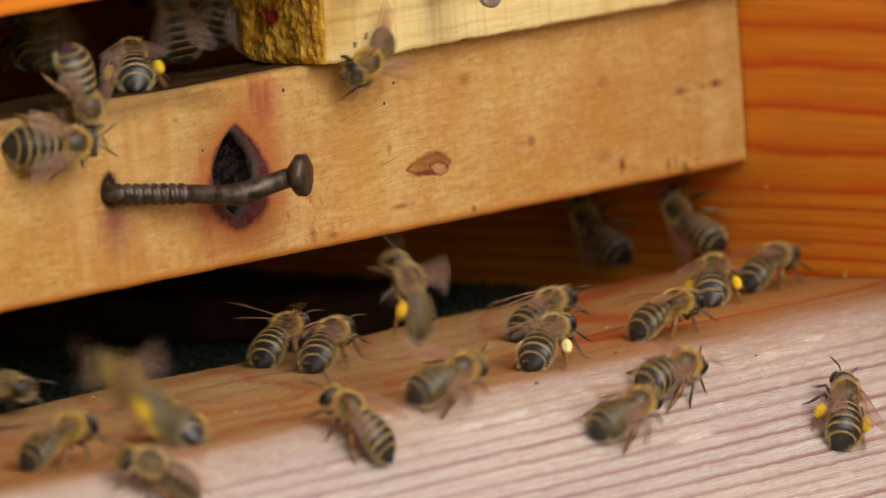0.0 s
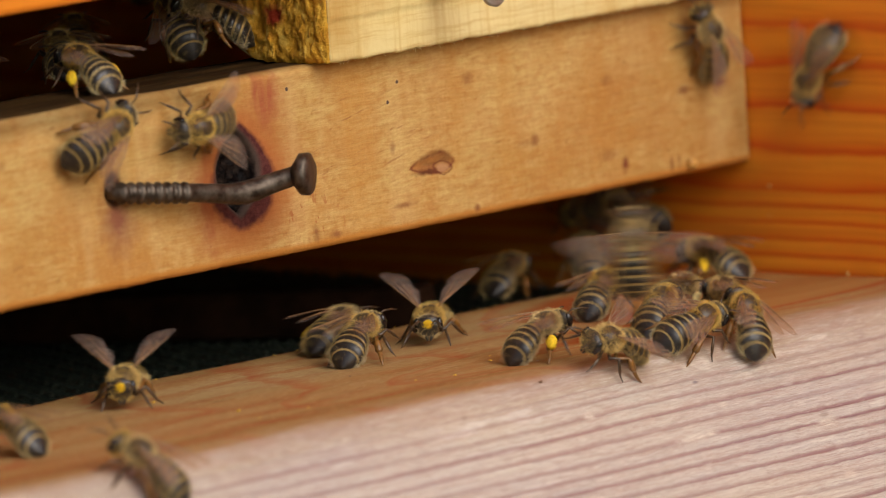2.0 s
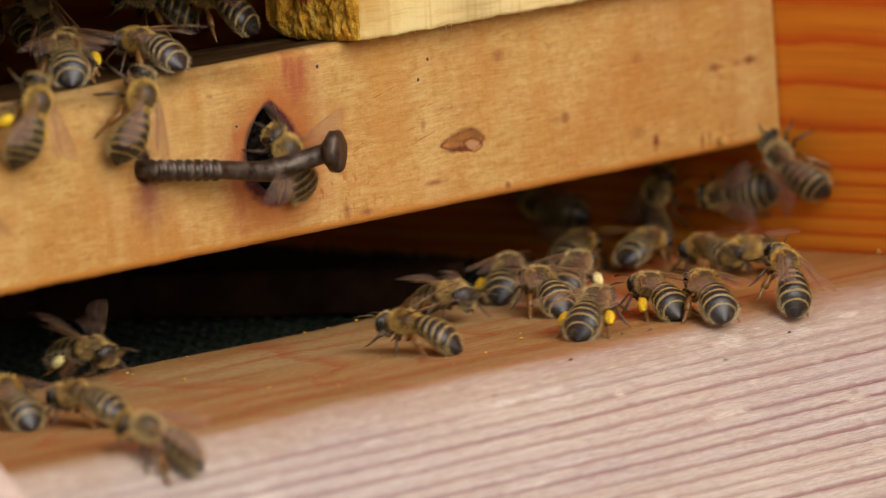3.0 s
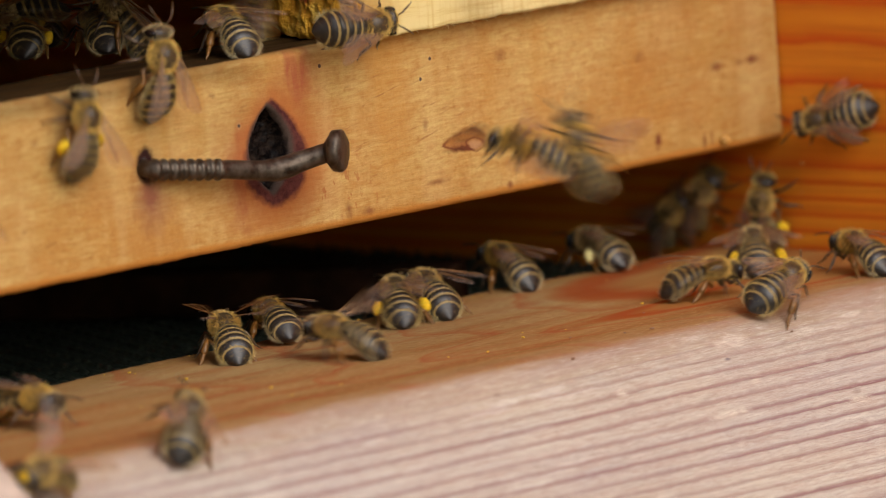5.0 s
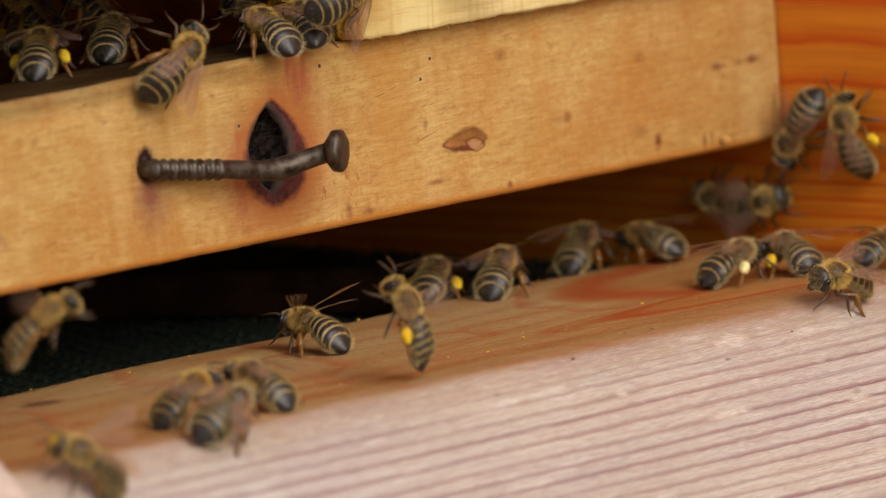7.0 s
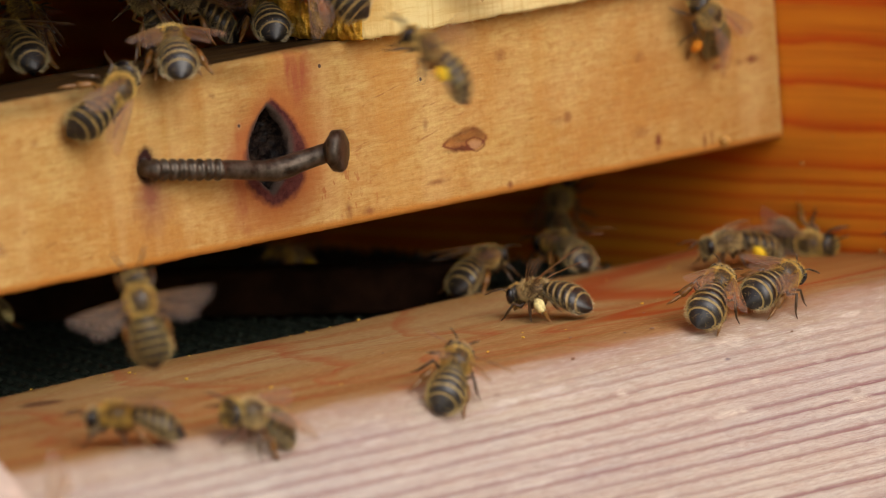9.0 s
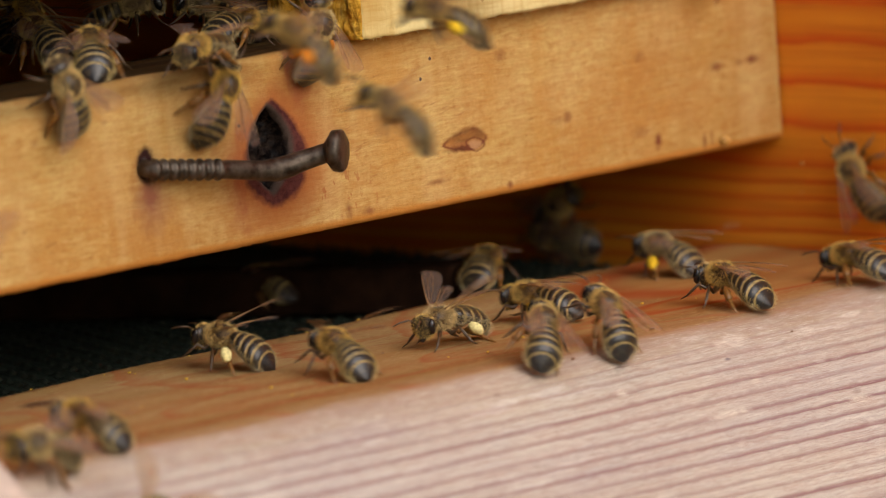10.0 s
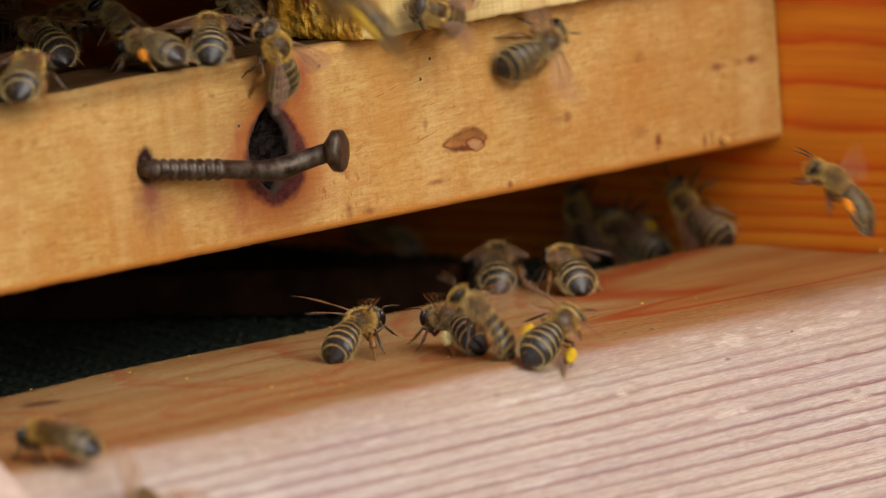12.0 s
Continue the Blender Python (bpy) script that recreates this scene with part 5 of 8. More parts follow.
# ---- how the bees move ----
def motions():
    b = SWARM[0]
    walk(b, [(0, at(-85.4, 8.6, -15.5, 0, -12, 15)), (0.5, at(-76.6, 5.1, -15.5, 0, -12, 6)), (0.67, at(-73.5, 5.3, -15.7, 4, -7, -32)), (0.83, at(-70.4, 5.5, -15.8, 4, -1, -70)), (1, at(-67.2, 5.7, -16.0, 0, 4, -108)), (1.5, at(-69.5, -0.7, -16.0, 0, -0, -165)), (2, at(-66.4, 0.1, -16.0, 0, 4, -141)), (2.5, at(-77.9, -9.0, -16.0, 0, 2, -162)), (2.67, at(-82.7, -11.3, -15.9, -2, -1, 167)), (2.83, at(-87.6, -13.5, -15.8, -2, -5, 136)), (3, at(-92.5, -15.8, -15.7, 0, -8, 105)), (3.2, at(-97.5, -12.2, -15.8, 0, -6, 108)), (4, at(-100.3, -2.9, -15.9, 0, -4, 57)), (4.8, at(-102.7, 2.3, -15.5, 0, -12, 42)), (5, at(-105.5, 6.3, -15.5, 0, -12, 57)), (5.5, at(-99.8, -0.7, -15.9, 0, -4, -27)), (5.8, at(-99.0, -3.5, -16.0, -0, 2, -9)), (5.87, at(-100.5, -5.8, -15.9, -1, 0, -40)), (5.93, at(-101.9, -8.1, -15.9, -1, -2, -71)), (6, at(-103.3, -10.4, -15.9, 0, -4, -102)), (6.2, at(-102.9, -12.9, -15.9, 0, -2, -102)), (6.3, at(-94.0, -5.5, -15.9, -0, -2, -65)), (6.4, at(-85.1, 1.9, -15.9, -0, -2, -28)), (6.5, at(-76.2, 9.3, -15.9, 0, -2, 9)), (7, at(-96.4, -0.5, -15.8, -0, -6, 84)), (8, at(-110.1, -26.7, -15.6, -0, -10, 24)), (9, at(-110.0, -37.1, -16.9, 33, -24, 32)), (9.5, at(-111.0, -32.5, -15.5, 0, -12, 66)), (10, at(-111.1, -19.7, -15.5, 0, -12, 75)), (10.5, at(-106.8, -8.1, -15.5, 0, -12, 81)), (11, at(-99.4, -7.5, -15.5, 0, -12, 36)), (11.5, at(-97.3, -9.6, -15.5, 0, -12, -6)), (12, at(-97.3, -9.9, -15.5, 0, -12, 12))])
    step(b)
    b = SWARM[1]
    walk(b, [(0, at(-86.6, -1.3, -15.5, 0, -12, 21)), (0.5, at(-68.4, -1.2, -15.8, 0, -6, 15)), (1, at(-50.0, 9.1, -15.6, 0, -10, 39)), (1.5, at(-37.8, 15.2, -15.6, 0, -10, 27)), (2, at(-28.5, 21.1, -15.9, 0, -4, 24)), (2.6, at(-40.0, 60.0, -18.0, 0, -0, 60)), (2.8, at(-46.0, 50.1, 16.2, 0, -0, 105)), (3, at(-52.0, 40.2, 50.5, 0, -0, 150)), (3.2, at(-58.0, 30.4, 84.7, 0, -0, -165)), (3.4, at(-64.0, 20.5, 119.0, 90, -60, 180)), (5, at(-64.0, 20.5, 119.0, 90, -60, 180)), (12, at(-64.0, 20.5, 119.0, 90, -60, 180))])
    step(b)
    b = SWARM[2]
    walk(b, [(0, at(-111.7, -30.7, 45.9, -67, -70, 113)), (0.1, at(-116.4, -36.0, 8.2, 0, -68, 115)), (0.2, at(-113.5, -35.3, -7.6, -0, -59, 121)), (0.3, at(-103.6, -28.7, -15.6, 0, -10, 72)), (0.5, at(-102.7, -27.1, -15.6, 0, -10, 72)), (1, at(-91.6, -14.8, -15.6, -0, -10, 45)), (1.5, at(-88.9, -7.4, -15.5, 0, -12, 75)), (2, at(-83.1, -3.0, -15.5, 0, -12, 21)), (2.5, at(-83.6, -5.8, -15.6, 0, -10, 21)), (2.67, at(-78.5, -3.6, -15.7, 2, -8, -21)), (2.83, at(-73.4, -1.4, -15.8, 2, -4, -63)), (3, at(-68.4, 0.9, -15.9, 0, -2, -105)), (3.07, at(-66.0, 1.4, -15.9, -0, -2, -64)), (3.13, at(-63.7, 2.0, -15.9, -0, -2, -23)), (3.2, at(-61.4, 2.5, -15.9, -0, -2, 18)), (4, at(-55.2, 4.0, -15.9, 0, -4, 30)), (4.27, at(-69.1, -7.6, -13.7, 12, -22, 54)), (4.53, at(-83.0, -19.2, -11.6, 15, -44, 79)), (4.8, at(-96.8, -30.9, -9.5, 0, -64, 118)), (5, at(-100.0, -9.2, -15.7, -0, -8, 102)), (5.5, at(-88.4, -2.3, -15.5, -0, -12, 27)), (6, at(-74.6, 3.2, -15.5, 0, -12, 30)), (6.5, at(-58.1, 6.3, -15.5, -0, -12, 27)), (7, at(-47.6, 10.9, -15.5, 0, -12, 30)), (8, at(-40.0, 70.0, -18.0, 0, -0, 60)), (8.27, at(-57.0, 53.5, 25.7, -34, -9, 31)), (8.53, at(-74.0, 37.0, 69.3, -62, -31, 10)), (8.8, at(-91.0, 20.5, 113.0, -90, -60, 0)), (12, at(-91.0, 20.5, 113.0, -90, -60, 0))])
    beat(b, 'folded', [(0.0, 0.3), (4.0, 5.0)])
    step(b)
    b = SWARM[3]
    walk(b, [(0, at(-100.4, -26.0, -4.2, -0, -68, 115)), (0.1, at(-92.3, -24.9, -8.0, -53, -77, 98)), (0.2, at(-90.5, -24.0, -13.5, -0, -58, 122)), (0.27, at(-87.3, -24.4, -14.3, 17, -40, 73)), (0.33, at(-84.1, -24.8, -15.1, 14, -20, 39)), (0.4, at(-81.0, -25.3, -15.9, 0, -4, 6)), (0.5, at(-81.8, -27.1, -15.7, 0, -8, -12)), (1, at(-77.0, -26.5, -15.5, 0, -12, -6)), (1.5, at(-72.2, -23.9, -15.5, 0, -12, -21)), (2, at(-73.1, -26.4, -15.5, 0, -12, 3)), (2.5, at(-74.5, -28.6, -15.5, 0, -12, 36)), (3, at(-70.8, -28.0, -15.5, 0, -12, 24)), (3.2, at(-62.0, -21.7, -15.6, -0, -10, 24)), (4.8, at(-21.5, -10.5, -15.5, 0, -12, 51)), (5, at(-20.3, -11.3, -15.5, 0, -12, 45)), (5.5, at(-20.5, -10.6, -15.5, 0, -12, 45)), (6, at(-21.9, -15.0, -15.6, 0, -10, 18)), (6.5, at(-19.6, -16.0, -15.5, -0, -12, 27)), (7, at(-19.2, -17.0, -15.9, 0, -4, 66)), (8, at(-14.4, -6.5, -15.9, 0, -2, 75)), (9, at(-17.9, -6.0, -15.9, 0, -2, 156)), (9.5, at(-25.5, -5.3, -15.6, 0, -10, 114)), (10, at(-26.4, -0.2, -15.7, 0, -8, 84)), (10.5, at(-21.4, 11.3, -15.7, -0, -8, 72)), (11, at(-17.9, 15.7, -15.6, 0, -10, 69)), (11.5, at(-11.7, 23.2, -15.5, 0, -12, 72)), (11.67, at(-7.8, 24.6, -15.3, -27, -20, 73)), (11.83, at(-3.9, 25.9, -15.1, -57, -26, 77)), (12, at(-0.0, 27.3, -14.9, -88, -30, 85))])
    beat(b, 'parted', [(0.0, 0.4)])
    step(b)
    b = SWARM[4]
    walk(b, [(0, at(-133.6, 13.6, -15.9, 0, -2, -84)), (0.1, at(-130.4, 10.1, -15.9, 0, -4, -90)), (0.17, at(-127.0, 10.5, -15.9, -0, -3, -61)), (0.23, at(-123.7, 11.0, -15.9, -0, -3, -32)), (0.3, at(-120.3, 11.4, -15.9, 0, -2, -3)), (0.5, at(-116.8, 4.1, -15.6, 0, -10, -12)), (1, at(-100.2, 4.3, -15.7, 0, -8, 6)), (1.5, at(-85.8, 11.1, -15.5, 0, -12, 33)), (2, at(-76.9, 7.5, -15.8, 0, -6, 15)), (2.5, at(-55.1, 13.3, -15.9, -0, -4, 36)), (3, at(-50.1, 6.9, -15.6, 0, -10, 33)), (3.2, at(-40.0, 17.3, -15.7, 0, -8, 36)), (4, at(-70.0, 70.0, -18.0, 0, -0, 60)), (4.27, at(-78.7, 53.5, 38.7, 1, 31, 74)), (4.53, at(-87.3, 37.0, 95.3, 16, 60, 98)), (4.8, at(-96.0, 20.5, 152.0, 90, 70, 180)), (12, at(-96.0, 20.5, 152.0, 90, 70, 180))])
    step(b)
    b = SWARM[5]
    walk(b, [(0, at(-122.3, -38.2, -17.8, -10, -37, 105)), (0.5, at(-122.8, -37.0, -16.8, -7, -39, 102)), (0.7, at(-123.3, -36.7, -16.6, -5, -40, 98)), (0.8, at(-128.1, -42.7, -12.0, -0, -61, 120)), (0.9, at(-125.5, -43.6, -0.9, 0, -51, 124)), (1, at(-131.1, -37.0, 3.9, 0, -39, 128)), (1.1, at(-139.1, -34.3, 12.5, -0, -38, 128)), (1.2, at(-149.3, -31.3, 11.1, 0, -35, 129)), (1.3, at(-160.8, -18.9, 13.6, 0, -35, 129)), (1.5, at(-175.5, -3.5, 14.9, 0, -35, 129)), (11.1, at(-179.6, 0.2, 11.7, 0, -35, 129)), (11.5, at(-181.6, 2.2, 11.9, 0, -35, 129)), (12, at(-181.6, 2.2, 11.9, 0, -35, 129))])
    beat(b, 'parted', [(0.7, 1.5), (11.1, 11.5)])
    step(b)
    b = SWARM[6]
    walk(b, [(0, at(-101.7, -35.8, -15.4, 40, -8, -3)), (0.3, at(-85.5, -33.2, -15.8, 0, -6, 3)), (0.5, at(-83.6, -35.8, -15.7, 40, -9, 4)), (0.8, at(-70.5, -34.7, -14.8, 38, -8, 16)), (1, at(-69.1, -34.8, -15.0, 38, -10, 19)), (1.5, at(-61.8, -35.0, -14.6, 41, -15, -1)), (2, at(-49.6, -26.3, -15.5, 0, -12, 24)), (2.17, at(-41.1, -16.8, -15.7, 3, -8, -20)), (2.33, at(-32.7, -7.3, -15.8, 3, -4, -64)), (2.5, at(-24.3, 2.2, -16.0, 0, -0, -108)), (2.67, at(-23.1, 4.2, -16.0, -1, 1, -66)), (2.83, at(-22.0, 6.2, -16.0, -1, 3, -24)), (3, at(-20.9, 8.1, -16.0, -0, 4, 18)), (3.2, at(-21.4, 8.0, -16.0, -0, 4, 18)), (4.8, at(-43.2, -11.1, -15.8, 0, -6, -30)), (5, at(-41.5, -21.1, -16.0, -0, -0, -18)), (5.5, at(-20.3, -2.2, -15.6, 0, -10, 9)), (5.67, at(-18.5, -1.1, -15.7, 2, -8, -30)), (5.83, at(-16.7, -0.1, -15.8, 2, -4, -69)), (6, at(-14.9, 1.0, -15.9, 0, -2, -108)), (6.17, at(-14.7, 0.5, -16.0, -0, -1, -69)), (6.33, at(-14.6, 0.0, -16.0, -0, -1, -30)), (6.5, at(-14.5, -0.5, -16.0, 0, -0, 9)), (7, at(-15.9, 12.1, -16.0, -0, 2, 81)), (8, at(-24.0, 16.3, -16.0, -0, 2, 69)), (9, at(-27.3, 18.2, -15.9, 0, -2, 72)), (9.5, at(-37.2, 16.7, -15.9, 0, -4, 21)), (10, at(-43.1, 18.1, -15.9, 0, -4, 30)), (10.5, at(-33.1, 34.2, -15.7, 0, -8, 39)), (11.2, at(-60.0, 60.0, -18.0, 0, -0, 60)), (11.47, at(-61.3, 46.8, 18.3, 1, 31, 74)), (11.73, at(-62.7, 33.7, 54.7, 16, 60, 98)), (12, at(-64.0, 20.5, 91.0, 90, 70, 180))])
    step(b)
    b = SWARM[7]
    walk(b, [(0, at(-75.2, -30.5, -15.5, -0, -12, 18)), (0.5, at(-65.4, -30.2, -15.9, 0, -4, 6)), (1, at(-52.3, -25.6, -15.8, 0, -6, 24)), (1.5, at(-37.2, -21.6, -15.9, 0, -4, 21)), (2, at(-36.3, -17.4, -16.0, -0, 4, 15)), (2.5, at(-44.6, -14.7, -15.6, 0, -10, 39)), (3, at(-45.0, -0.9, -15.7, -0, -8, 27)), (3.2, at(-47.4, -4.1, -15.9, 0, -4, 24)), (4.8, at(-24.0, 14.8, -15.9, -0, -2, 78)), (5, at(-24.3, 14.5, -15.9, 0, -4, 75)), (5.5, at(-33.1, -0.0, -15.8, 0, -6, -9)), (6, at(-28.2, -4.6, -15.6, 0, -10, -6)), (6.5, at(-38.4, -10.1, -15.7, 0, -8, 9)), (7, at(-29.1, -15.6, -15.8, 0, -6, 3)), (8, at(-45.8, -10.4, -16.0, 0, 2, 6)), (8.8, at(-59.2, -10.0, -15.9, -0, -4, 78)), (9, at(-62.9, -11.9, -16.0, -0, 2, 99)), (9.5, at(-76.1, -21.8, -15.9, -0, -2, 177)), (10, at(-85.7, -15.4, -16.0, 0, -0, 180)), (10.5, at(-89.1, -19.5, -16.0, 0, -0, -177)), (11, at(-91.4, -20.1, -15.9, -0, -2, 171)), (11.5, at(-87.6, -14.1, -15.5, 0, -12, 99)), (12, at(-89.2, -19.3, -15.7, 0, -8, 78))])
    spread(b, (0.0, 'folded'), (8.2, 'folded'), (8.6, 'vee'), (12.0, 'vee'))
    step(b)
    b = SWARM[8]
    walk(b, [(0, at(-55.7, -11.9, -15.5, 0, -12, -0)), (0.5, at(-35.3, -11.8, -15.7, 0, -8, 12)), (1, at(-17.9, 5.3, -15.6, 0, -10, 36)), (1.5, at(-18.9, 10.2, -15.9, -0, -4, 33)), (2, at(-12.8, 20.6, -15.6, -0, -10, 48)), (2.6, at(-15.0, 60.0, -17.0, 0, -0, 60)), (2.87, at(-26.3, 46.8, 28.3, 1, 31, 74)), (3.13, at(-37.7, 33.7, 73.7, 16, 60, 98)), (3.4, at(-49.0, 20.5, 119.0, 90, 70, 180)), (12, at(-49.0, 20.5, 119.0, 90, 70, 180))])
    step(b)
    b = SWARM[9]
    walk(b, [(0, at(-50.2, -29.2, -15.8, 0, -6, -3)), (0.2, at(-38.5, -21.8, -15.9, 0, -2, 9)), (0.5, at(-19.2, 1.6, -15.7, 0, -8, 75)), (1, at(-22.1, -9.0, -15.6, 0, -10, 27)), (1.5, at(-7.2, -2.4, -15.7, 0, -8, 9)), (2, at(-9.0, 1.1, -15.8, -0, -6, 84)), (2.5, at(-24.2, -10.4, -15.8, 0, -6, 78)), (3, at(-23.0, -6.2, -16.0, 0, 4, 75)), (3.2, at(-25.1, -10.0, -16.0, 0, 4, 75)), (4, at(-40.0, -20.3, -15.9, 0, -2, 9)), (4.8, at(-50.1, -35.6, -15.1, 39, -3, -15)), (5, at(-43.9, -35.0, -15.1, 39, -10, 12)), (5.5, at(-39.4, -32.2, -15.9, 0, -4, -0)), (6, at(-38.3, -35.0, -14.8, 40, -5, -4)), (6.5, at(-35.5, -36.1, -15.4, 38, 2, -21)), (6.67, at(-35.0, -36.2, -15.6, 14, 27, -71)), (6.83, at(-34.6, -36.3, -15.8, -24, 22, -131)), (7, at(-34.1, -36.5, -16.0, -40, -8, -177)), (8, at(-38.1, -35.7, -15.1, -41, -9, -172)), (8.33, at(-44.3, -35.3, -15.0, -26, -36, 142)), (8.67, at(-50.5, -34.9, -14.8, 12, -40, 79)), (9, at(-56.7, -34.5, -14.7, 34, -17, 29)), (9.5, at(-56.1, -30.8, -15.7, 0, -8, 93)), (10, at(-46.7, -30.2, -15.7, 0, -8, 90)), (10.5, at(-52.0, -15.0, -15.7, 0, -8, 90)), (11, at(-51.2, 6.3, -15.9, 0, -4, 66)), (11.5, at(-52.4, -5.0, -15.6, -0, -10, 45)), (12, at(-42.1, 3.7, -15.7, 0, -8, 60))])
    step(b)
    b = SWARM[10]
    walk(b, [(0, at(-78.2, -44.7, -23.0, 40, -10, 3)), (0.3, at(-63.8, -41.1, -20.2, 34, -22, 29)), (0.5, at(-62.9, -40.5, -19.6, 36, -22, 25)), (1, at(-54.4, -37.4, -16.9, 40, -12, 5)), (1.5, at(-55.3, -35.8, -15.7, 40, -7, 2)), (2, at(-55.6, -36.0, -15.7, 40, -8, 1)), (2.5, at(-58.1, -35.0, -15.2, 37, -17, 21)), (3, at(-54.0, -33.2, -15.5, 0, -12, 60)), (3.2, at(-49.8, -28.7, -15.5, 0, -12, 66)), (4, at(-42.7, -10.6, -15.9, -0, -4, 72)), (4.8, at(-41.7, 9.7, -15.5, 0, -12, 69)), (5, at(-43.0, 14.4, -15.5, 0, -12, 75)), (5.5, at(-38.4, 19.6, -15.8, 0, -6, 63)), (6.2, at(-40.0, 60.0, -18.0, 0, -0, 90)), (6.4, at(-45.5, 50.1, 7.5, 0, -0, 135)), (6.6, at(-51.0, 40.2, 33.0, 0, -0, 180)), (6.8, at(-56.5, 30.4, 58.5, 0, -0, -135)), (7, at(-62.0, 20.5, 84.0, 0, -90, -90)), (12, at(-62.0, 20.5, 84.0, 0, -90, -90))])
    step(b)
    b = SWARM[11]
    walk(b, [(0, at(-65.1, -40.9, -20.1, 40, -2, 6)), (0.3, at(-57.1, -36.8, -16.6, 39, -6, 14)), (0.5, at(-53.9, -36.9, -16.7, 40, -1, 7)), (1, at(-44.9, -38.2, -17.7, 38, -17, 18)), (1.17, at(-46.0, -38.3, -17.6, 13, -44, 76)), (1.33, at(-47.1, -38.4, -17.5, -30, -35, 149)), (1.5, at(-48.2, -38.5, -17.4, -39, -2, -163)), (1.67, at(-47.5, -37.9, -17.1, -33, -25, 160)), (1.83, at(-46.8, -37.3, -16.8, -9, -39, 111)), (2, at(-46.1, -36.7, -16.5, 20, -31, 58)), (2.3, at(-34.6, -32.5, -15.5, 0, -12, 30)), (2.5, at(-40.4, -34.6, -14.7, 37, -19, 20)), (3, at(-41.2, -34.3, -14.5, 20, -31, 58)), (3.2, at(-35.5, -32.1, -15.5, 0, -12, 54)), (4, at(-23.0, -30.3, -15.8, 0, -6, 54)), (4.8, at(-19.4, -32.5, -15.5, 0, -12, 48)), (5, at(-16.3, -26.8, -15.7, 0, -8, 75)), (5.5, at(-30.9, -34.3, -14.5, 7, -35, 79)), (5.67, at(-31.1, -34.8, -14.7, -16, -37, 122)), (5.83, at(-31.2, -35.3, -15.0, -34, -25, 159)), (6, at(-31.4, -35.8, -15.2, -40, -7, -170)), (6.5, at(-20.3, -35.5, -15.0, -40, -7, -170)), (6.62, at(-18.0, -33.3, -15.2, -31, -19, 146)), (6.75, at(-15.7, -31.1, -15.5, -14, -21, 99)), (6.88, at(-13.3, -28.9, -15.7, -2, -11, 54)), (7, at(-11.0, -26.7, -16.0, -0, 4, 12)), (8, at(-36.5, -34.7, -14.9, 39, -5, 12)), (9, at(-44.5, -34.7, -14.9, 39, -5, 12)), (9.17, at(-43.4, -36.8, -16.5, 26, -36, 58)), (9.33, at(-42.2, -38.9, -18.0, -18, -42, 128)), (9.5, at(-41.1, -41.1, -19.6, -41, -15, -179)), (9.67, at(-35.1, -38.1, -18.4, -25, -18, 148)), (9.83, at(-29.1, -35.1, -17.2, -10, -12, 116)), (10, at(-23.1, -32.1, -16.0, 0, -0, 87)), (10.5, at(-24.1, -15.5, -15.7, 0, -8, 90)), (11, at(-13.2, -2.1, -15.5, 0, -12, 42)), (11.5, at(-10.6, 9.8, -15.9, 0, -4, 57)), (12, at(-20.0, 60.0, -17.0, 0, -0, 90))])
    spread(b, (0.0, 'folded'), (9.0, 'folded'), (9.3, 'vee'), (9.8, 'vee'), (10.0, 'folded'), (12.0, 'folded'))
    step(b)
    b = SWARM[12]
    walk(b, [(0, at(-42.3, -50.2, -27.7, 29, -33, 41)), (0.5, at(-38.3, -44.1, -22.8, 25, -33, 50)), (1, at(-35.0, -37.2, -17.0, 12, -34, 72)), (1.17, at(-37.6, -36.7, -16.3, -14, -37, 119)), (1.33, at(-40.1, -36.2, -15.7, -34, -24, 161)), (1.5, at(-42.6, -35.6, -15.1, -39, -3, -165)), (1.67, at(-41.0, -33.2, -15.3, -29, -15, 153)), (1.83, at(-39.5, -30.7, -15.5, -12, -16, 108)), (2, at(-37.9, -28.2, -15.8, 0, -6, 66)), (2.5, at(-51.7, -35.3, -15.4, 18, -32, 61)), (3, at(-56.3, -25.9, -15.7, 0, -8, 69)), (3.2, at(-56.3, -25.1, -15.6, 0, -10, 69)), (4, at(-68.1, -12.5, -15.9, -0, -4, 63)), (4.8, at(-71.8, 2.4, -15.5, 0, -12, 66)), (5, at(-72.5, 6.7, -15.5, 0, -12, 51)), (5.5, at(-67.7, 14.5, -15.5, 0, -12, 36)), (6, at(-56.0, 17.0, -15.7, 0, -8, 33)), (6.5, at(-41.0, 22.2, -15.7, 0, -8, 39)), (7, at(-54.2, 17.4, -15.9, -0, -4, 33)), (8, at(-60.0, 60.0, -18.0, 0, -0, 60)), (8.27, at(-69.7, 46.8, 27.0, -34, -9, 31)), (8.53, at(-79.3, 33.7, 72.0, -62, -31, 10)), (8.8, at(-89.0, 20.5, 117.0, -90, -60, 0)), (12, at(-89.0, 20.5, 117.0, -90, -60, 0))])
    step(b)
    b = SWARM[13]
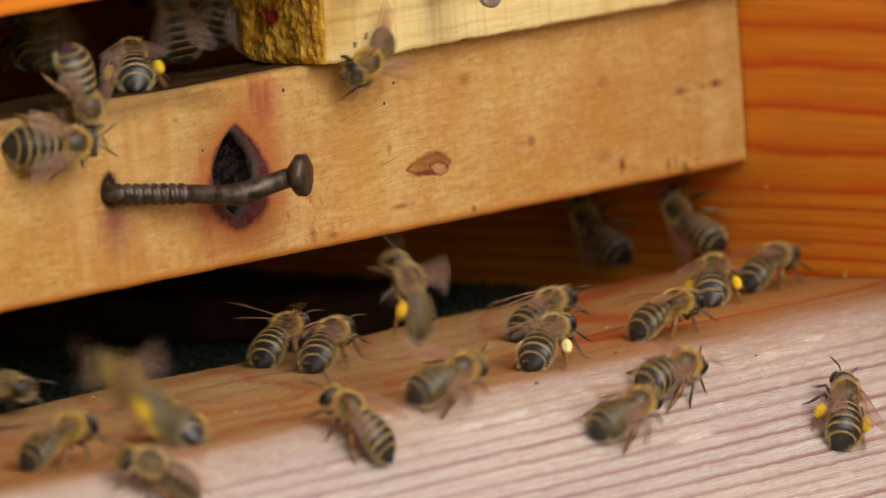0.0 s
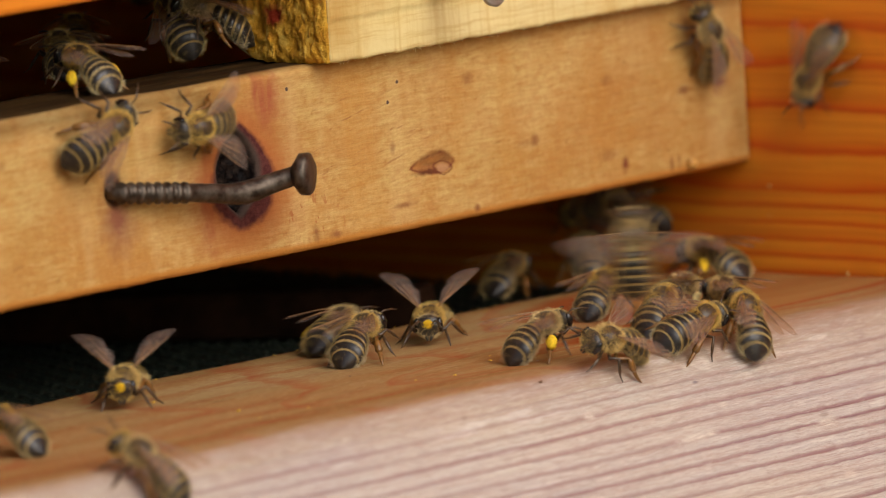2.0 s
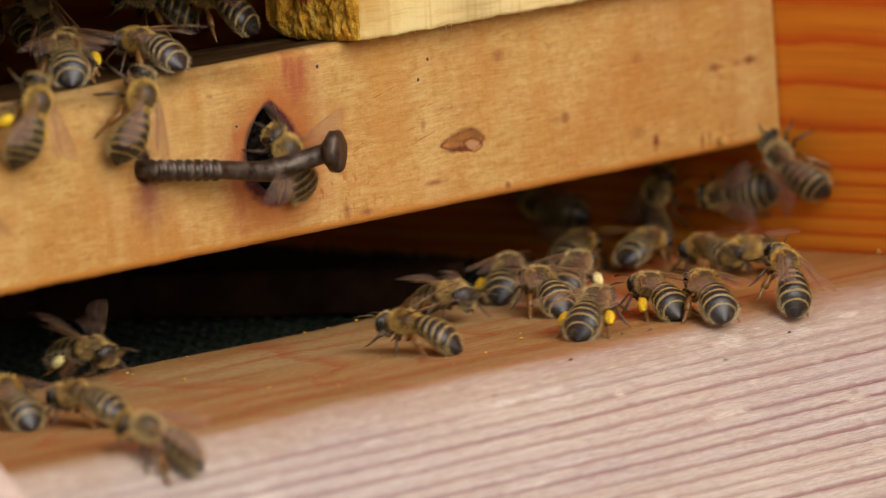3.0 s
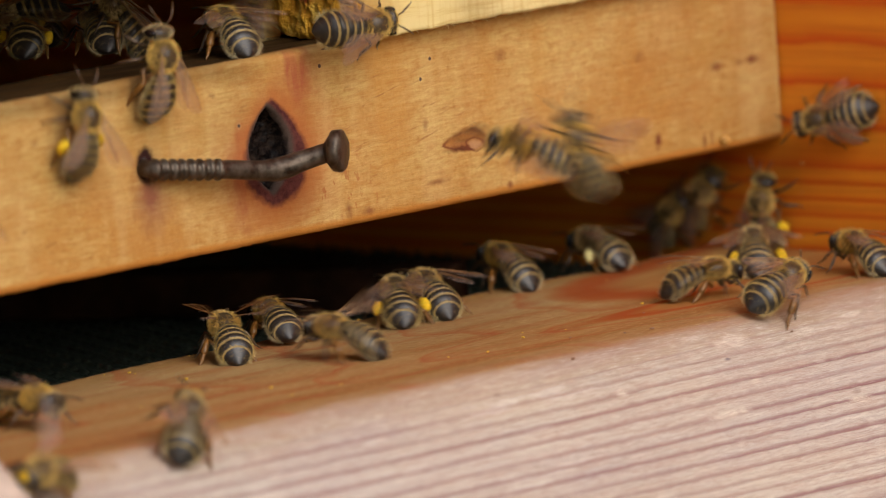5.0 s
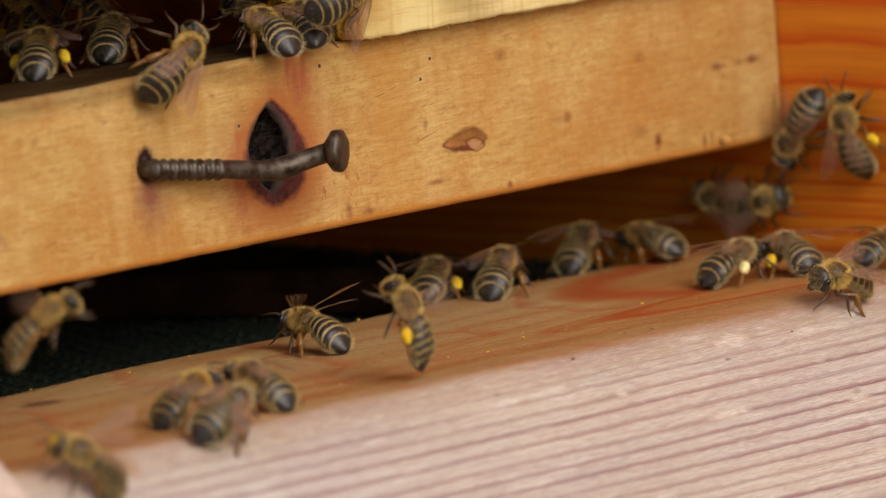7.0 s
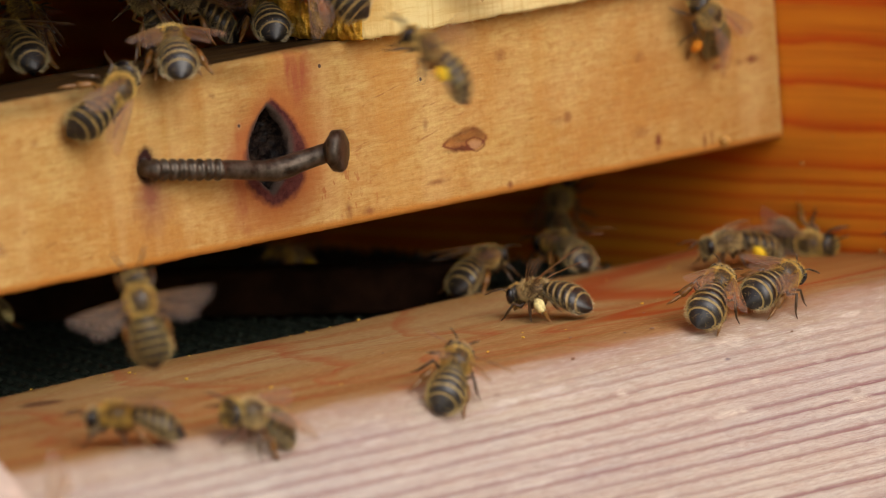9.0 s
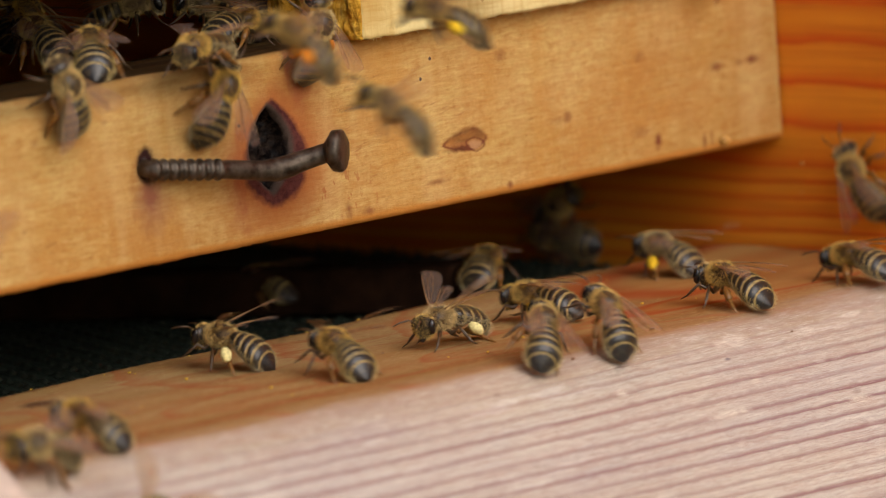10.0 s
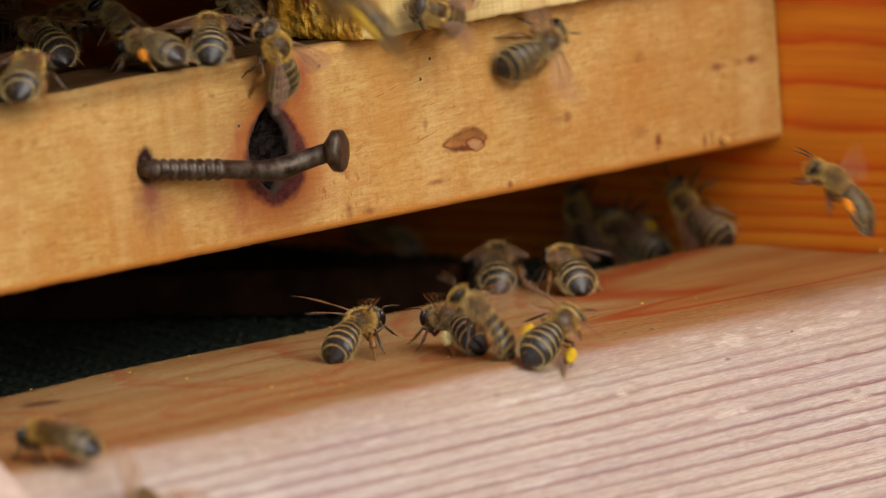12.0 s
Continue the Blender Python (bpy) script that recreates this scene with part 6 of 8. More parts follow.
    walk(b, [(0, at(-0.0, 9.2, -8.4, -87, -39, 85)), (0.5, at(-0.0, 11.4, -6.6, -88, -27, 86)), (1, at(-0.0, 25.2, -7.5, -89, -15, 86)), (1.17, at(-0.2, 24.3, -7.5, -96, -59, 91)), (1.33, at(-0.3, 23.3, -7.4, 115, -76, -120)), (1.5, at(-0.5, 22.3, -7.4, 98, -32, -104)), (1.67, at(-0.3, 21.8, -7.5, 110, -73, -115)), (1.83, at(-0.2, 21.2, -7.6, -96, -65, 92)), (2, at(-0.0, 20.7, -7.8, -88, -24, 86)), (2.17, at(-0.2, 21.5, -7.5, -96, -67, 92)), (2.33, at(-0.3, 22.3, -7.3, 105, -69, -111)), (2.5, at(-0.5, 23.1, -7.1, 96, -26, -103)), (3, at(-0.5, 20.6, -8.8, 110, -58, -113)), (3.2, at(-0.5, 21.5, -9.8, 106, -52, -110)), (4.8, at(-0.5, 32.9, -9.4, 103, -47, -108)), (5, at(-0.5, 12.6, -8.3, 101, -41, -106)), (5.5, at(-0.0, 4.4, -7.7, 90, -24, -90)), (5.67, at(-0.0, 5.1, -8.3, 85, -74, -86)), (5.83, at(-0.0, 5.9, -8.8, -87, -56, 85)), (6, at(-0.0, 6.7, -9.4, -90, -6, 86)), (6.5, at(-0.0, 3.5, -8.2, -87, -39, 85)), (7, at(-0.0, 9.2, -9.3, -89, -9, 86)), (7.33, at(-0.0, 13.6, -9.4, -88, -59, 86)), (7.67, at(-0.1, 18.1, -9.4, 89, -71, -91)), (8, at(-0.1, 22.5, -9.5, 91, -21, -92)), (9, at(-0.5, 39.7, -10.5, 110, -58, -113)), (9.5, at(-0.5, 40.6, -11.4, 86, 18, -103)), (9.83, at(-0.5, 40.5, -11.3, 93, -14, -102)), (10.17, at(-0.5, 40.3, -11.2, 102, -45, -107)), (10.5, at(-0.5, 40.2, -11.1, 134, -73, -136)), (12, at(-0.0, 35.9, -13.4, -82, -63, 81))])
    step(b)
    b = SWARM[14]
    walk(b, [(0, at(-0.0, 26.8, -10.3, -86, -45, 84)), (0.5, at(-0.0, 25.8, -8.2, -89, -18, 86)), (1, at(-0.0, 18.0, -8.2, -90, 3, 86)), (1.5, at(-0.0, 27.0, -8.2, -89, -9, 86)), (2, at(-0.0, 28.3, -8.0, -91, 12, 86)), (3, at(-0.0, 42.7, -11.5, -89, -15, 86)), (3.2, at(-0.0, 43.6, -12.5, -89, -15, 86)), (3.73, at(-0.2, 33.7, -11.9, -96, -58, 91)), (4.27, at(-0.3, 23.7, -11.2, 120, -77, -125)), (4.8, at(-0.5, 13.8, -10.6, 99, -35, -105)), (5.5, at(-0.5, 37.9, -14.1, 99, -35, -105)), (6, at(-0.1, 26.7, -12.5, 94, -42, -95)), (6.17, at(-0.1, 23.9, -11.0, 103, -84, -105)), (6.33, at(-0.1, 21.2, -9.4, -90, -54, 87)), (6.5, at(-0.0, 18.4, -7.9, -89, -12, 86)), (6.67, at(-0.1, 12.9, -8.3, -91, -64, 87)), (6.83, at(-0.2, 7.5, -8.7, 93, -64, -97)), (7, at(-0.2, 2.0, -9.2, 91, -12, -96)), (9, at(-0.0, -5.0, -14.5, 90, 6, -88)), (9.5, at(-0.5, 35.7, -16.5, 106, -52, -110)), (9.67, at(-0.3, 37.6, -16.3, -158, -82, 155)), (9.83, at(-0.2, 39.5, -16.2, -95, -48, 91)), (10, at(-0.0, 41.3, -16.1, -89, -9, 86)), (10.5, at(-0.0, 40.3, -16.7, -91, 12, 86)), (12, at(-0.0, 28.7, -15.0, -88, -27, 86))])
    step(b)
    b = SWARM[15]
    walk(b, [(0, at(-23.4, -13.3, -15.5, 0, -12, 36)), (0.5, at(-11.4, -8.1, -15.6, 0, -10, 15)), (1, at(-5.3, 2.0, -15.5, 0, -12, 90)), (1.5, at(-7.0, 9.9, -15.8, 0, -6, 93)), (2, at(-8.3, 0.9, -15.8, 0, -6, 81)), (2.5, at(-12.9, 0.2, -16.0, -0, 2, 15)), (2.67, at(-15.8, -4.1, -15.9, 2, 0, 71)), (2.83, at(-18.8, -8.4, -15.9, 2, -2, 127)), (3, at(-21.7, -12.6, -15.9, 0, -4, -177)), (3.2, at(-21.3, -15.7, -15.9, 0, -4, -171)), (3.73, at(-14.2, -9.1, -14.1, -35, 2, 151)), (4.27, at(-7.1, -2.4, -12.4, -68, -14, 117)), (4.8, at(-0.0, 4.2, -10.7, -90, -45, 90)), (5, at(-0.5, 1.4, -9.6, 128, -71, -129)), (5.5, at(-0.5, -7.7, -9.2, 123, -68, -125)), (6, at(-0.1, -7.5, -6.5, -102, -81, 103)), (6.5, at(-0.0, -13.3, -3.7, 90, -75, -90)), (7, at(-0.0, -14.9, 1.2, -81, -78, 80)), (8, at(-0.0, -23.2, 11.0, -81, -66, 80)), (8.6, at(-0.0, -32.3, 22.1, -81, -66, 80)), (11.6, at(-0.0, -32.3, 22.1, -81, -66, 80)), (12, at(-0.0, -34.3, 22.2, -81, -66, 80))])
    step(b)
    b = SWARM[16]
    walk(b, [(0, at(-9.9, -11.9, -15.8, 0, -6, 9)), (0.5, at(-5.2, -18.8, -16.0, -0, -0, -0)), (0.6, at(-3.6, -17.8, -13.6, 15, -31, -17)), (0.7, at(-2.1, -16.9, -11.2, 51, -52, -54)), (0.8, at(-0.5, -16.0, -8.9, 103, -47, -108)), (1, at(-0.1, -14.7, -9.1, 180, -88, -180)), (1.3, at(-0.0, -11.3, 1.7, -84, -57, 83)), (1.5, at(-0.0, -6.1, 3.7, -87, -54, 87)), (1.67, at(-3.6, -4.1, 8.5, -87, -59, 117)), (1.83, at(-7.2, -2.2, 13.3, -92, -63, 153)), (2, at(-10.8, -0.2, 18.1, -103, -65, -166)), (2.5, at(-18.4, -0.5, 25.1, -108, -55, -159)), (3, at(-21.2, -0.5, 31.4, -110, -58, -157)), (11.6, at(-21.7, -0.5, 31.4, -110, -58, -157)), (12, at(-21.6, -0.5, 32.1, -110, -58, -157))])
    step(b)
    b = SWARM[17]
    walk(b, [(0, at(-0.0, -44.2, -7.1, -89, -15, 86)), (0.3, at(-0.0, -34.7, -9.5, -90, -6, 86)), (0.37, at(-3.0, -28.1, -11.6, -61, -20, 59)), (0.43, at(-6.0, -21.6, -13.8, -27, -19, 28)), (0.5, at(-8.9, -15.1, -15.9, 0, -2, 3)), (1, at(-18.9, -6.7, -15.6, 0, -10, 12)), (1.5, at(-18.9, 9.7, -16.0, -0, -0, -0)), (2, at(-39.9, -6.9, -15.6, -0, -10, 24)), (2.5, at(-34.9, 5.6, -16.0, 0, -0, 21)), (3, at(-25.0, 17.2, -16.0, 0, 4, 24)), (3.2, at(-27.5, 15.1, -16.0, 0, 2, 24)), (4.8, at(-76.1, 14.1, -15.5, 0, -12, 51)), (5, at(-90.9, 12.0, -15.9, 0, -2, 63)), (5.5, at(-58.5, 13.5, -15.6, 0, -10, 36)), (6.2, at(-70.0, 70.0, -18.0, 0, -0, 60)), (6.47, at(-76.7, 53.5, 13.3, -34, -9, 31)), (6.73, at(-83.3, 37.0, 44.7, -62, -31, 10)), (7, at(-90.0, 20.5, 76.0, -90, -60, 0)), (12, at(-90.0, 20.5, 76.0, -90, -60, 0))])
    step(b)
    b = SWARM[18]
    walk(b, [(0, at(-20.9, -78.0, 7.0, 0, -35, 129)), (0.9, at(-19.9, -78.8, 7.8, 0, -35, 129)), (1.3, at(-25.6, -73.6, 4.7, 0, -30, 130)), (1.5, at(-37.1, -48.1, -0.5, 0, -40, 127)), (1.6, at(-39.7, -38.6, -2.8, 0, -32, 129)), (1.7, at(-43.8, -34.6, -4.3, -0, -36, 128)), (1.8, at(-59.7, -32.0, -15.9, -0, -4, 72)), (1.87, at(-63.9, -33.4, -15.8, -11, -15, 107)), (1.93, at(-68.2, -34.8, -15.8, -27, -17, 144)), (2, at(-72.4, -36.3, -15.8, -40, -10, -179)), (2.17, at(-69.7, -32.9, -15.8, -29, -20, 140)), (2.33, at(-66.9, -29.6, -15.7, -12, -20, 97)), (2.5, at(-64.1, -26.3, -15.6, -0, -10, 57)), (3, at(-58.5, -7.7, -15.5, 0, -12, 66)), (3.2, at(-57.1, -5.6, -15.5, 0, -12, 66)), (4, at(-66.0, -2.1, -15.6, 0, -10, 63)), (4.8, at(-66.5, 5.3, -15.5, 0, -12, 66)), (5, at(-66.2, 6.7, -15.5, 0, -12, 66)), (5.5, at(-56.2, 9.6, -15.5, 0, -12, 36)), (6, at(-45.5, 16.5, -15.5, 0, -12, 36)), (6.5, at(-28.6, 15.6, -15.7, -0, -8, -9)), (7, at(-25.0, 16.7, -15.5, -0, -12, 27)), (8, at(-31.6, 14.3, -15.9, 0, -2, 72)), (9, at(-45.2, 16.9, -15.7, 0, -8, 12)), (9.5, at(-48.6, 25.7, -16.0, 0, 2, 57)), (10.2, at(-60.0, 50.0, -18.0, 0, -0, 90)), (10.47, at(-62.0, 40.2, 12.3, 37, -2, 127)), (10.73, at(-64.0, 30.3, 42.7, 68, -26, 158)), (11, at(-66.0, 20.5, 73.0, 90, -60, 180)), (12, at(-66.0, 20.5, 73.0, 90, -60, 180))])
    beat(b, 'parted', [(0.9, 1.8)])
    step(b)
    b = SWARM[19]
    walk(b, [(0, at(-0.0, -65.8, 35.1, -95, 51, 84)), (1.2, at(-0.0, -67.3, 35.9, -95, 51, 84)), (1.6, at(-0.0, -46.7, 32.1, -94, 48, 84)), (2, at(-0.1, -15.4, 13.1, -86, 63, 94)), (2.5, at(-0.1, -5.7, -0.2, -88, 42, 93)), (3, at(-0.1, 7.4, -8.2, -90, 6, 94)), (3.2, at(-0.0, 2.3, -7.3, -91, 12, 86)), (4, at(-0.0, -10.8, -0.2, -91, 9, 86)), (4.8, at(-0.1, -14.4, 3.4, -90, -3, 92)), (5, at(-0.5, -11.0, 3.1, -87, 12, 102)), (5.5, at(-0.5, -7.5, 1.0, -83, 29, 104)), (6, at(-0.5, -7.5, 1.9, -86, 18, 103)), (6.5, at(-0.5, -7.6, 4.1, -89, 6, 102)), (7, at(-0.0, -5.0, 1.0, -93, 57, 86)), (8, at(-0.1, -12.5, -2.1, 84, 72, -96)), (8.33, at(0.1, -16.4, -6.7, 25, 54, -152)), (8.67, at(0.3, -20.2, -11.3, 9, 27, -164)), (9, at(0.5, -24.1, -15.9, 0, -2, -168)), (9.12, at(-1.1, -23.1, -15.8, -1, -1, -123)), (9.25, at(-2.7, -22.1, -15.7, -2, -0, -78)), (9.38, at(-4.2, -21.0, -15.6, -1, 1, -33)), (9.5, at(-5.8, -20.0, -15.5, 0, -12, 12)), (10, at(-0.0, -16.2, -5.4, -87, -57, 86)), (10.5, at(-0.1, -8.7, 10.0, -93, -57, 94)), (11, at(-0.0, -8.4, 20.7, -86, -48, 84)), (11.5, at(-0.0, -8.2, 30.2, -84, -57, 83)), (12, at(-0.0, -8.3, 30.9, -84, -57, 83))])
    step(b)
    b = SWARM[20]
    walk(b, [(0, at(-0.0, -63.8, -9.4, -89, -15, 86)), (1.8, at(-0.0, -63.9, -9.3, -89, -15, 86)), (2.2, at(-0.0, -43.3, -8.1, -89, -12, 86)), (2.27, at(-9.4, -41.0, -7.5, -60, -20, 105)), (2.33, at(-18.8, -38.7, -6.9, -32, -35, 119)), (2.4, at(-28.2, -36.3, -6.3, 0, -55, 123)), (2.5, at(-14.0, -50.0, -5.6, -28, -50, 110)), (2.63, at(-10.0, -50.0, -4.9, -56, -50, 96)), (2.8, at(-0.0, -12.0, -4.2, -85, -54, 83)), (3, at(-0.1, -3.8, -3.3, -92, -42, 93)), (3.07, at(-0.2, -2.5, -4.7, -127, -82, 125)), (3.13, at(-0.3, -1.3, -6.1, 98, -54, -103)), (3.2, at(-0.4, -0.0, -7.5, 92, -12, -100)), (3.47, at(-0.3, -6.2, -6.5, 99, -66, -105)), (3.73, at(-0.2, -12.5, -5.5, -95, -60, 90)), (4, at(-0.0, -18.7, -4.5, -90, -6, 86)), (4.6, at(-0.0, -39.0, -3.8, -90, -6, 86)), (11.6, at(-0.0, -39.0, -3.8, -90, -6, 86)), (12, at(-0.0, -58.9, -3.0, -90, -6, 86))])
    beat(b, 'folded', [(2.2, 2.8)])
    step(b)
    b = SWARM[21]
    walk(b, [(0, at(-159.7, -39.3, -18.5, -36, -27, 155)), (0.5, at(-158.9, -38.6, -17.9, -36, -27, 155)), (1, at(-160.1, -39.0, -18.1, -37, -27, 159)), (1.5, at(-159.6, -38.2, -17.6, -31, -34, 143)), (2, at(-160.3, -38.3, -17.9, -12, -34, 108)), (2.5, at(-161.0, -37.8, -17.4, -12, -34, 108)), (3, at(-162.9, -37.0, -16.9, -31, -27, 143)), (3.2, at(-162.9, -36.6, -16.4, -32, -27, 147)), (4, at(-158.4, -35.7, -15.7, 22, -30, 55)), (4.8, at(-156.7, -36.5, -16.3, 31, -22, 37)), (5, at(-157.1, -36.1, -16.1, 30, -24, 40)), (5.5, at(-158.3, -35.5, -15.5, 32, -20, 34)), (6, at(-154.9, -35.9, -15.9, 39, -8, 9)), (6.5, at(-150.8, -37.0, -16.6, 40, -5, -4)), (7, at(-149.2, -35.6, -15.6, 38, -13, 16)), (7.33, at(-149.9, -35.7, -15.6, 19, -39, 64)), (7.67, at(-150.6, -35.8, -15.6, -21, -40, 128)), (8, at(-151.4, -36.0, -15.6, -40, -14, 176)), (9, at(-147.2, -38.0, -17.1, -41, -19, 176)), (9.5, at(-163.1, -36.6, -16.4, -39, -11, 170)), (10, at(-182.0, -35.8, -15.4, -40, -10, -179)), (10.5, at(-178.3, -40.3, -19.0, -40, -26, 167)), (11, at(-194.4, -35.6, -15.6, 5, -36, 83)), (12, at(-202.7, -34.8, -15.0, 0, -36, 90))])
    step(b)
    b = SWARM[22]
    walk(b, [(0, at(-160.6, -26.1, -15.6, 0, -10, -3)), (0.5, at(-156.8, -27.1, -15.5, 0, -12, 15)), (1, at(-157.0, -26.2, -15.5, 0, -12, 60)), (1.5, at(-157.5, -19.9, -15.6, 0, -10, 81)), (2, at(-158.0, -12.3, -15.6, -0, -10, 87)), (2.5, at(-159.2, -9.9, -15.5, 0, -12, 72)), (3, at(-156.0, -5.5, -15.5, 0, -12, 69)), (3.2, at(-155.1, -4.3, -15.5, 0, -12, 69)), (4, at(-157.3, -1.3, -15.5, 0, -12, 69)), (4.27, at(-157.1, -2.8, -15.7, 6, -8, 12)), (4.53, at(-157.0, -4.4, -15.8, 5, -2, -43)), (4.8, at(-156.9, -5.9, -16.0, -0, 2, -99)), (5, at(-156.5, -9.1, -16.0, 0, -0, -93)), (5.17, at(-156.0, -13.2, -16.0, 0, -1, -64)), (5.33, at(-155.4, -17.3, -16.0, 0, -1, -35)), (5.5, at(-154.9, -21.5, -15.9, 0, -2, -6)), (6, at(-160.6, -28.4, -15.7, 0, -8, -12)), (6.5, at(-152.7, -26.3, -15.7, 0, -8, 9)), (7, at(-145.9, -27.6, -15.5, 0, -12, 6)), (7.25, at(-149.5, -29.5, -15.3, -9, -8, 52)), (7.5, at(-153.1, -31.4, -15.1, -12, -0, 96)), (7.75, at(-156.6, -33.3, -14.9, -9, 8, 140)), (8, at(-160.2, -35.2, -14.7, -40, -5, -168)), (9, at(-162.6, -33.3, -15.9, 0, -4, 129)), (9.5, at(-164.1, -25.0, -16.0, 0, 4, 96)), (10, at(-166.6, -29.8, -15.6, 0, -10, 93)), (10.5, at(-170.9, -32.3, -15.8, 0, -6, 111)), (11, at(-177.0, -34.6, -14.8, -38, -8, 164)), (11.5, at(-176.2, -35.0, -14.6, -40, -4, -169)), (11.67, at(-175.9, -34.5, -15.1, -26, -10, 158)), (11.83, at(-175.6, -34.0, -15.5, -11, -8, 125)), (12, at(-175.3, -33.5, -16.0, -0, 2, 93))])
    step(b)
    b = SWARM[23]
    walk(b, [(0, at(-111.8, 63.2, -18.7, -0, 2, 9)), (0.8, at(-127.3, 20.1, -15.9, 0, -4, 81)), (1, at(-129.3, 8.2, -15.9, 0, -4, 105)), (1.2, at(-124.5, 9.9, -16.0, 0, -0, 84)), (1.3, at(-123.0, 10.3, -16.0, -1, 1, 131)), (1.4, at(-121.5, 10.8, -16.0, -1, 3, 178)), (1.5, at(-120.0, 11.3, -16.0, -0, 4, -135)), (2, at(-122.5, 1.9, -16.0, 0, 4, -141)), (2.17, at(-129.0, -3.6, -16.0, -2, 2, 176)), (2.33, at(-135.5, -9.0, -15.9, -2, -0, 133)), (2.5, at(-142.1, -14.5, -15.9, 0, -2, 90)), (3, at(-152.0, -14.9, -15.9, 0, -2, 93)), (3.2, at(-152.4, -13.8, -15.9, 0, -2, 93)), (4, at(-164.7, -20.0, -15.8, 0, -6, 72)), (4.27, at(-170.8, -25.8, -16.2, -16, -11, 118)), (4.53, at(-176.9, -31.7, -16.6, -31, -2, 164)), (4.8, at(-183.1, -37.5, -17.0, -35, 14, -153)), (5, at(-185.2, -39.1, -18.0, -39, -3, -165)), (5.5, at(-179.7, -38.7, -18.1, -39, 6, -166)), (6, at(-181.9, -40.4, -19.0, -41, -13, -177)), (6.5, at(-180.4, -39.9, -19.0, -40, -7, -178)), (7, at(-177.4, -38.3, -17.3, -38, -32, 159)), (8, at(-182.3, -42.4, -20.8, -41, -13, -177)), (9, at(-188.7, -45.0, -23.5, -39, 10, -168)), (10, at(-175.2, -46.9, -24.6, -36, 7, -155)), (10.5, at(-180.8, -49.8, -27.1, -40, -4, -169)), (11.3, at(-180.8, -49.8, -27.1, -40, -4, -169)), (12, at(-176.3, -45.8, -24.2, -36, 22, -155))])
    step(b)
    b = SWARM[24]
    walk(b, [(0, at(-107.0, 79.8, -18.7, -0, 2, 9)), (1.9, at(-107.1, 79.9, -18.7, -0, 2, 9)), (2.3, at(-118.3, 49.1, -18.7, -0, 4, 18)), (2.5, at(-133.7, 13.6, -15.8, 0, -6, 69)), (2.67, at(-129.8, 14.3, -15.8, 3, -4, 15)), (2.83, at(-125.9, 15.1, -15.9, 3, -0, -39)), (3, at(-122.0, 15.9, -16.0, 0, 2, -93)), (3.07, at(-120.7, 13.8, -16.0, 0, 2, -59)), (3.13, at(-119.5, 11.8, -16.0, 0, 2, -25)), (3.2, at(-118.2, 9.7, -16.0, -0, 2, 9)), (4, at(-84.1, 29.8, -18.6, 0, -2, 12)), (4.6, at(-90.0, 70.0, -18.0, 0, -0, 60)), (4.9, at(-93.3, 53.5, 33.0, 1, 31, 74)), (5.2, at(-96.7, 37.0, 84.0, 16, 60, 98)), (5.5, at(-100.0, 20.5, 135.0, 90, 70, 180)), (7.6, at(-100.0, 20.5, 135.0, 90, 70, 180)), (7.73, at(-96.7, 37.0, 84.0, 51, 44, 170)), (7.87, at(-93.3, 53.5, 33.0, 27, 19, -179)), (8, at(-90.0, 70.0, -18.0, 0, -0, -160)), (8.6, at(-90.0, 70.0, -18.0, 0, -0, -160)), (9.5, at(-90.0, 70.0, -18.0, 0, -0, -160)), (9.6, at(-98.0, 36.0, -17.0, 1, 2, 123)), (9.7, at(-106.8, 3.9, -16.0, -0, 4, 84)), (10, at(-112.1, -0.5, -15.5, -0, -12, 102)), (10.5, at(-99.4, 12.6, -15.5, -0, -12, 87)), (10.6, at(-90.8, 19.1, -16.6, -2, -9, 123)), (10.7, at(-82.3, 25.7, -17.6, -2, -5, 159)), (10.8, at(-73.8, 32.3, -18.6, 0, -2, -165)), (11, at(-82.8, 28.3, 38.6, 26, 18, 177)), (11.2, at(-91.9, 24.4, 95.8, 50, 44, 168)), (11.4, at(-101.0, 20.5, 153.0, 90, 70, 180)), (11.6, at(-101.0, 20.5, 142.7, 90, 17, 180)), (11.8, at(-101.0, 20.5, 132.3, 90, -37, 180)), (12, at(-101.0, 20.5, 122.0, 0, -90, -90))])
    step(b)
    b = SWARM[25]
    walk(b, [(0, at(-202.9, -79.7, -0.5, 0, -36, 128)), (0.1, at(-196.1, -70.4, 7.7, 0, -50, 125)), (0.2, at(-182.1, -68.7, 17.2, -0, -35, 129)), (0.3, at(-166.4, -70.1, 19.7, -0, -27, 130)), (0.4, at(-168.4, -67.5, 22.2, 0, -30, 130)), (0.5, at(-184.5, -65.1, 23.5, 0, -32, 129)), (0.6, at(-193.7, -55.3, 24.4, 0, -32, 129)), (0.8, at(-207.9, -40.4, 26.0, -0, -28, 130)), (11.6, at(-212.1, -36.7, 22.8, -0, -28, 130)), (12, at(-216.7, -31.8, 23.2, -0, -28, 130))])
    beat(b)
    b = SWARM[26]
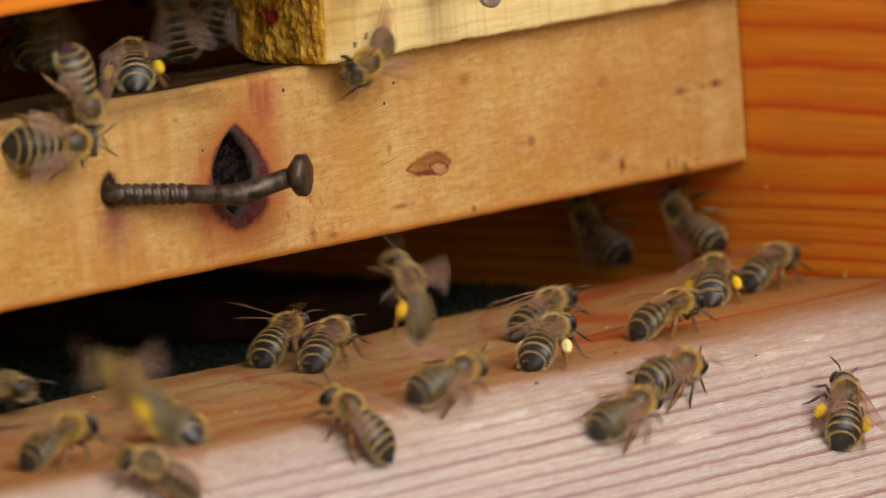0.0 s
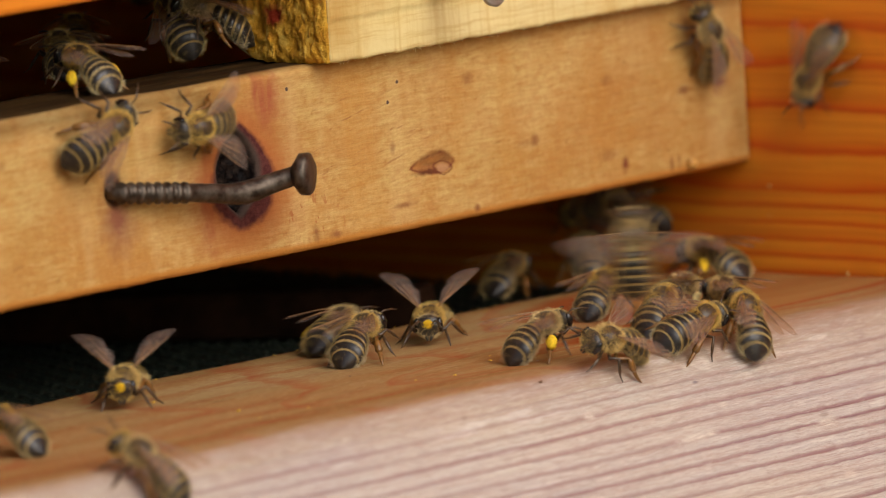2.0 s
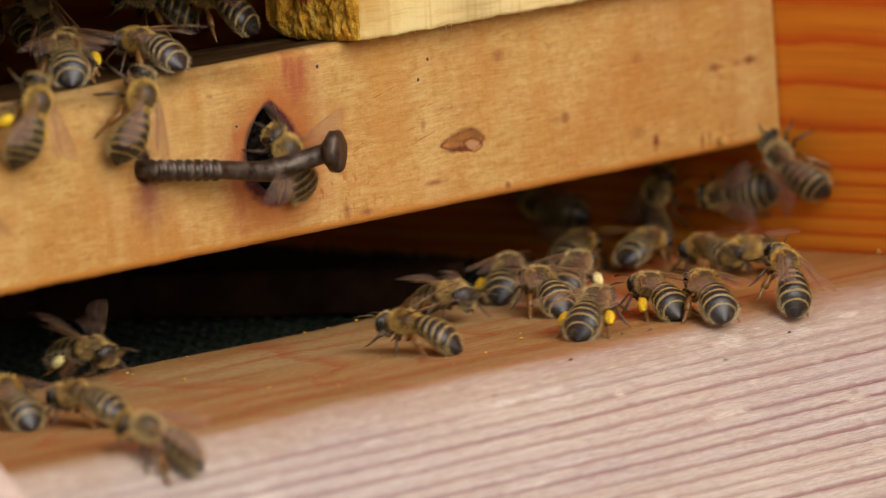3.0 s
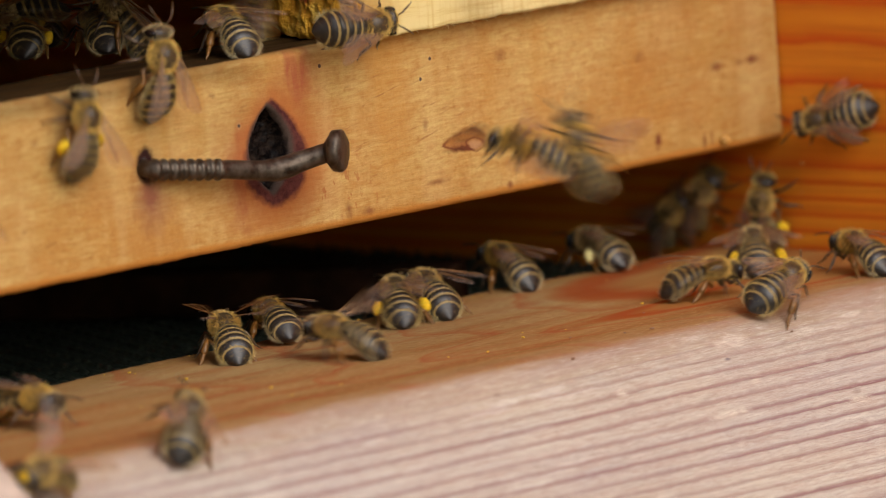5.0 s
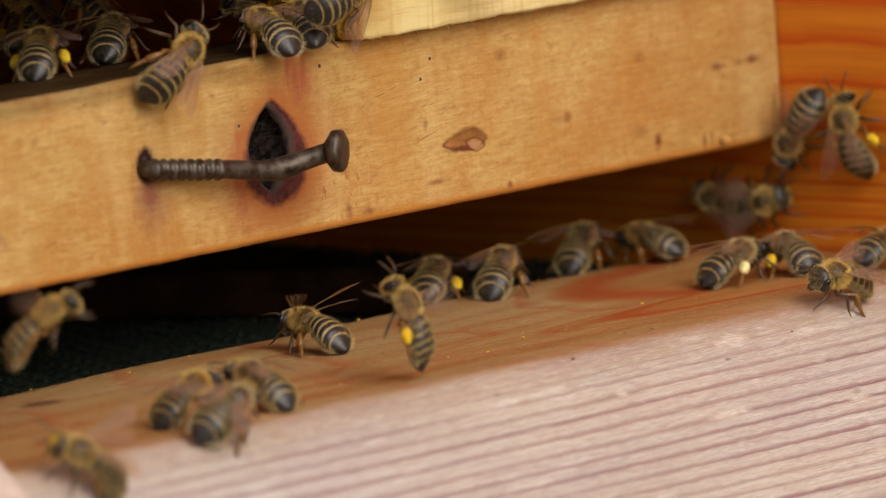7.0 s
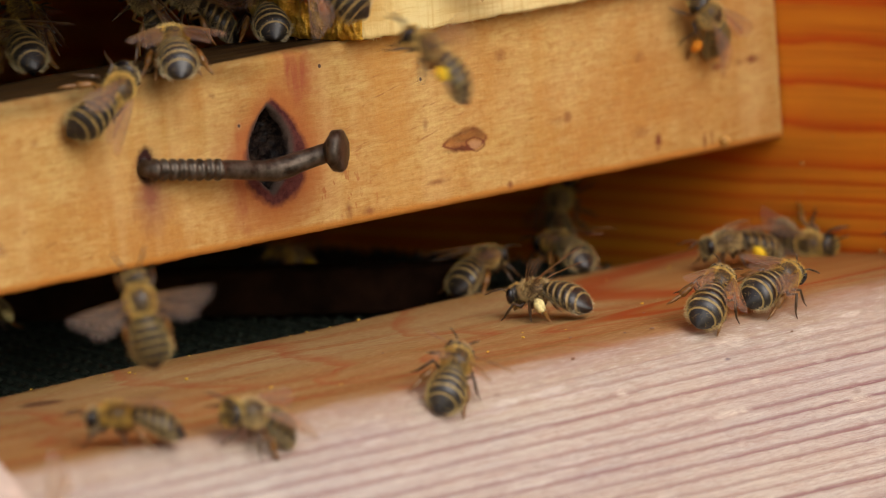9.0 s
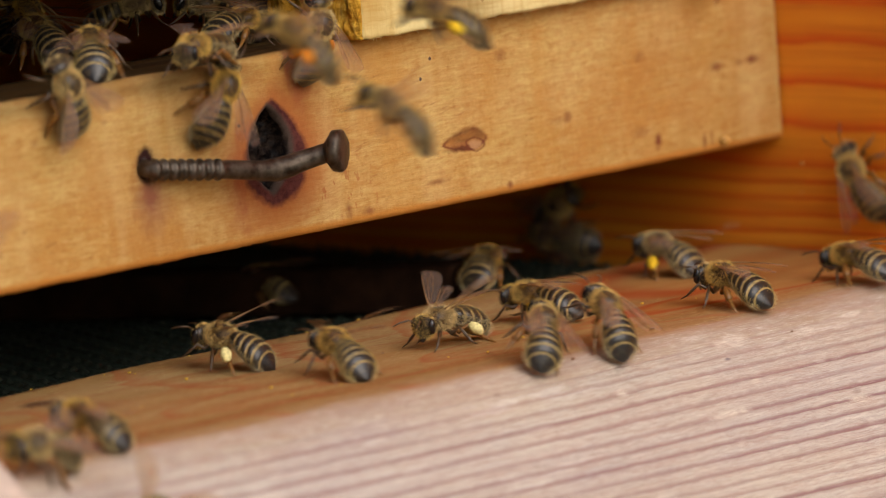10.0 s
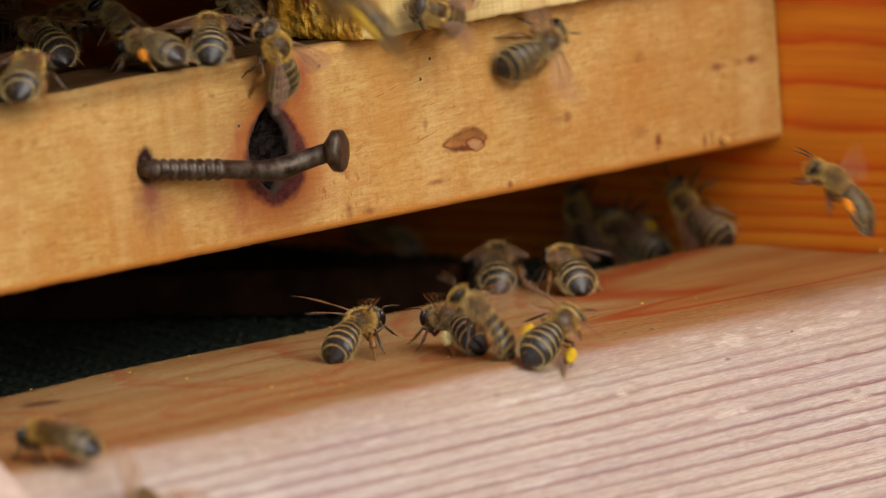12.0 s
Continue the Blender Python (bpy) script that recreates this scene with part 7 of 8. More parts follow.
    walk(b, [(0, at(-142.6, -26.7, -15.8, 0, -6, 75)), (0.1, at(-135.9, -16.5, -15.7, 0, -8, 78)), (0.2, at(-152.7, -31.0, -6.2, 0, -46, 126)), (0.3, at(-160.7, -34.2, 7.8, -0, -61, 120)), (0.4, at(-159.9, -33.8, 15.6, 0, -48, 125)), (0.5, at(-170.7, -30.4, 10.1, 0, -68, 115)), (0.6, at(-171.9, -32.8, 13.1, -67, -70, 113)), (0.8, at(-181.6, -25.6, 14.3, 0, -66, 116)), (11.6, at(-185.9, -21.8, 10.9, 0, -66, 116)), (12, at(-193.5, -13.8, 11.7, 0, -66, 116))])
    beat(b, 'parted', [(0.1, 0.8), (11.6, 12.0)])
    step(b)
    b = SWARM[27]
    walk(b, [(0, at(-18.7, -76.2, -9.0, 0, -15, 132)), (0.3, at(-36.8, -57.1, -7.5, 0, -15, 132)), (0.4, at(-50.9, -42.4, -7.3, 0, -22, 131)), (0.5, at(-77.6, -41.7, 3.5, -0, -28, 130)), (0.6, at(-103.3, -31.4, -5.9, -0, -36, 128)), (0.7, at(-127.4, -28.0, -4.3, 0, -28, 130)), (0.8, at(-143.4, -25.6, -2.8, 0, -26, 130)), (0.9, at(-160.2, -21.6, 3.1, 0, -35, 129)), (1.1, at(-175.0, -5.6, 7.2, 0, -20, 131)), (1.3, at(-168.8, -11.2, 9.5, -0, -52, 124)), (1.5, at(-145.8, -28.2, 8.8, 0, -37, 128)), (1.53, at(-149.3, -25.8, 7.7, -17, -48, 115)), (1.57, at(-152.9, -23.5, 6.6, -33, -62, 104)), (1.6, at(-156.5, -21.2, 5.4, -55, -77, 100)), (1.7, at(-160.4, -22.8, -5.8, -0, -53, 124)), (1.9, at(-170.8, -10.4, 2.8, -0, -55, 123)), (11.6, at(-174.2, -7.4, 0.1, 0, -55, 123)), (12, at(-185.2, 4.5, 4.4, 0, -20, 131))])
    beat(b)
    b = SWARM[28]
    walk(b, [(0, at(-80.8, 1.1, 48.6, -0, 54, 145)), (1.2, at(-80.0, 0.3, 49.3, -0, 54, 145)), (1.33, at(-82.1, -5.7, 46.5, -6, 16, 135)), (1.47, at(-84.2, -11.7, 43.6, -7, -23, 130)), (1.6, at(-86.3, -17.7, 40.8, -0, -62, 119)), (1.7, at(-82.3, -22.8, 18.8, -67, -70, 113)), (1.8, at(-77.4, -23.7, 3.2, -53, -77, 98)), (1.9, at(-72.6, -22.7, -3.7, -62, -74, 107)), (2, at(-58.4, -30.0, -3.3, 15, -82, 29)), (2.03, at(-56.2, -31.4, -4.6, -13, -71, 83)), (2.07, at(-53.9, -32.7, -5.9, -10, -59, 107)), (2.1, at(-51.7, -34.1, -7.2, 0, -48, 125)), (2.13, at(-45.7, -37.0, -8.9, -11, -59, 108)), (2.17, at(-39.7, -39.9, -10.6, -19, -70, 89)), (2.2, at(-33.7, -42.8, -12.3, -6, -82, 51)), (2.4, at(-17.4, -60.7, -17.8, -67, -70, 113)), (11.6, at(-19.5, -58.9, -19.2, -67, -70, 113)), (12, at(-14.3, -64.3, -19.7, -67, -70, 113))])
    beat(b)
    b = SWARM[29]
    walk(b, [(0, at(-151.9, 6.6, 43.8, 0, -25, 130)), (0.9, at(-150.9, 5.8, 44.5, 0, -25, 130)), (1.3, at(-116.6, -30.2, 42.0, 0, -35, 129)), (1.4, at(-121.9, -27.2, 29.3, 0, -30, 130)), (1.5, at(-126.6, -23.7, 22.2, -0, -28, 130)), (1.6, at(-121.6, -0.3, 24.9, -93, -18, -172)), (1.8, at(-126.2, -0.5, 27.7, -97, -29, -166)), (1.87, at(-123.1, 3.5, 26.6, -62, -45, 153)), (1.93, at(-120.0, 7.4, 25.6, -21, -37, 106)), (2, at(-116.8, 11.4, 24.5, 0, -12, 78)), (2.5, at(-117.3, 10.8, 24.2, 0, -6, 69)), (3, at(-124.3, 12.0, 24.5, 0, -12, 54)), (3.33, at(-128.0, 8.0, 22.0, 4, -38, 65)), (3.67, at(-131.6, 4.0, 19.5, -1, -65, 81)), (4, at(-135.3, -0.0, 17.1, -90, -81, 180)), (4.8, at(-135.4, -0.0, 14.9, -72, -77, 161)), (5, at(-137.7, -0.0, 19.1, 90, -84, 0)), (5.5, at(-133.0, 6.4, 24.5, 0, -12, 60)), (6, at(-131.0, 13.5, 24.5, 0, -12, 54)), (6.5, at(-127.4, 22.7, 24.4, 0, -10, 60)), (7, at(-125.7, 16.5, 24.5, -0, -12, 39)), (8, at(-104.0, 39.2, 24.5, 0, -12, 51)), (9, at(-113.9, 55.6, 24.3, -0, -8, 66)), (11.6, at(-113.9, 55.6, 24.3, -0, -8, 66)), (12, at(-114.7, 59.3, 24.3, -0, -8, 66))])
    beat(b, 'parted', [(1.4, 1.6)])
    step(b)
    b = SWARM[30]
    walk(b, [(0, at(-78.1, -0.4, 24.0, -86, 24, -169)), (0.5, at(-88.6, -0.0, 23.7, -88, -21, 176)), (1, at(-89.9, -0.0, 20.8, -90, 9, 178)), (1.3, at(-101.3, -0.4, 18.5, -92, -12, -170)), (1.5, at(-102.1, -0.1, 19.7, -91, -21, -178)), (2, at(-109.9, -0.1, 19.1, -90, 3, -178)), (2.3, at(-118.6, -0.5, 21.7, -93, -15, -168)), (2.5, at(-120.9, -0.0, 25.2, -88, -39, 177)), (2.67, at(-119.8, 1.5, 24.9, -50, -43, 138)), (2.83, at(-118.7, 3.0, 24.5, -18, -29, 106)), (3, at(-117.7, 4.5, 24.2, 0, -6, 87)), (3.2, at(-118.2, 4.2, 24.2, 0, -6, 87)), (4, at(-98.1, 10.1, 24.5, 0, -12, 57)), (4.8, at(-99.3, -3.2, 24.5, 0, -12, 63)), (5, at(-100.6, 6.9, 24.5, 0, -12, 66)), (5.17, at(-104.2, 4.6, 24.5, -9, -39, 84)), (5.33, at(-107.8, 2.2, 24.4, -39, -59, 122)), (5.5, at(-111.4, -0.1, 24.4, -93, -57, -176)), (5.67, at(-106.4, 0.0, 24.3, -35, -57, 118)), (5.83, at(-101.5, 0.1, 24.2, -7, -32, 83)), (6, at(-96.5, 0.2, 24.1, 0, -2, 66)), (7, at(-90.7, 2.6, 24.3, 0, -8, 57)), (8, at(-102.9, 4.0, 24.2, -0, -6, 51)), (9, at(-119.0, -1.6, 24.5, 0, -12, 51)), (9.5, at(-104.0, 11.7, 24.5, 0, -12, 30)), (9.67, at(-108.4, 6.2, 24.3, -6, -8, 87)), (9.83, at(-112.8, 0.7, 24.2, -5, -2, 142)), (10, at(-117.2, -4.8, 24.0, 0, 2, -162)), (10.17, at(-118.2, -2.5, 24.1, -1, 0, 160)), (10.33, at(-119.1, -0.2, 24.1, -1, -2, 122)), (10.5, at(-120.0, 2.1, 24.1, 0, -4, 84)), (10.67, at(-117.3, 0.6, 24.1, -1, -2, 119)), (10.83, at(-114.6, -0.9, 24.1, -1, 0, 154)), (11, at(-111.9, -2.5, 24.0, -0, 2, -171)), (11.17, at(-106.3, 6.5, 24.1, -2, -0, 143)), (11.33, at(-100.8, 15.5, 24.2, -2, -4, 97)), (11.5, at(-95.2, 24.5, 24.2, -0, -6, 51)), (12, at(-106.3, 4.6, 24.4, -0, -10, 45))])
    step(b)
    b = SWARM[31]
    walk(b, [(0, at(-135.4, -0.5, 20.3, 89, 3, -12)), (0.5, at(-136.8, -0.4, 20.9, 91, -3, -10)), (1, at(-134.0, -0.0, 21.3, 89, -18, 4)), (1.5, at(-129.7, -0.0, 21.6, 89, -24, 2)), (2, at(-128.1, -0.0, 20.2, 88, -27, 4)), (2.5, at(-126.2, -0.0, 19.8, 87, -33, 5)), (3, at(-127.8, -0.0, 20.3, 81, -66, 10)), (3.2, at(-127.8, -0.0, 21.0, 80, -69, 11)), (4.8, at(-124.0, -0.0, 25.4, 81, -78, 10)), (5, at(-123.6, -0.1, 25.4, 180, -86, -90)), (5.5, at(-122.7, -0.0, 26.3, 88, -30, 5)), (6, at(-121.1, -0.0, 25.1, 88, -30, 5)), (6.5, at(-121.6, -0.0, 24.5, 88, -27, 4)), (7, at(-120.2, -0.0, 25.8, 87, -39, 5)), (8, at(-129.2, -0.0, 22.9, 87, -39, 5)), (9, at(-133.2, -0.0, 22.5, 87, -33, 5)), (9.5, at(-126.0, -0.0, 25.5, 87, -36, 5)), (10, at(-125.0, 7.6, 24.5, 0, -12, 48)), (10.5, at(-134.2, 10.0, 24.5, 0, -12, 51)), (11, at(-131.7, 12.2, 24.5, -0, -12, 39)), (12, at(-143.6, 0.4, 24.1, -0, -4, 36))])
    step(b)
    b = SWARM[32]
    walk(b, [(0, at(-130.6, -0.0, 26.1, 108, 77, 19)), (0.2, at(-132.3, -0.0, 24.0, 100, 69, 11)), (0.28, at(-131.9, -0.1, 25.1, 94, 24, 3)), (0.35, at(-131.4, -0.3, 26.1, 94, -21, 0)), (0.42, at(-131.0, -0.4, 27.2, 99, -66, -7)), (0.5, at(-130.6, -0.5, 28.3, -118, -66, -149)), (0.67, at(-127.5, 3.1, 27.0, -19, -73, 97)), (0.83, at(-124.5, 6.7, 25.8, 3, -43, 59)), (1, at(-121.5, 10.3, 24.5, 0, -12, 42)), (1.5, at(-123.4, 11.2, 24.3, 0, -8, 51)), (2, at(-104.3, 28.4, 24.4, 0, -10, 51)), (2.5, at(-125.5, 9.7, 24.5, 0, -12, 66)), (3, at(-129.1, 7.8, 24.5, 0, -12, 51)), (4.8, at(-102.3, 29.7, 24.3, 0, -8, 57)), (7, at(-109.0, 20.1, 24.3, 0, -8, 36)), (9, at(-118.0, 0.1, 24.4, 0, -10, 54)), (9.5, at(-107.9, 8.5, 24.4, 0, -10, 36)), (9.67, at(-118.7, 5.6, 24.3, 3, -40, 56)), (9.83, at(-129.5, 2.7, 24.3, -19, -68, 95)), (10, at(-140.2, -0.2, 24.2, -103, -65, -166)), (10.17, at(-139.9, -0.7, 24.3, -30, -66, 113)), (10.33, at(-139.5, -1.2, 24.4, -4, -41, 78)), (10.5, at(-139.2, -1.7, 24.5, 0, -12, 63)), (11, at(-136.0, 9.5, 24.4, 0, -10, 60)), (12, at(-102.8, 34.8, 24.5, 0, -12, 9))])
    step(b)
    b = SWARM[33]
    walk(b, [(0, at(-109.8, 8.7, 24.5, 0, -12, 48)), (0.5, at(-130.6, 3.3, 24.3, -0, -8, 27)), (1, at(-180.8, -41.8, 24.5, 0, -12, 54)), (1.5, at(-143.4, -5.0, 24.5, 0, -12, 60)), (2, at(-124.6, 25.9, 24.5, 0, -12, 60)), (3, at(-125.6, 30.7, 24.5, 0, -12, 60)), (3.7, at(-126.5, 32.2, 24.5, 0, -12, 60)), (12, at(-126.5, 32.3, 24.5, 0, -12, 60))])
    step(b)
    b = SWARM[34]
    walk(b, [(0, at(-168.7, 6.3, 7.1, 61, -74, -18)), (1.8, at(-168.6, 6.2, 7.2, 61, -74, -18)), (2.2, at(-160.0, -2.2, 10.0, 48, -78, -5)), (2.5, at(-147.9, -0.0, 13.6, 85, -69, 6)), (2.8, at(-146.0, -0.0, 18.9, 84, -72, 6)), (3, at(-146.1, 0.0, 22.2, 90, -72, 0)), (3.2, at(-146.8, 0.0, 24.1, 90, -75, 0)), (4, at(-116.7, 28.2, 24.5, 0, -12, 51)), (5, at(-106.7, 38.2, 24.5, -0, -12, 39)), (12, at(-99.9, 49.6, 24.5, -0, -12, 39))])
    beat(b, 'parted', [(1.8, 2.5)])
    step(b)
    b = SWARM[35]
    walk(b, [(0, at(-96.4, -49.0, 52.6, 0, -40, 127)), (2.2, at(-97.4, -48.2, 51.8, 0, -40, 127)), (2.6, at(-98.2, -35.5, 37.4, 0, -40, 127)), (2.8, at(-111.8, -31.4, 23.4, 0, -45, 126)), (3, at(-100.1, -0.0, 10.1, -84, -57, 173)), (3.2, at(-103.7, -0.1, 9.3, -102, -81, -167)), (3.4, at(-109.1, -10.3, 13.5, 38, -77, 12)), (3.6, at(-114.5, -20.4, 17.7, 22, -56, -15)), (3.8, at(-119.9, -30.6, 21.9, 0, -41, -39)), (4.3, at(-111.9, -34.9, 42.7, 0, -41, -39)), (11.6, at(-111.9, -34.9, 42.7, 0, -41, -39)), (12, at(-111.5, -34.7, 45.6, 0, -41, -39))])
    beat(b, 'parted', [(2.8, 3.0), (3.2, 3.8)])
    step(b)
    b = SWARM[36]
    walk(b, [(0, at(-48.4, -85.2, 47.9, 0, -25, 130)), (3.7, at(-52.0, -82.1, 45.1, 0, -25, 130)), (4.4, at(-65.8, -56.4, 28.5, 0, -20, 131)), (4.8, at(-79.5, -37.1, 17.3, 0, -15, 132)), (5, at(-90.3, -34.9, 8.5, 0, -18, 131)), (5.2, at(-100.2, -33.2, 1.8, 0, -22, 131)), (5.4, at(-107.0, -32.8, 5.4, 0, -25, 130)), (5.5, at(-110.6, -28.4, 8.1, 0, -31, 129)), (5.6, at(-100.3, -0.2, 12.5, -105, -68, -164)), (6, at(-104.9, -0.0, 18.5, 90, -72, 0)), (6.2, at(-107.1, -0.0, 22.7, 80, -69, 11)), (6.5, at(-119.1, -14.9, 24.5, 0, -12, 60)), (7, at(-99.0, 1.2, 24.4, 0, -10, 72)), (8, at(-86.8, 12.8, 24.3, 0, -8, 57)), (12, at(-74.6, 30.0, 24.4, 0, -10, 51))])
    beat(b, 'parted', [(4.8, 5.6)])
    step(b)
    b = SWARM[37]
    walk(b, [(0, at(-50.1, -91.8, 3.6, 0, -42, 127)), (4, at(-53.7, -88.6, 0.9, 0, -42, 127)), (4.7, at(-64.5, -48.2, 0.7, 0, -55, 123)), (5, at(-71.9, -28.3, 8.3, -62, -73, 107)), (5.2, at(-54.4, -0.5, 13.3, -106, -52, -160)), (5.5, at(-59.7, -0.5, 18.4, -100, -38, -165)), (6, at(-75.5, -0.2, 17.4, -92, -21, -174)), (6.2, at(-85.3, -0.4, 19.8, -95, -27, -169)), (6.5, at(-92.1, -0.2, 21.4, -98, -54, -170)), (6.67, at(-91.7, -1.2, 24.5, 162, -87, -70)), (6.83, at(-91.3, -2.1, 27.7, 91, -52, 2)), (7, at(-91.0, -3.0, 30.8, 89, -15, 4)), (8, at(-64.9, -3.0, 30.9, 90, 0, 4)), (9, at(-64.6, -3.0, 33.9, 90, 0, 4)), (10, at(-64.6, -3.0, 33.9, 90, 0, 4)), (10.4, at(-79.3, -3.0, 29.0, 89, -9, 4)), (10.6, at(-73.6, -3.0, 31.3, 89, -9, 4)), (11.3, at(-66.8, -3.0, 34.2, 90, -3, 4)), (12, at(-66.8, -3.0, 34.2, 90, -3, 4))])
    beat(b, 'parted', [(4.0, 5.2)])
    step(b)
    b = SWARM[38]
    walk(b, [(0, at(-95.7, -3.0, 44.0, 88, -27, 4)), (3.3, at(-102.6, -3.0, 41.6, 88, -27, 4)), (4, at(-97.2, -3.0, 32.9, 86, -42, 5)), (4.8, at(-85.2, -3.0, 29.0, 89, -12, 4)), (5, at(-88.4, -3.2, 26.6, 90, 0, -6)), (5.5, at(-81.3, -3.5, 24.8, 93, -12, -12)), (6, at(-74.8, -3.0, 28.0, 89, -18, 4)), (6.5, at(-66.8, -3.0, 33.9, 89, -15, 4)), (11.6, at(-66.8, -3.0, 33.9, 89, -15, 4)), (12, at(-55.5, -3.0, 36.4, 89, -15, 4))])
    step(b)
    b = SWARM[39]
    walk(b, [(0, at(-36.4, -97.5, -27.2, 0, -35, 129)), (5.8, at(-40.1, -94.3, -30.0, 0, -35, 129)), (6.2, at(-129.6, -5.5, -50.5, 0, -35, 129)), (6.3, at(-111.7, -17.8, -18.5, 0, -35, 129)), (6.4, at(-92.7, -21.2, -8.8, 0, -30, 130)), (6.5, at(-57.8, -35.6, -8.5, 0, -18, 131)), (6.6, at(-35.3, -51.2, -6.5, 0, -26, 130)), (6.9, at(-52.2, -70.8, -51.2, 0, -61, 120)), (11.6, at(-52.2, -70.8, -51.2, 0, -61, 120)), (12, at(-42.0, -81.5, -52.2, 0, -61, 120))])
    beat(b)
    b = SWARM[40]
    walk(b, [(0, at(-24.7, -79.1, -19.4, 0, -35, 129)), (4.9, at(-28.4, -75.8, -22.3, 0, -35, 129)), (5.3, at(-33.5, -70.4, -21.8, 0, -35, 129)), (5.5, at(-50.9, -51.9, -18.7, 0, -32, 129)), (5.6, at(-85.1, -40.0, -28.4, -0, -38, 128)), (5.8, at(-96.4, -44.5, -23.1, -14, -36, 112)), (6, at(-103.2, -41.1, -20.2, -12, -38, 109)), (6.2, at(-111.5, -35.6, -15.6, -28, -32, 138)), (6.5, at(-121.6, -32.5, -16.0, 0, 2, 120)), (7, at(-134.3, -27.7, -15.6, 0, -10, 81)), (7.6, at(-149.3, -31.2, -15.6, 0, -10, 78)), (8.6, at(-190.4, -28.5, -15.7, -0, -8, 72)), (9, at(-198.2, -30.8, -15.7, -0, -8, 72)), (9.5, at(-198.2, -30.8, -15.7, -0, -8, 72)), (11.6, at(-198.2, -30.8, -15.7, -0, -8, 72)), (12, at(-200.9, -23.6, -15.7, -0, -8, 72))])
    beat(b, 'folded', [(4.9, 5.8)])
    step(b)
    b = SWARM[41]
    walk(b, [(0, at(-188.3, -6.3, 6.0, -0, -49, -37)), (5.2, at(-191.8, -3.2, 3.3, -0, -49, -37)), (5.6, at(-182.7, -13.3, -0.1, 0, -41, -39)), (6, at(-172.9, -23.9, -1.4, 0, -25, -42)), (6.5, at(-172.9, -24.2, -2.9, -0, -21, -43)), (7, at(-165.5, -24.6, -3.2, 0, -33, -41)), (7.2, at(-165.8, -24.0, -1.8, 0, -32, -41)), (7.8, at(-166.9, -21.2, 7.3, 0, -27, -42)), (8.13, at(-163.3, -24.3, 9.1, 18, -36, -1)), (8.47, at(-159.7, -27.4, 10.9, 24, -53, 45)), (8.8, at(-156.1, -30.5, 12.7, 0, -66, 116)), (9, at(-155.8, -30.4, -0.7, -49, -78, 94)), (9.2, at(-154.6, -30.6, 4.0, -53, -77, 98)), (9.5, at(-167.5, -9.2, 8.4, -67, -71, 112)), (11.6, at(-167.5, -9.2, 8.4, -67, -71, 112)), (12, at(-180.5, -2.7, 10.0, -67, -71, 112))])
    beat(b)
    b = SWARM[42]
    walk(b, [(0, at(-112.4, -52.6, -54.3, -0, -62, 119)), (6.1, at(-116.0, -49.4, -57.0, -0, -62, 119)), (6.8, at(-117.9, -22.9, -3.0, 0, -42, 127)), (6.9, at(-115.3, -26.1, -5.7, 0, -45, 126)), (7, at(-111.7, -29.9, -9.1, -0, -65, 118)), (7.1, at(-118.0, -28.3, 4.9, -0, -57, 122)), (7.2, at(-124.8, -25.6, 19.1, -0, -61, 120)), (7.4, at(-126.3, -19.0, 44.9, -0, -62, 119)), (8.2, at(-126.3, -19.0, 44.9, -0, -62, 119)), (8.6, at(-89.4, -43.4, 44.3, 0, -40, 127)), (9, at(-101.1, -28.2, 22.1, 0, -43, 127)), (9.2, at(-111.0, -24.9, 23.9, 0, -42, 127)), (9.35, at(-120.5, -26.4, 40.0, -0, -48, 125)), (9.9, at(-110.7, -36.6, 40.6, 0, -35, 129)), (10, at(-102.7, -33.0, 27.1, 0, -22, 131)), (10.1, at(-95.7, -39.3, 31.8, 0, -22, 131)), (10.3, at(-82.6, -50.4, 44.8, 0, -35, 129)), (11.5, at(-82.6, -50.4, 44.8, 0, -35, 129)), (11.9, at(-115.5, -17.1, 40.8, 0, -35, 129)), (12, at(-114.2, -27.9, 29.5, 0, -30, 130))])
    beat(b)
    b = SWARM[43]
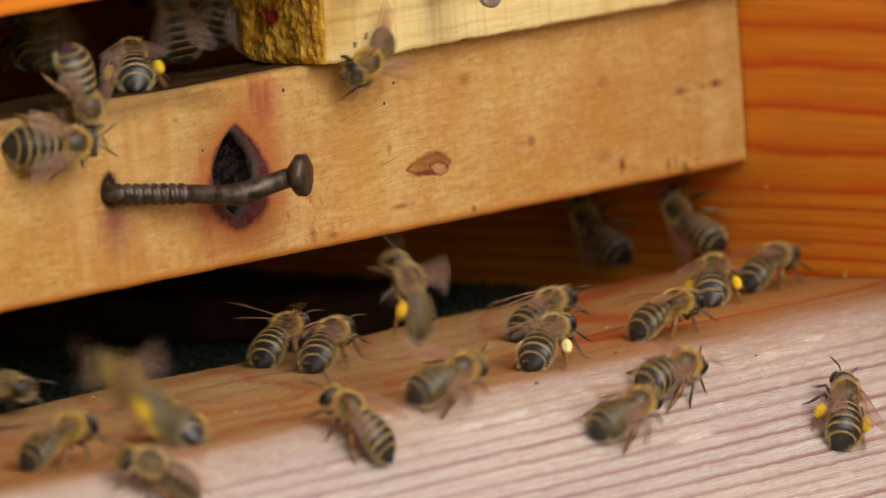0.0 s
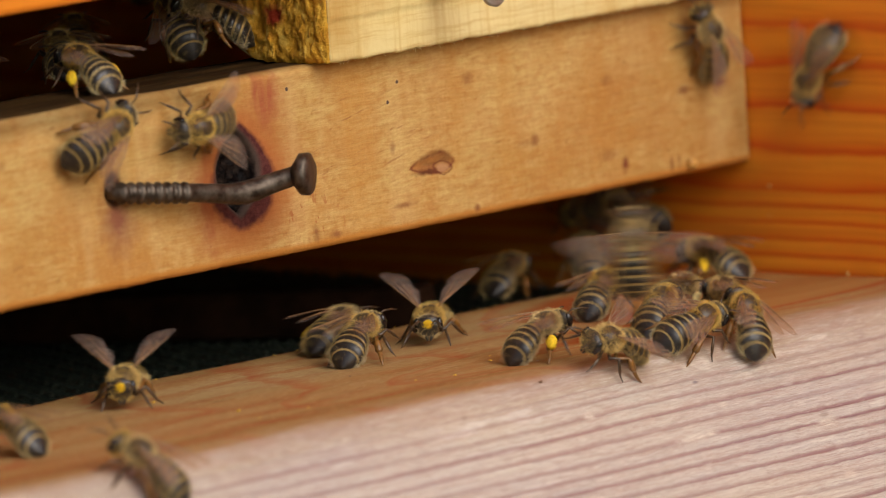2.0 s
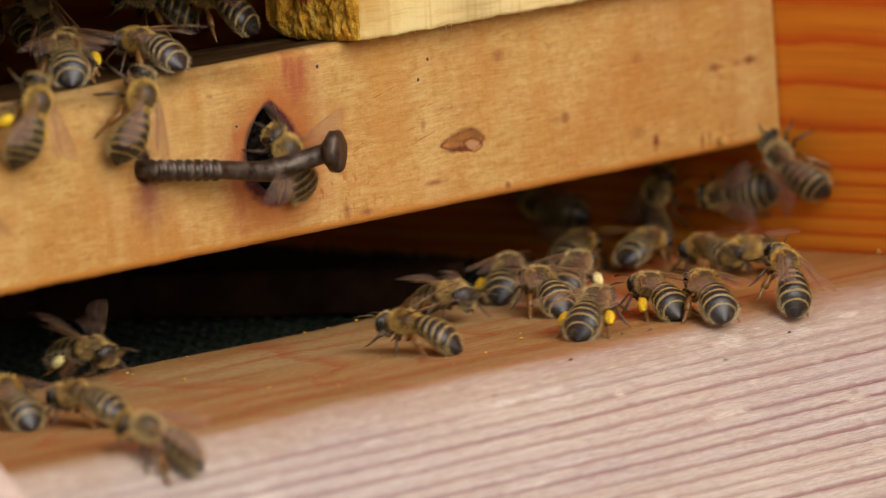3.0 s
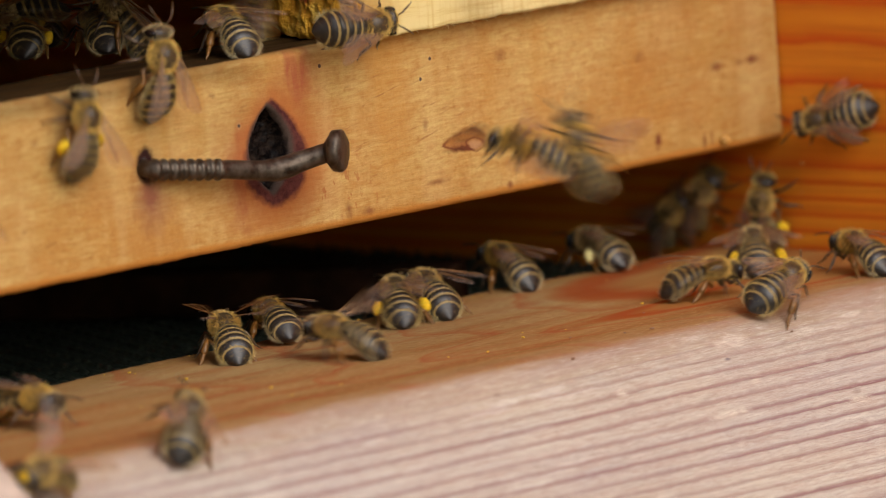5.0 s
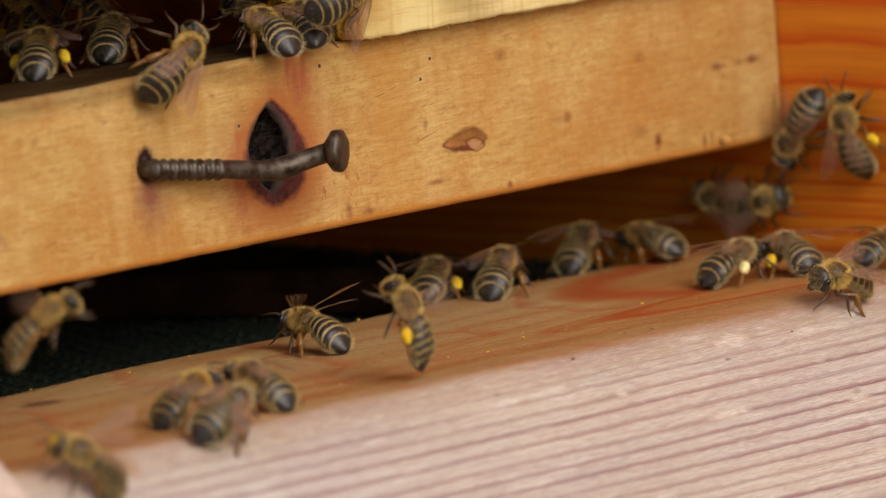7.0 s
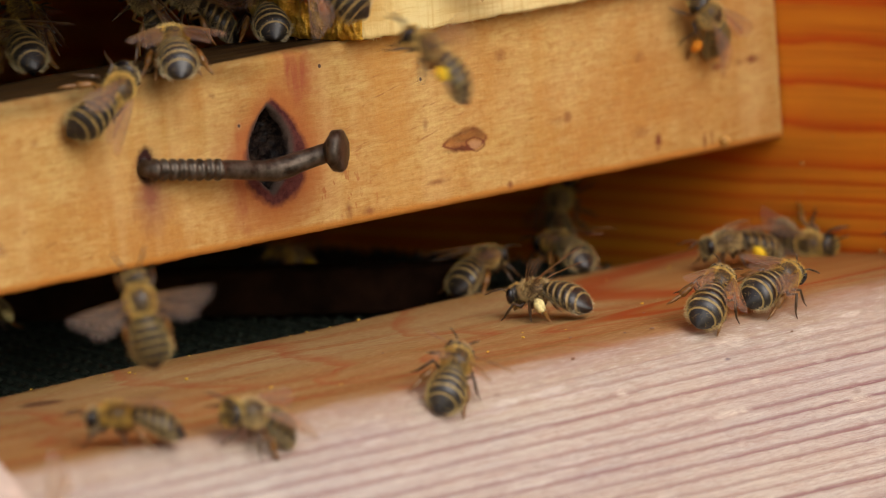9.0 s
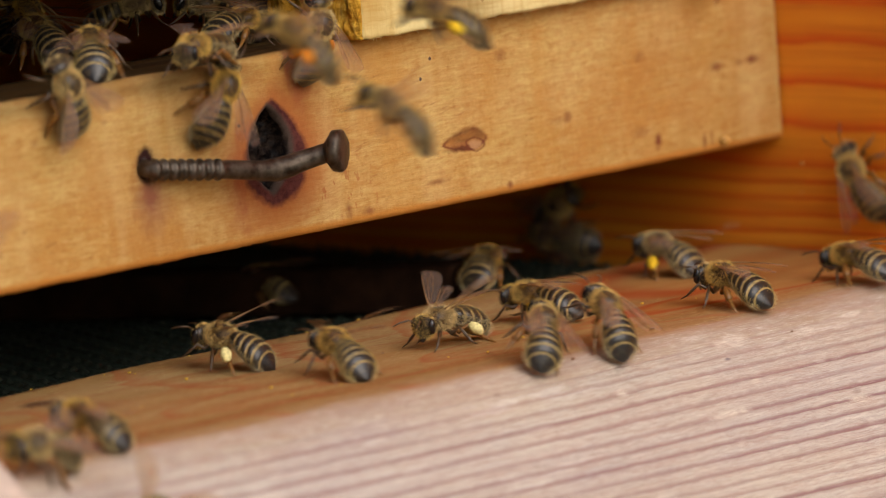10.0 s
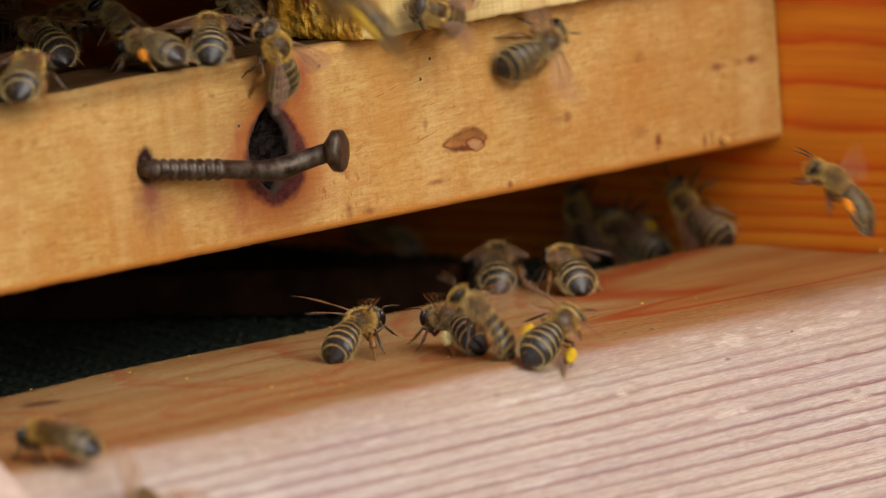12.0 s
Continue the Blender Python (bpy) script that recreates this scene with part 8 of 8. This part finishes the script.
    walk(b, [(0, at(-184.8, 0.3, -16.0, 0, -41, -39)), (8.4, at(-188.4, 3.5, -18.7, 0, -41, -39)), (8.53, at(-187.7, 3.6, -14.3, 1, -41, 16)), (8.67, at(-186.9, 3.7, -10.0, 1, -42, 71)), (8.8, at(-186.2, 3.7, -5.7, 0, -42, 127)), (9, at(-178.9, -3.9, -6.4, 0, -42, 127)), (9.2, at(-158.3, -24.9, -5.7, 0, -55, 123)), (9.5, at(-155.3, -32.0, 8.1, 0, -69, 114)), (9.6, at(-153.8, -32.7, 13.2, 0, -66, 116)), (9.8, at(-137.9, -24.7, 27.2, 0, -66, 116)), (9.9, at(-129.7, -25.0, 35.5, 0, -45, 126)), (10, at(-123.3, -26.2, 26.6, 0, -37, 128)), (10.1, at(-118.8, -28.5, 38.4, -0, -48, 125)), (10.3, at(-176.1, -5.3, 0.3, 0, -55, 123)), (10.4, at(-161.1, -20.2, 4.1, 0, -54, 123)), (10.5, at(-163.8, -23.0, 11.9, 0, -58, 122)), (10.6, at(-162.1, -23.2, 19.7, 0, -61, 120)), (10.8, at(-156.9, -20.5, 24.4, -0, -57, 122)), (11, at(-147.0, -15.0, 30.6, 0, -59, 121)), (11.1, at(-144.9, -15.0, 41.3, -0, -62, 119)), (11.4, at(-74.4, -80.7, 6.9, 0, -30, 130)), (11.5, at(-59.1, -40.9, -5.7, 0, -23, 131)), (11.6, at(-71.0, -40.3, 8.8, 0, -32, 129)), (11.75, at(-56.4, -41.2, 6.7, 0, -37, 128)), (11.9, at(-43.9, -41.0, -0.2, 0, -40, 128)), (12, at(-37.9, -40.5, -3.5, 0, -43, 127))])
    beat(b)
    b = SWARM[44]
    walk(b, [(0, at(-39.3, -94.7, 46.8, 0, -40, 127)), (5.8, at(-43.0, -91.5, 44.1, 0, -40, 127)), (6.2, at(-27.9, -57.5, 0.1, -0, -38, 128)), (6.4, at(-42.0, -42.8, 0.0, 0, -40, 127)), (6.5, at(-56.7, -41.2, 5.2, -0, -38, 128)), (6.6, at(-75.3, -34.2, 17.6, -0, -28, 130)), (6.8, at(-96.0, -22.6, 41.5, 0, -35, 129)), (8.4, at(-96.0, -22.6, 41.5, 0, -35, 129)), (8.8, at(-108.0, -22.4, 52.3, 0, -48, 125)), (9, at(-108.0, -24.3, 42.4, 0, -55, 123)), (9.1, at(-110.5, -26.5, 17.4, 0, -52, 124)), (9.2, at(-113.3, -26.8, 1.7, -0, -36, 128)), (9.4, at(-122.1, -22.1, 16.0, 0, -46, 126)), (9.5, at(-125.7, -24.9, 20.0, 0, -43, 127)), (9.7, at(-122.0, -28.6, 21.1, 0, -34, 129)), (10, at(-112.7, -31.9, 16.4, 0, -37, 128)), (10.2, at(-99.4, -37.2, 22.8, 0, -34, 129)), (10.25, at(-105.6, -35.2, 18.3, -28, -21, 177)), (10.3, at(-111.8, -33.3, 13.9, -39, 5, -146)), (10.35, at(-118.0, -31.3, 9.4, -31, 32, -109)), (10.4, at(-124.2, -29.3, 4.9, 0, 45, -54)), (10.43, at(-125.4, -27.6, 7.0, 37, 29, -0)), (10.45, at(-126.6, -26.0, 9.1, 48, -2, 33)), (10.47, at(-127.8, -24.3, 11.3, 40, -34, 66)), (10.5, at(-129.0, -22.6, 13.4, -0, -52, 124)), (10.6, at(-130.2, -20.1, 20.0, 0, -54, 123)), (10.7, at(-128.1, -18.2, 39.3, -0, -62, 119)), (10.75, at(-125.6, -21.2, 38.8, 42, -41, 56)), (10.8, at(-123.0, -24.1, 38.3, 46, -9, 25)), (10.85, at(-120.4, -27.0, 37.7, 33, 20, -6)), (10.9, at(-117.8, -29.9, 37.2, 0, 36, -51)), (11, at(-110.2, -40.2, 24.3, 0, 37, -52)), (11.1, at(-92.5, -56.5, 35.3, -0, 20, -49)), (11.2, at(-68.0, -86.8, 8.0, 0, 56, -58)), (11.22, at(-74.2, -86.3, -3.8, -40, 38, -118)), (11.25, at(-80.4, -85.8, -15.6, -47, 5, -151)), (11.28, at(-86.7, -85.3, -27.4, -34, -25, 177)), (11.3, at(-92.9, -84.8, -39.3, 0, -40, 127)), (11.4, at(-99.4, -60.7, -24.5, 0, -40, 128)), (11.5, at(-97.1, -47.9, -20.6, -0, -42, 127)), (11.6, at(-103.4, -41.1, -20.0, 0, -43, 127)), (11.8, at(-99.3, -30.4, -17.8, 0, -46, 126)), (12, at(-94.6, -27.1, -13.0, 0, -47, 126))])
    beat(b)
    b = SWARM[45]
    walk(b, [(0, at(-86.0, -1.8, 43.1, -88, -27, 86)), (8.4, at(-86.0, 5.2, 39.8, -88, -27, 86)), (8.8, at(-86.0, -4.9, 37.0, -88, -27, 86)), (8.97, at(-89.9, -3.4, 33.4, -81, -43, 113)), (9.13, at(-93.8, -2.0, 29.9, -87, -60, 150)), (9.3, at(-97.7, -0.5, 26.3, -123, -68, -145)), (9.5, at(-96.9, -0.3, 23.4, -105, -62, -163)), (10, at(-94.3, -0.2, 26.1, 153, -83, -64)), (10.5, at(-97.3, 0.0, 20.6, 90, -54, 0)), (11, at(-103.2, -0.0, 19.1, 90, -84, 0)), (11.5, at(-109.0, -0.0, 24.5, -87, -36, 175)), (11.67, at(-111.6, 1.6, 24.4, -48, -39, 134)), (11.83, at(-114.3, 3.2, 24.2, -17, -23, 101)), (12, at(-117.0, 4.8, 24.0, -0, 4, 81))])
    step(b)
    b = SWARM[46]
    walk(b, [(0, at(-29.9, 60.4, 24.5, 0, -12, 51)), (9, at(-76.5, 23.9, 24.5, 0, -12, 51)), (9.6, at(-107.0, -2.5, 24.5, -0, -12, 39)), (10, at(-112.9, -0.0, 20.0, 90, -66, 0)), (10.5, at(-97.8, -0.0, 8.3, 90, -63, 0)), (11, at(-94.4, 0.0, 11.5, 90, -66, 0)), (11.5, at(-97.5, -0.1, 18.0, 180, -86, -90)), (12, at(-101.9, -0.1, 24.1, -98, -63, -171))])
    step(b)
    b = SWARM[47]
    walk(b, [(0, at(-30.6, 85.1, 24.4, 0, -10, 30)), (10, at(-95.6, 10.2, 24.0, -0, 4, 12)), (10.17, at(-100.2, 5.1, 24.0, 0, 4, -26)), (10.33, at(-104.8, -0.0, 24.0, 0, 4, -64)), (10.5, at(-109.4, -5.1, 24.0, 0, 4, -102)), (10.6, at(-104.0, -3.4, 23.0, 16, 31, -80)), (10.7, at(-98.6, -1.7, 21.9, 52, 47, -41)), (10.8, at(-93.2, -0.0, 20.8, 93, 39, 5)), (11, at(-86.7, -0.3, 17.3, 80, 50, -13)), (11.3, at(-83.9, -3.0, 26.2, 92, 24, 4)), (11.5, at(-89.0, -3.0, 28.9, 90, 3, 4)), (11.67, at(-84.2, -3.1, 28.1, 92, -52, 2)), (11.83, at(-79.4, -3.2, 27.4, -97, -73, -169)), (12, at(-74.6, -3.2, 26.6, -92, -18, -174))])
    step(b)
    b = SWARM[48]
    walk(b, [(0, at(-98.0, 20.5, 79.0, 0, -90, -90)), (8.6, at(-98.0, 20.5, 79.0, 0, -90, -90)), (8.73, at(-78.7, 33.7, 46.7, 26, -59, -134)), (8.87, at(-59.3, 46.8, 14.3, 15, -28, -145)), (9, at(-40.0, 60.0, -18.0, 0, -0, -160)), (9.2, at(-44.6, 39.5, -17.3, 0, 1, 161)), (9.4, at(-49.2, 19.0, -16.7, 0, 1, 123)), (9.6, at(-53.8, -1.6, -16.0, 0, 2, 84)), (10, at(-65.9, -13.1, -15.9, 0, -2, 99)), (10.17, at(-69.2, -12.7, -15.9, -2, -0, 151)), (10.33, at(-72.5, -12.2, -16.0, -2, 2, -157)), (10.5, at(-75.8, -11.7, -16.0, 0, 4, -105)), (11, at(-78.3, -12.5, -16.0, 0, -0, -105)), (11.07, at(-80.4, -16.4, -15.9, -4, -2, -147)), (11.15, at(-82.5, -20.3, -15.8, -6, -6, 170)), (11.23, at(-84.6, -24.1, -15.6, -4, -10, 127)), (11.3, at(-86.7, -28.0, -15.5, 0, -12, 84)), (11.5, at(-86.8, -28.2, -15.5, 0, -12, 66)), (11.7, at(-86.8, -29.2, -15.5, 0, -12, 60)), (12, at(-88.1, -34.9, -14.9, 39, -16, 14))])
    spread(b, (0.0, 'folded'), (11.0, 'folded'), (11.2, 'vee'), (12.0, 'vee'))
    step(b)
    b = SWARM[49]
    walk(b, [(0, at(-48.3, -76.3, -56.8, 0, -42, 127)), (8.3, at(-52.0, -73.0, -59.6, 0, -42, 127)), (8.7, at(-56.0, -67.3, -51.8, 0, -42, 127)), (9, at(-65.4, -64.1, -47.4, 0, -42, 127)), (9.2, at(-89.3, -48.3, -26.3, 16, -33, 65)), (9.5, at(-88.9, -42.1, -21.1, 12, -38, 71)), (10, at(-90.1, -34.6, -14.8, 27, -26, 45)), (10.5, at(-80.6, -26.9, -15.5, -0, -12, 39)), (11, at(-82.8, -30.1, -15.9, 0, -4, 75)), (11.2, at(-82.0, -32.9, -11.9, 0, -35, 129)), (11.4, at(-55.4, -42.2, 6.8, 0, -42, 127)), (11.7, at(-28.6, -69.0, 12.1, 0, -35, 129)), (12, at(-23.5, -74.4, 11.6, 0, -35, 129))])
    beat(b, 'folded', [(8.3, 9.2), (11.0, 11.7)])
    step(b)
    b = SWARM[50]
    walk(b, [(0, at(-4.4, -65.0, 12.1, 0, -35, 129)), (8.4, at(-8.2, -61.6, 9.2, 0, -35, 129)), (8.8, at(-13.4, -56.2, 9.7, 0, -35, 129)), (9, at(-20.5, -49.8, 4.3, 0, -35, 129)), (9.2, at(-43.2, -34.4, -0.5, 0, -40, 128)), (9.35, at(-57.7, -35.9, -13.4, 0, -64, 118)), (9.5, at(-71.9, -41.2, -20.3, 19, -38, 59)), (10, at(-77.4, -34.6, -14.8, 14, -34, 68)), (10.5, at(-68.0, -18.5, -15.5, 0, -12, 66)), (11, at(-63.5, -10.8, -15.5, 0, -12, 54)), (11.5, at(-47.9, 7.2, -15.5, 0, -12, 24)), (12, at(-43.3, 15.5, -15.5, 0, -12, 42))])
    beat(b, 'folded', [(8.8, 9.5)])
    step(b)
    b = SWARM[51]
    walk(b, [(0, at(23.0, -0.5, 32.8, -95, -23, -167)), (10.2, at(15.0, -0.5, 30.3, -95, -23, -167)), (10.9, at(3.8, -0.5, 19.2, -99, -35, -165)), (11.2, at(-15.7, -0.3, 18.1, -94, -24, -171)), (11.3, at(-19.8, -0.2, 17.1, -102, -72, -164)), (11.4, at(-23.9, -0.1, 16.1, 95, -60, -2)), (11.5, at(-27.9, -0.0, 15.1, 90, -12, 2)), (11.8, at(-42.4, -0.0, 16.3, 89, -12, 4)), (12, at(-52.2, -0.0, 18.9, 90, -21, 0))])
    beat(b, 'folded', [(11.5, 12.0)])
    step(b)
    b = SWARM[52]
    walk(b, [(0, at(-1.3, -0.5, 40.7, -102, -44, -163)), (7.2, at(-9.1, -0.5, 38.2, -102, -44, -163)), (7.6, at(-12.8, -0.5, 31.9, -112, -61, -155)), (8.1, at(-12.8, -0.5, 31.9, -112, -61, -155)), (8.8, at(-15.4, -0.5, 16.7, -134, -73, -134)), (9, at(-18.2, -0.5, 18.6, -103, -47, -162)), (9.4, at(-18.7, -0.5, 28.5, -103, -47, -162)), (11.6, at(-18.7, -0.5, 28.5, -103, -47, -162)), (12, at(-18.0, -0.5, 36.2, -103, -47, -162))])
    step(b)
    b = SWARM[53]
    walk(b, [(0, at(-182.3, -57.5, -34.0, 2, -36, 86)), (9.8, at(-190.3, -59.2, -35.4, 2, -36, 86)), (10.5, at(-157.0, -30.6, -27.4, 0, -48, 125)), (10.8, at(-152.9, -37.0, -16.8, 22, -30, 55)), (11, at(-155.0, -38.9, -18.4, 21, -35, 56)), (11.3, at(-156.1, -34.9, -15.0, 14, -34, 68)), (11.5, at(-156.9, -27.2, -9.8, -0, -54, 123)), (11.6, at(-158.3, -25.4, -7.3, -0, -51, 125)), (11.8, at(-167.8, -21.9, -2.8, 0, -51, 125)), (12, at(-178.5, -17.4, 0.9, 0, -48, 125))])
    beat(b, 'folded', [(9.8, 10.8), (11.3, 12.0)])
    step(b)
    b = SWARM[54]
    walk(b, [(0, at(-33.0, 20.5, 93.0, 90, 70, 180)), (10.1, at(-33.0, 20.5, 93.0, 90, 70, 180)), (10.23, at(-25.3, 33.7, 58.0, 25, 57, 115)), (10.37, at(-17.7, 46.8, 23.0, 7, 29, 97)), (10.5, at(-10.0, 60.0, -12.0, 0, -0, 90)), (10.8, at(-6.7, 47.8, -11.4, -28, -10, 83)), (11.1, at(-3.4, 35.6, -10.9, -56, -22, 81)), (11.4, at(-0.0, 23.4, -10.3, -87, -33, 85)), (12, at(-0.1, 15.0, -10.8, -92, -45, 93))])
    step(b)
    b = SWARM[55]
    walk(b, [(0, at(-94.2, 44.6, 24.5, 0, -12, 51)), (1, at(-70.6, 57.2, 24.4, 0, -10, 60)), (2, at(-88.7, 41.5, 24.4, -0, -10, 48)), (3, at(-101.9, 44.4, 24.1, 0, -4, 60)), (5, at(-99.5, 44.8, 24.3, 0, -8, 63)), (7, at(-89.7, 55.8, 24.1, 0, -4, 75)), (9, at(-106.7, 38.6, 24.5, 0, -12, 36)), (10, at(-104.9, 39.9, 24.1, 0, -2, 75)), (10.5, at(-104.2, 37.5, 24.1, 0, -2, 57)), (11.5, at(-121.2, 18.6, 24.0, 0, -0, 75)), (12, at(-105.9, 33.9, 24.3, 0, -8, 9))])
    step(b)
    b = SWARM[56]
    walk(b, [(0, at(-91.1, 19.1, 31.0, -48, -79, 93)), (0.5, at(-98.4, 26.9, 32.1, -13, -82, 57)), (1, at(-98.0, 26.5, 32.2, -41, -80, 86)), (1.33, at(-95.8, 22.6, 30.7, -30, -58, 100)), (1.67, at(-93.5, 18.7, 29.3, -16, -39, 114)), (2, at(-91.2, 14.8, 27.9, 0, -22, 131)), (2.12, at(-92.1, 15.7, 27.7, -2, -23, 89)), (2.25, at(-93.0, 16.6, 27.6, -3, -25, 46)), (2.38, at(-93.9, 17.5, 27.4, -2, -27, 2)), (2.5, at(-94.8, 18.3, 27.2, 0, -28, -42)), (2.67, at(-101.2, 22.8, 27.7, 16, -36, 2)), (2.83, at(-107.6, 27.3, 28.2, 20, -51, 50)), (3, at(-114.0, 31.8, 28.7, -0, -62, 119)), (5, at(-103.6, 27.7, 26.7, -0, -48, 125)), (7, at(-106.7, 31.3, 28.9, 0, -48, 125)), (9, at(-101.2, 25.6, 27.4, 0, -59, 121)), (9.33, at(-101.2, 25.3, 27.0, 25, -44, 49)), (9.67, at(-101.1, 24.9, 26.6, 19, -24, 1)), (10, at(-101.1, 24.6, 26.1, 0, -13, -44)), (10.5, at(-100.7, 24.8, 27.3, 23, -26, -4)), (11, at(-100.3, 25.0, 28.6, 32, -50, 37)), (11.5, at(-99.8, 25.1, 29.8, 0, -69, 113)), (12, at(-103.6, 27.3, 24.8, -0, -48, 125))])
    step(b)
    b = SWARM[57]
    walk(b, [(0, at(-83.0, 18.1, 31.9, 67, -71, -24)), (0.12, at(-83.1, 18.0, 30.6, 81, -27, -42)), (0.25, at(-83.2, 17.8, 29.2, 82, 16, -48)), (0.38, at(-83.2, 17.7, 27.9, 75, 60, -59)), (0.5, at(-83.3, 17.5, 26.6, -63, 73, 160)), (0.67, at(-83.4, 17.8, 27.7, -82, 24, 137)), (0.83, at(-83.4, 18.0, 28.7, -82, -26, 130)), (1, at(-83.5, 18.2, 29.8, -59, -75, 104)), (1.5, at(-88.9, 12.9, 27.6, 0, -63, 119)), (1.67, at(-87.8, 14.1, 27.5, 32, -43, 44)), (1.83, at(-86.8, 15.2, 27.4, 24, -16, -1)), (2, at(-85.8, 16.3, 27.3, 0, -2, -46)), (2.25, at(-88.3, 18.8, 27.1, 6, -4, -2)), (2.5, at(-90.8, 21.4, 26.9, 8, -10, 42)), (2.75, at(-93.3, 24.0, 26.7, 6, -15, 86)), (3, at(-95.8, 26.5, 26.5, 0, -18, 132)), (5, at(-107.4, 38.4, 26.1, 0, 17, 136)), (6.5, at(-86.8, 16.7, 24.1, 0, -30, 130)), (7, at(-87.3, 17.3, 23.7, 0, -39, 128)), (9, at(-92.4, 22.9, 25.6, 0, -25, 130)), (10, at(-94.1, 17.2, 25.4, 0, -20, 131)), (11, at(-94.8, 17.7, 23.1, 0, 37, 140)), (11.33, at(-92.6, 17.9, 23.6, -3, 9, 135)), (11.67, at(-90.3, 18.2, 24.1, -3, -20, 131)), (12, at(-88.1, 18.4, 24.6, -0, -48, 125))])
    step(b)
    b = SWARM[58]
    walk(b, [(0, at(-110.0, 28.6, 31.1, 0, -69, 114)), (0.5, at(-84.0, 15.8, 30.0, 0, -66, 116)), (1, at(-92.6, 24.7, 31.1, -0, -62, 119)), (1.17, at(-90.5, 22.4, 30.7, 2, -61, 67)), (1.33, at(-88.4, 20.1, 30.3, 2, -60, 16)), (1.5, at(-86.3, 17.9, 29.9, -0, -59, -33)), (1.83, at(-88.4, 19.6, 28.8, -23, -45, 37)), (2.17, at(-90.5, 21.4, 27.7, -18, -26, 86)), (2.5, at(-92.6, 23.2, 26.6, 0, -16, 132)), (3.27, at(-87.4, 17.8, 26.2, -14, -24, 82)), (4.03, at(-82.2, 12.4, 25.8, -17, -39, 29)), (4.8, at(-76.9, 7.0, 25.5, -0, -49, -37)), (5.03, at(-85.7, 16.5, 26.5, 10, -53, 6)), (5.27, at(-94.4, 25.9, 27.5, 12, -61, 54)), (5.5, at(-103.1, 35.4, 28.6, 0, -66, 116)), (6, at(-101.5, 24.7, 23.6, 0, -34, 129)), (7, at(-108.9, 40.6, 27.8, 0, -48, 125)), (9.5, at(-108.9, 41.0, 26.9, 0, -66, 116)), (10.5, at(-114.0, 31.0, 27.0, 0, -37, 128)), (10.88, at(-112.1, 32.5, 26.1, 16, -30, 78)), (11.25, at(-110.2, 34.0, 25.2, 20, -16, 35)), (11.62, at(-108.3, 35.4, 24.3, 14, -2, -5)), (12, at(-106.4, 36.9, 23.5, 0, 4, -47))])
    step(b)
    b = SWARM[59]
    walk(b, [(0, at(-105.8, 63.9, 24.4, 0, -10, 66)), (8.1, at(-128.2, 47.0, 24.4, 0, -10, 66)), (8.5, at(-126.3, 38.2, 24.4, 0, -10, 66)), (9.2, at(-117.9, 26.3, 24.4, 0, -10, 69)), (10, at(-115.9, 26.8, 24.5, 0, -12, 72)), (11, at(-116.1, 29.9, 24.5, 0, -12, 63)), (12, at(-115.7, 26.8, 24.3, -0, -8, 72))])
    step(b)


motions()
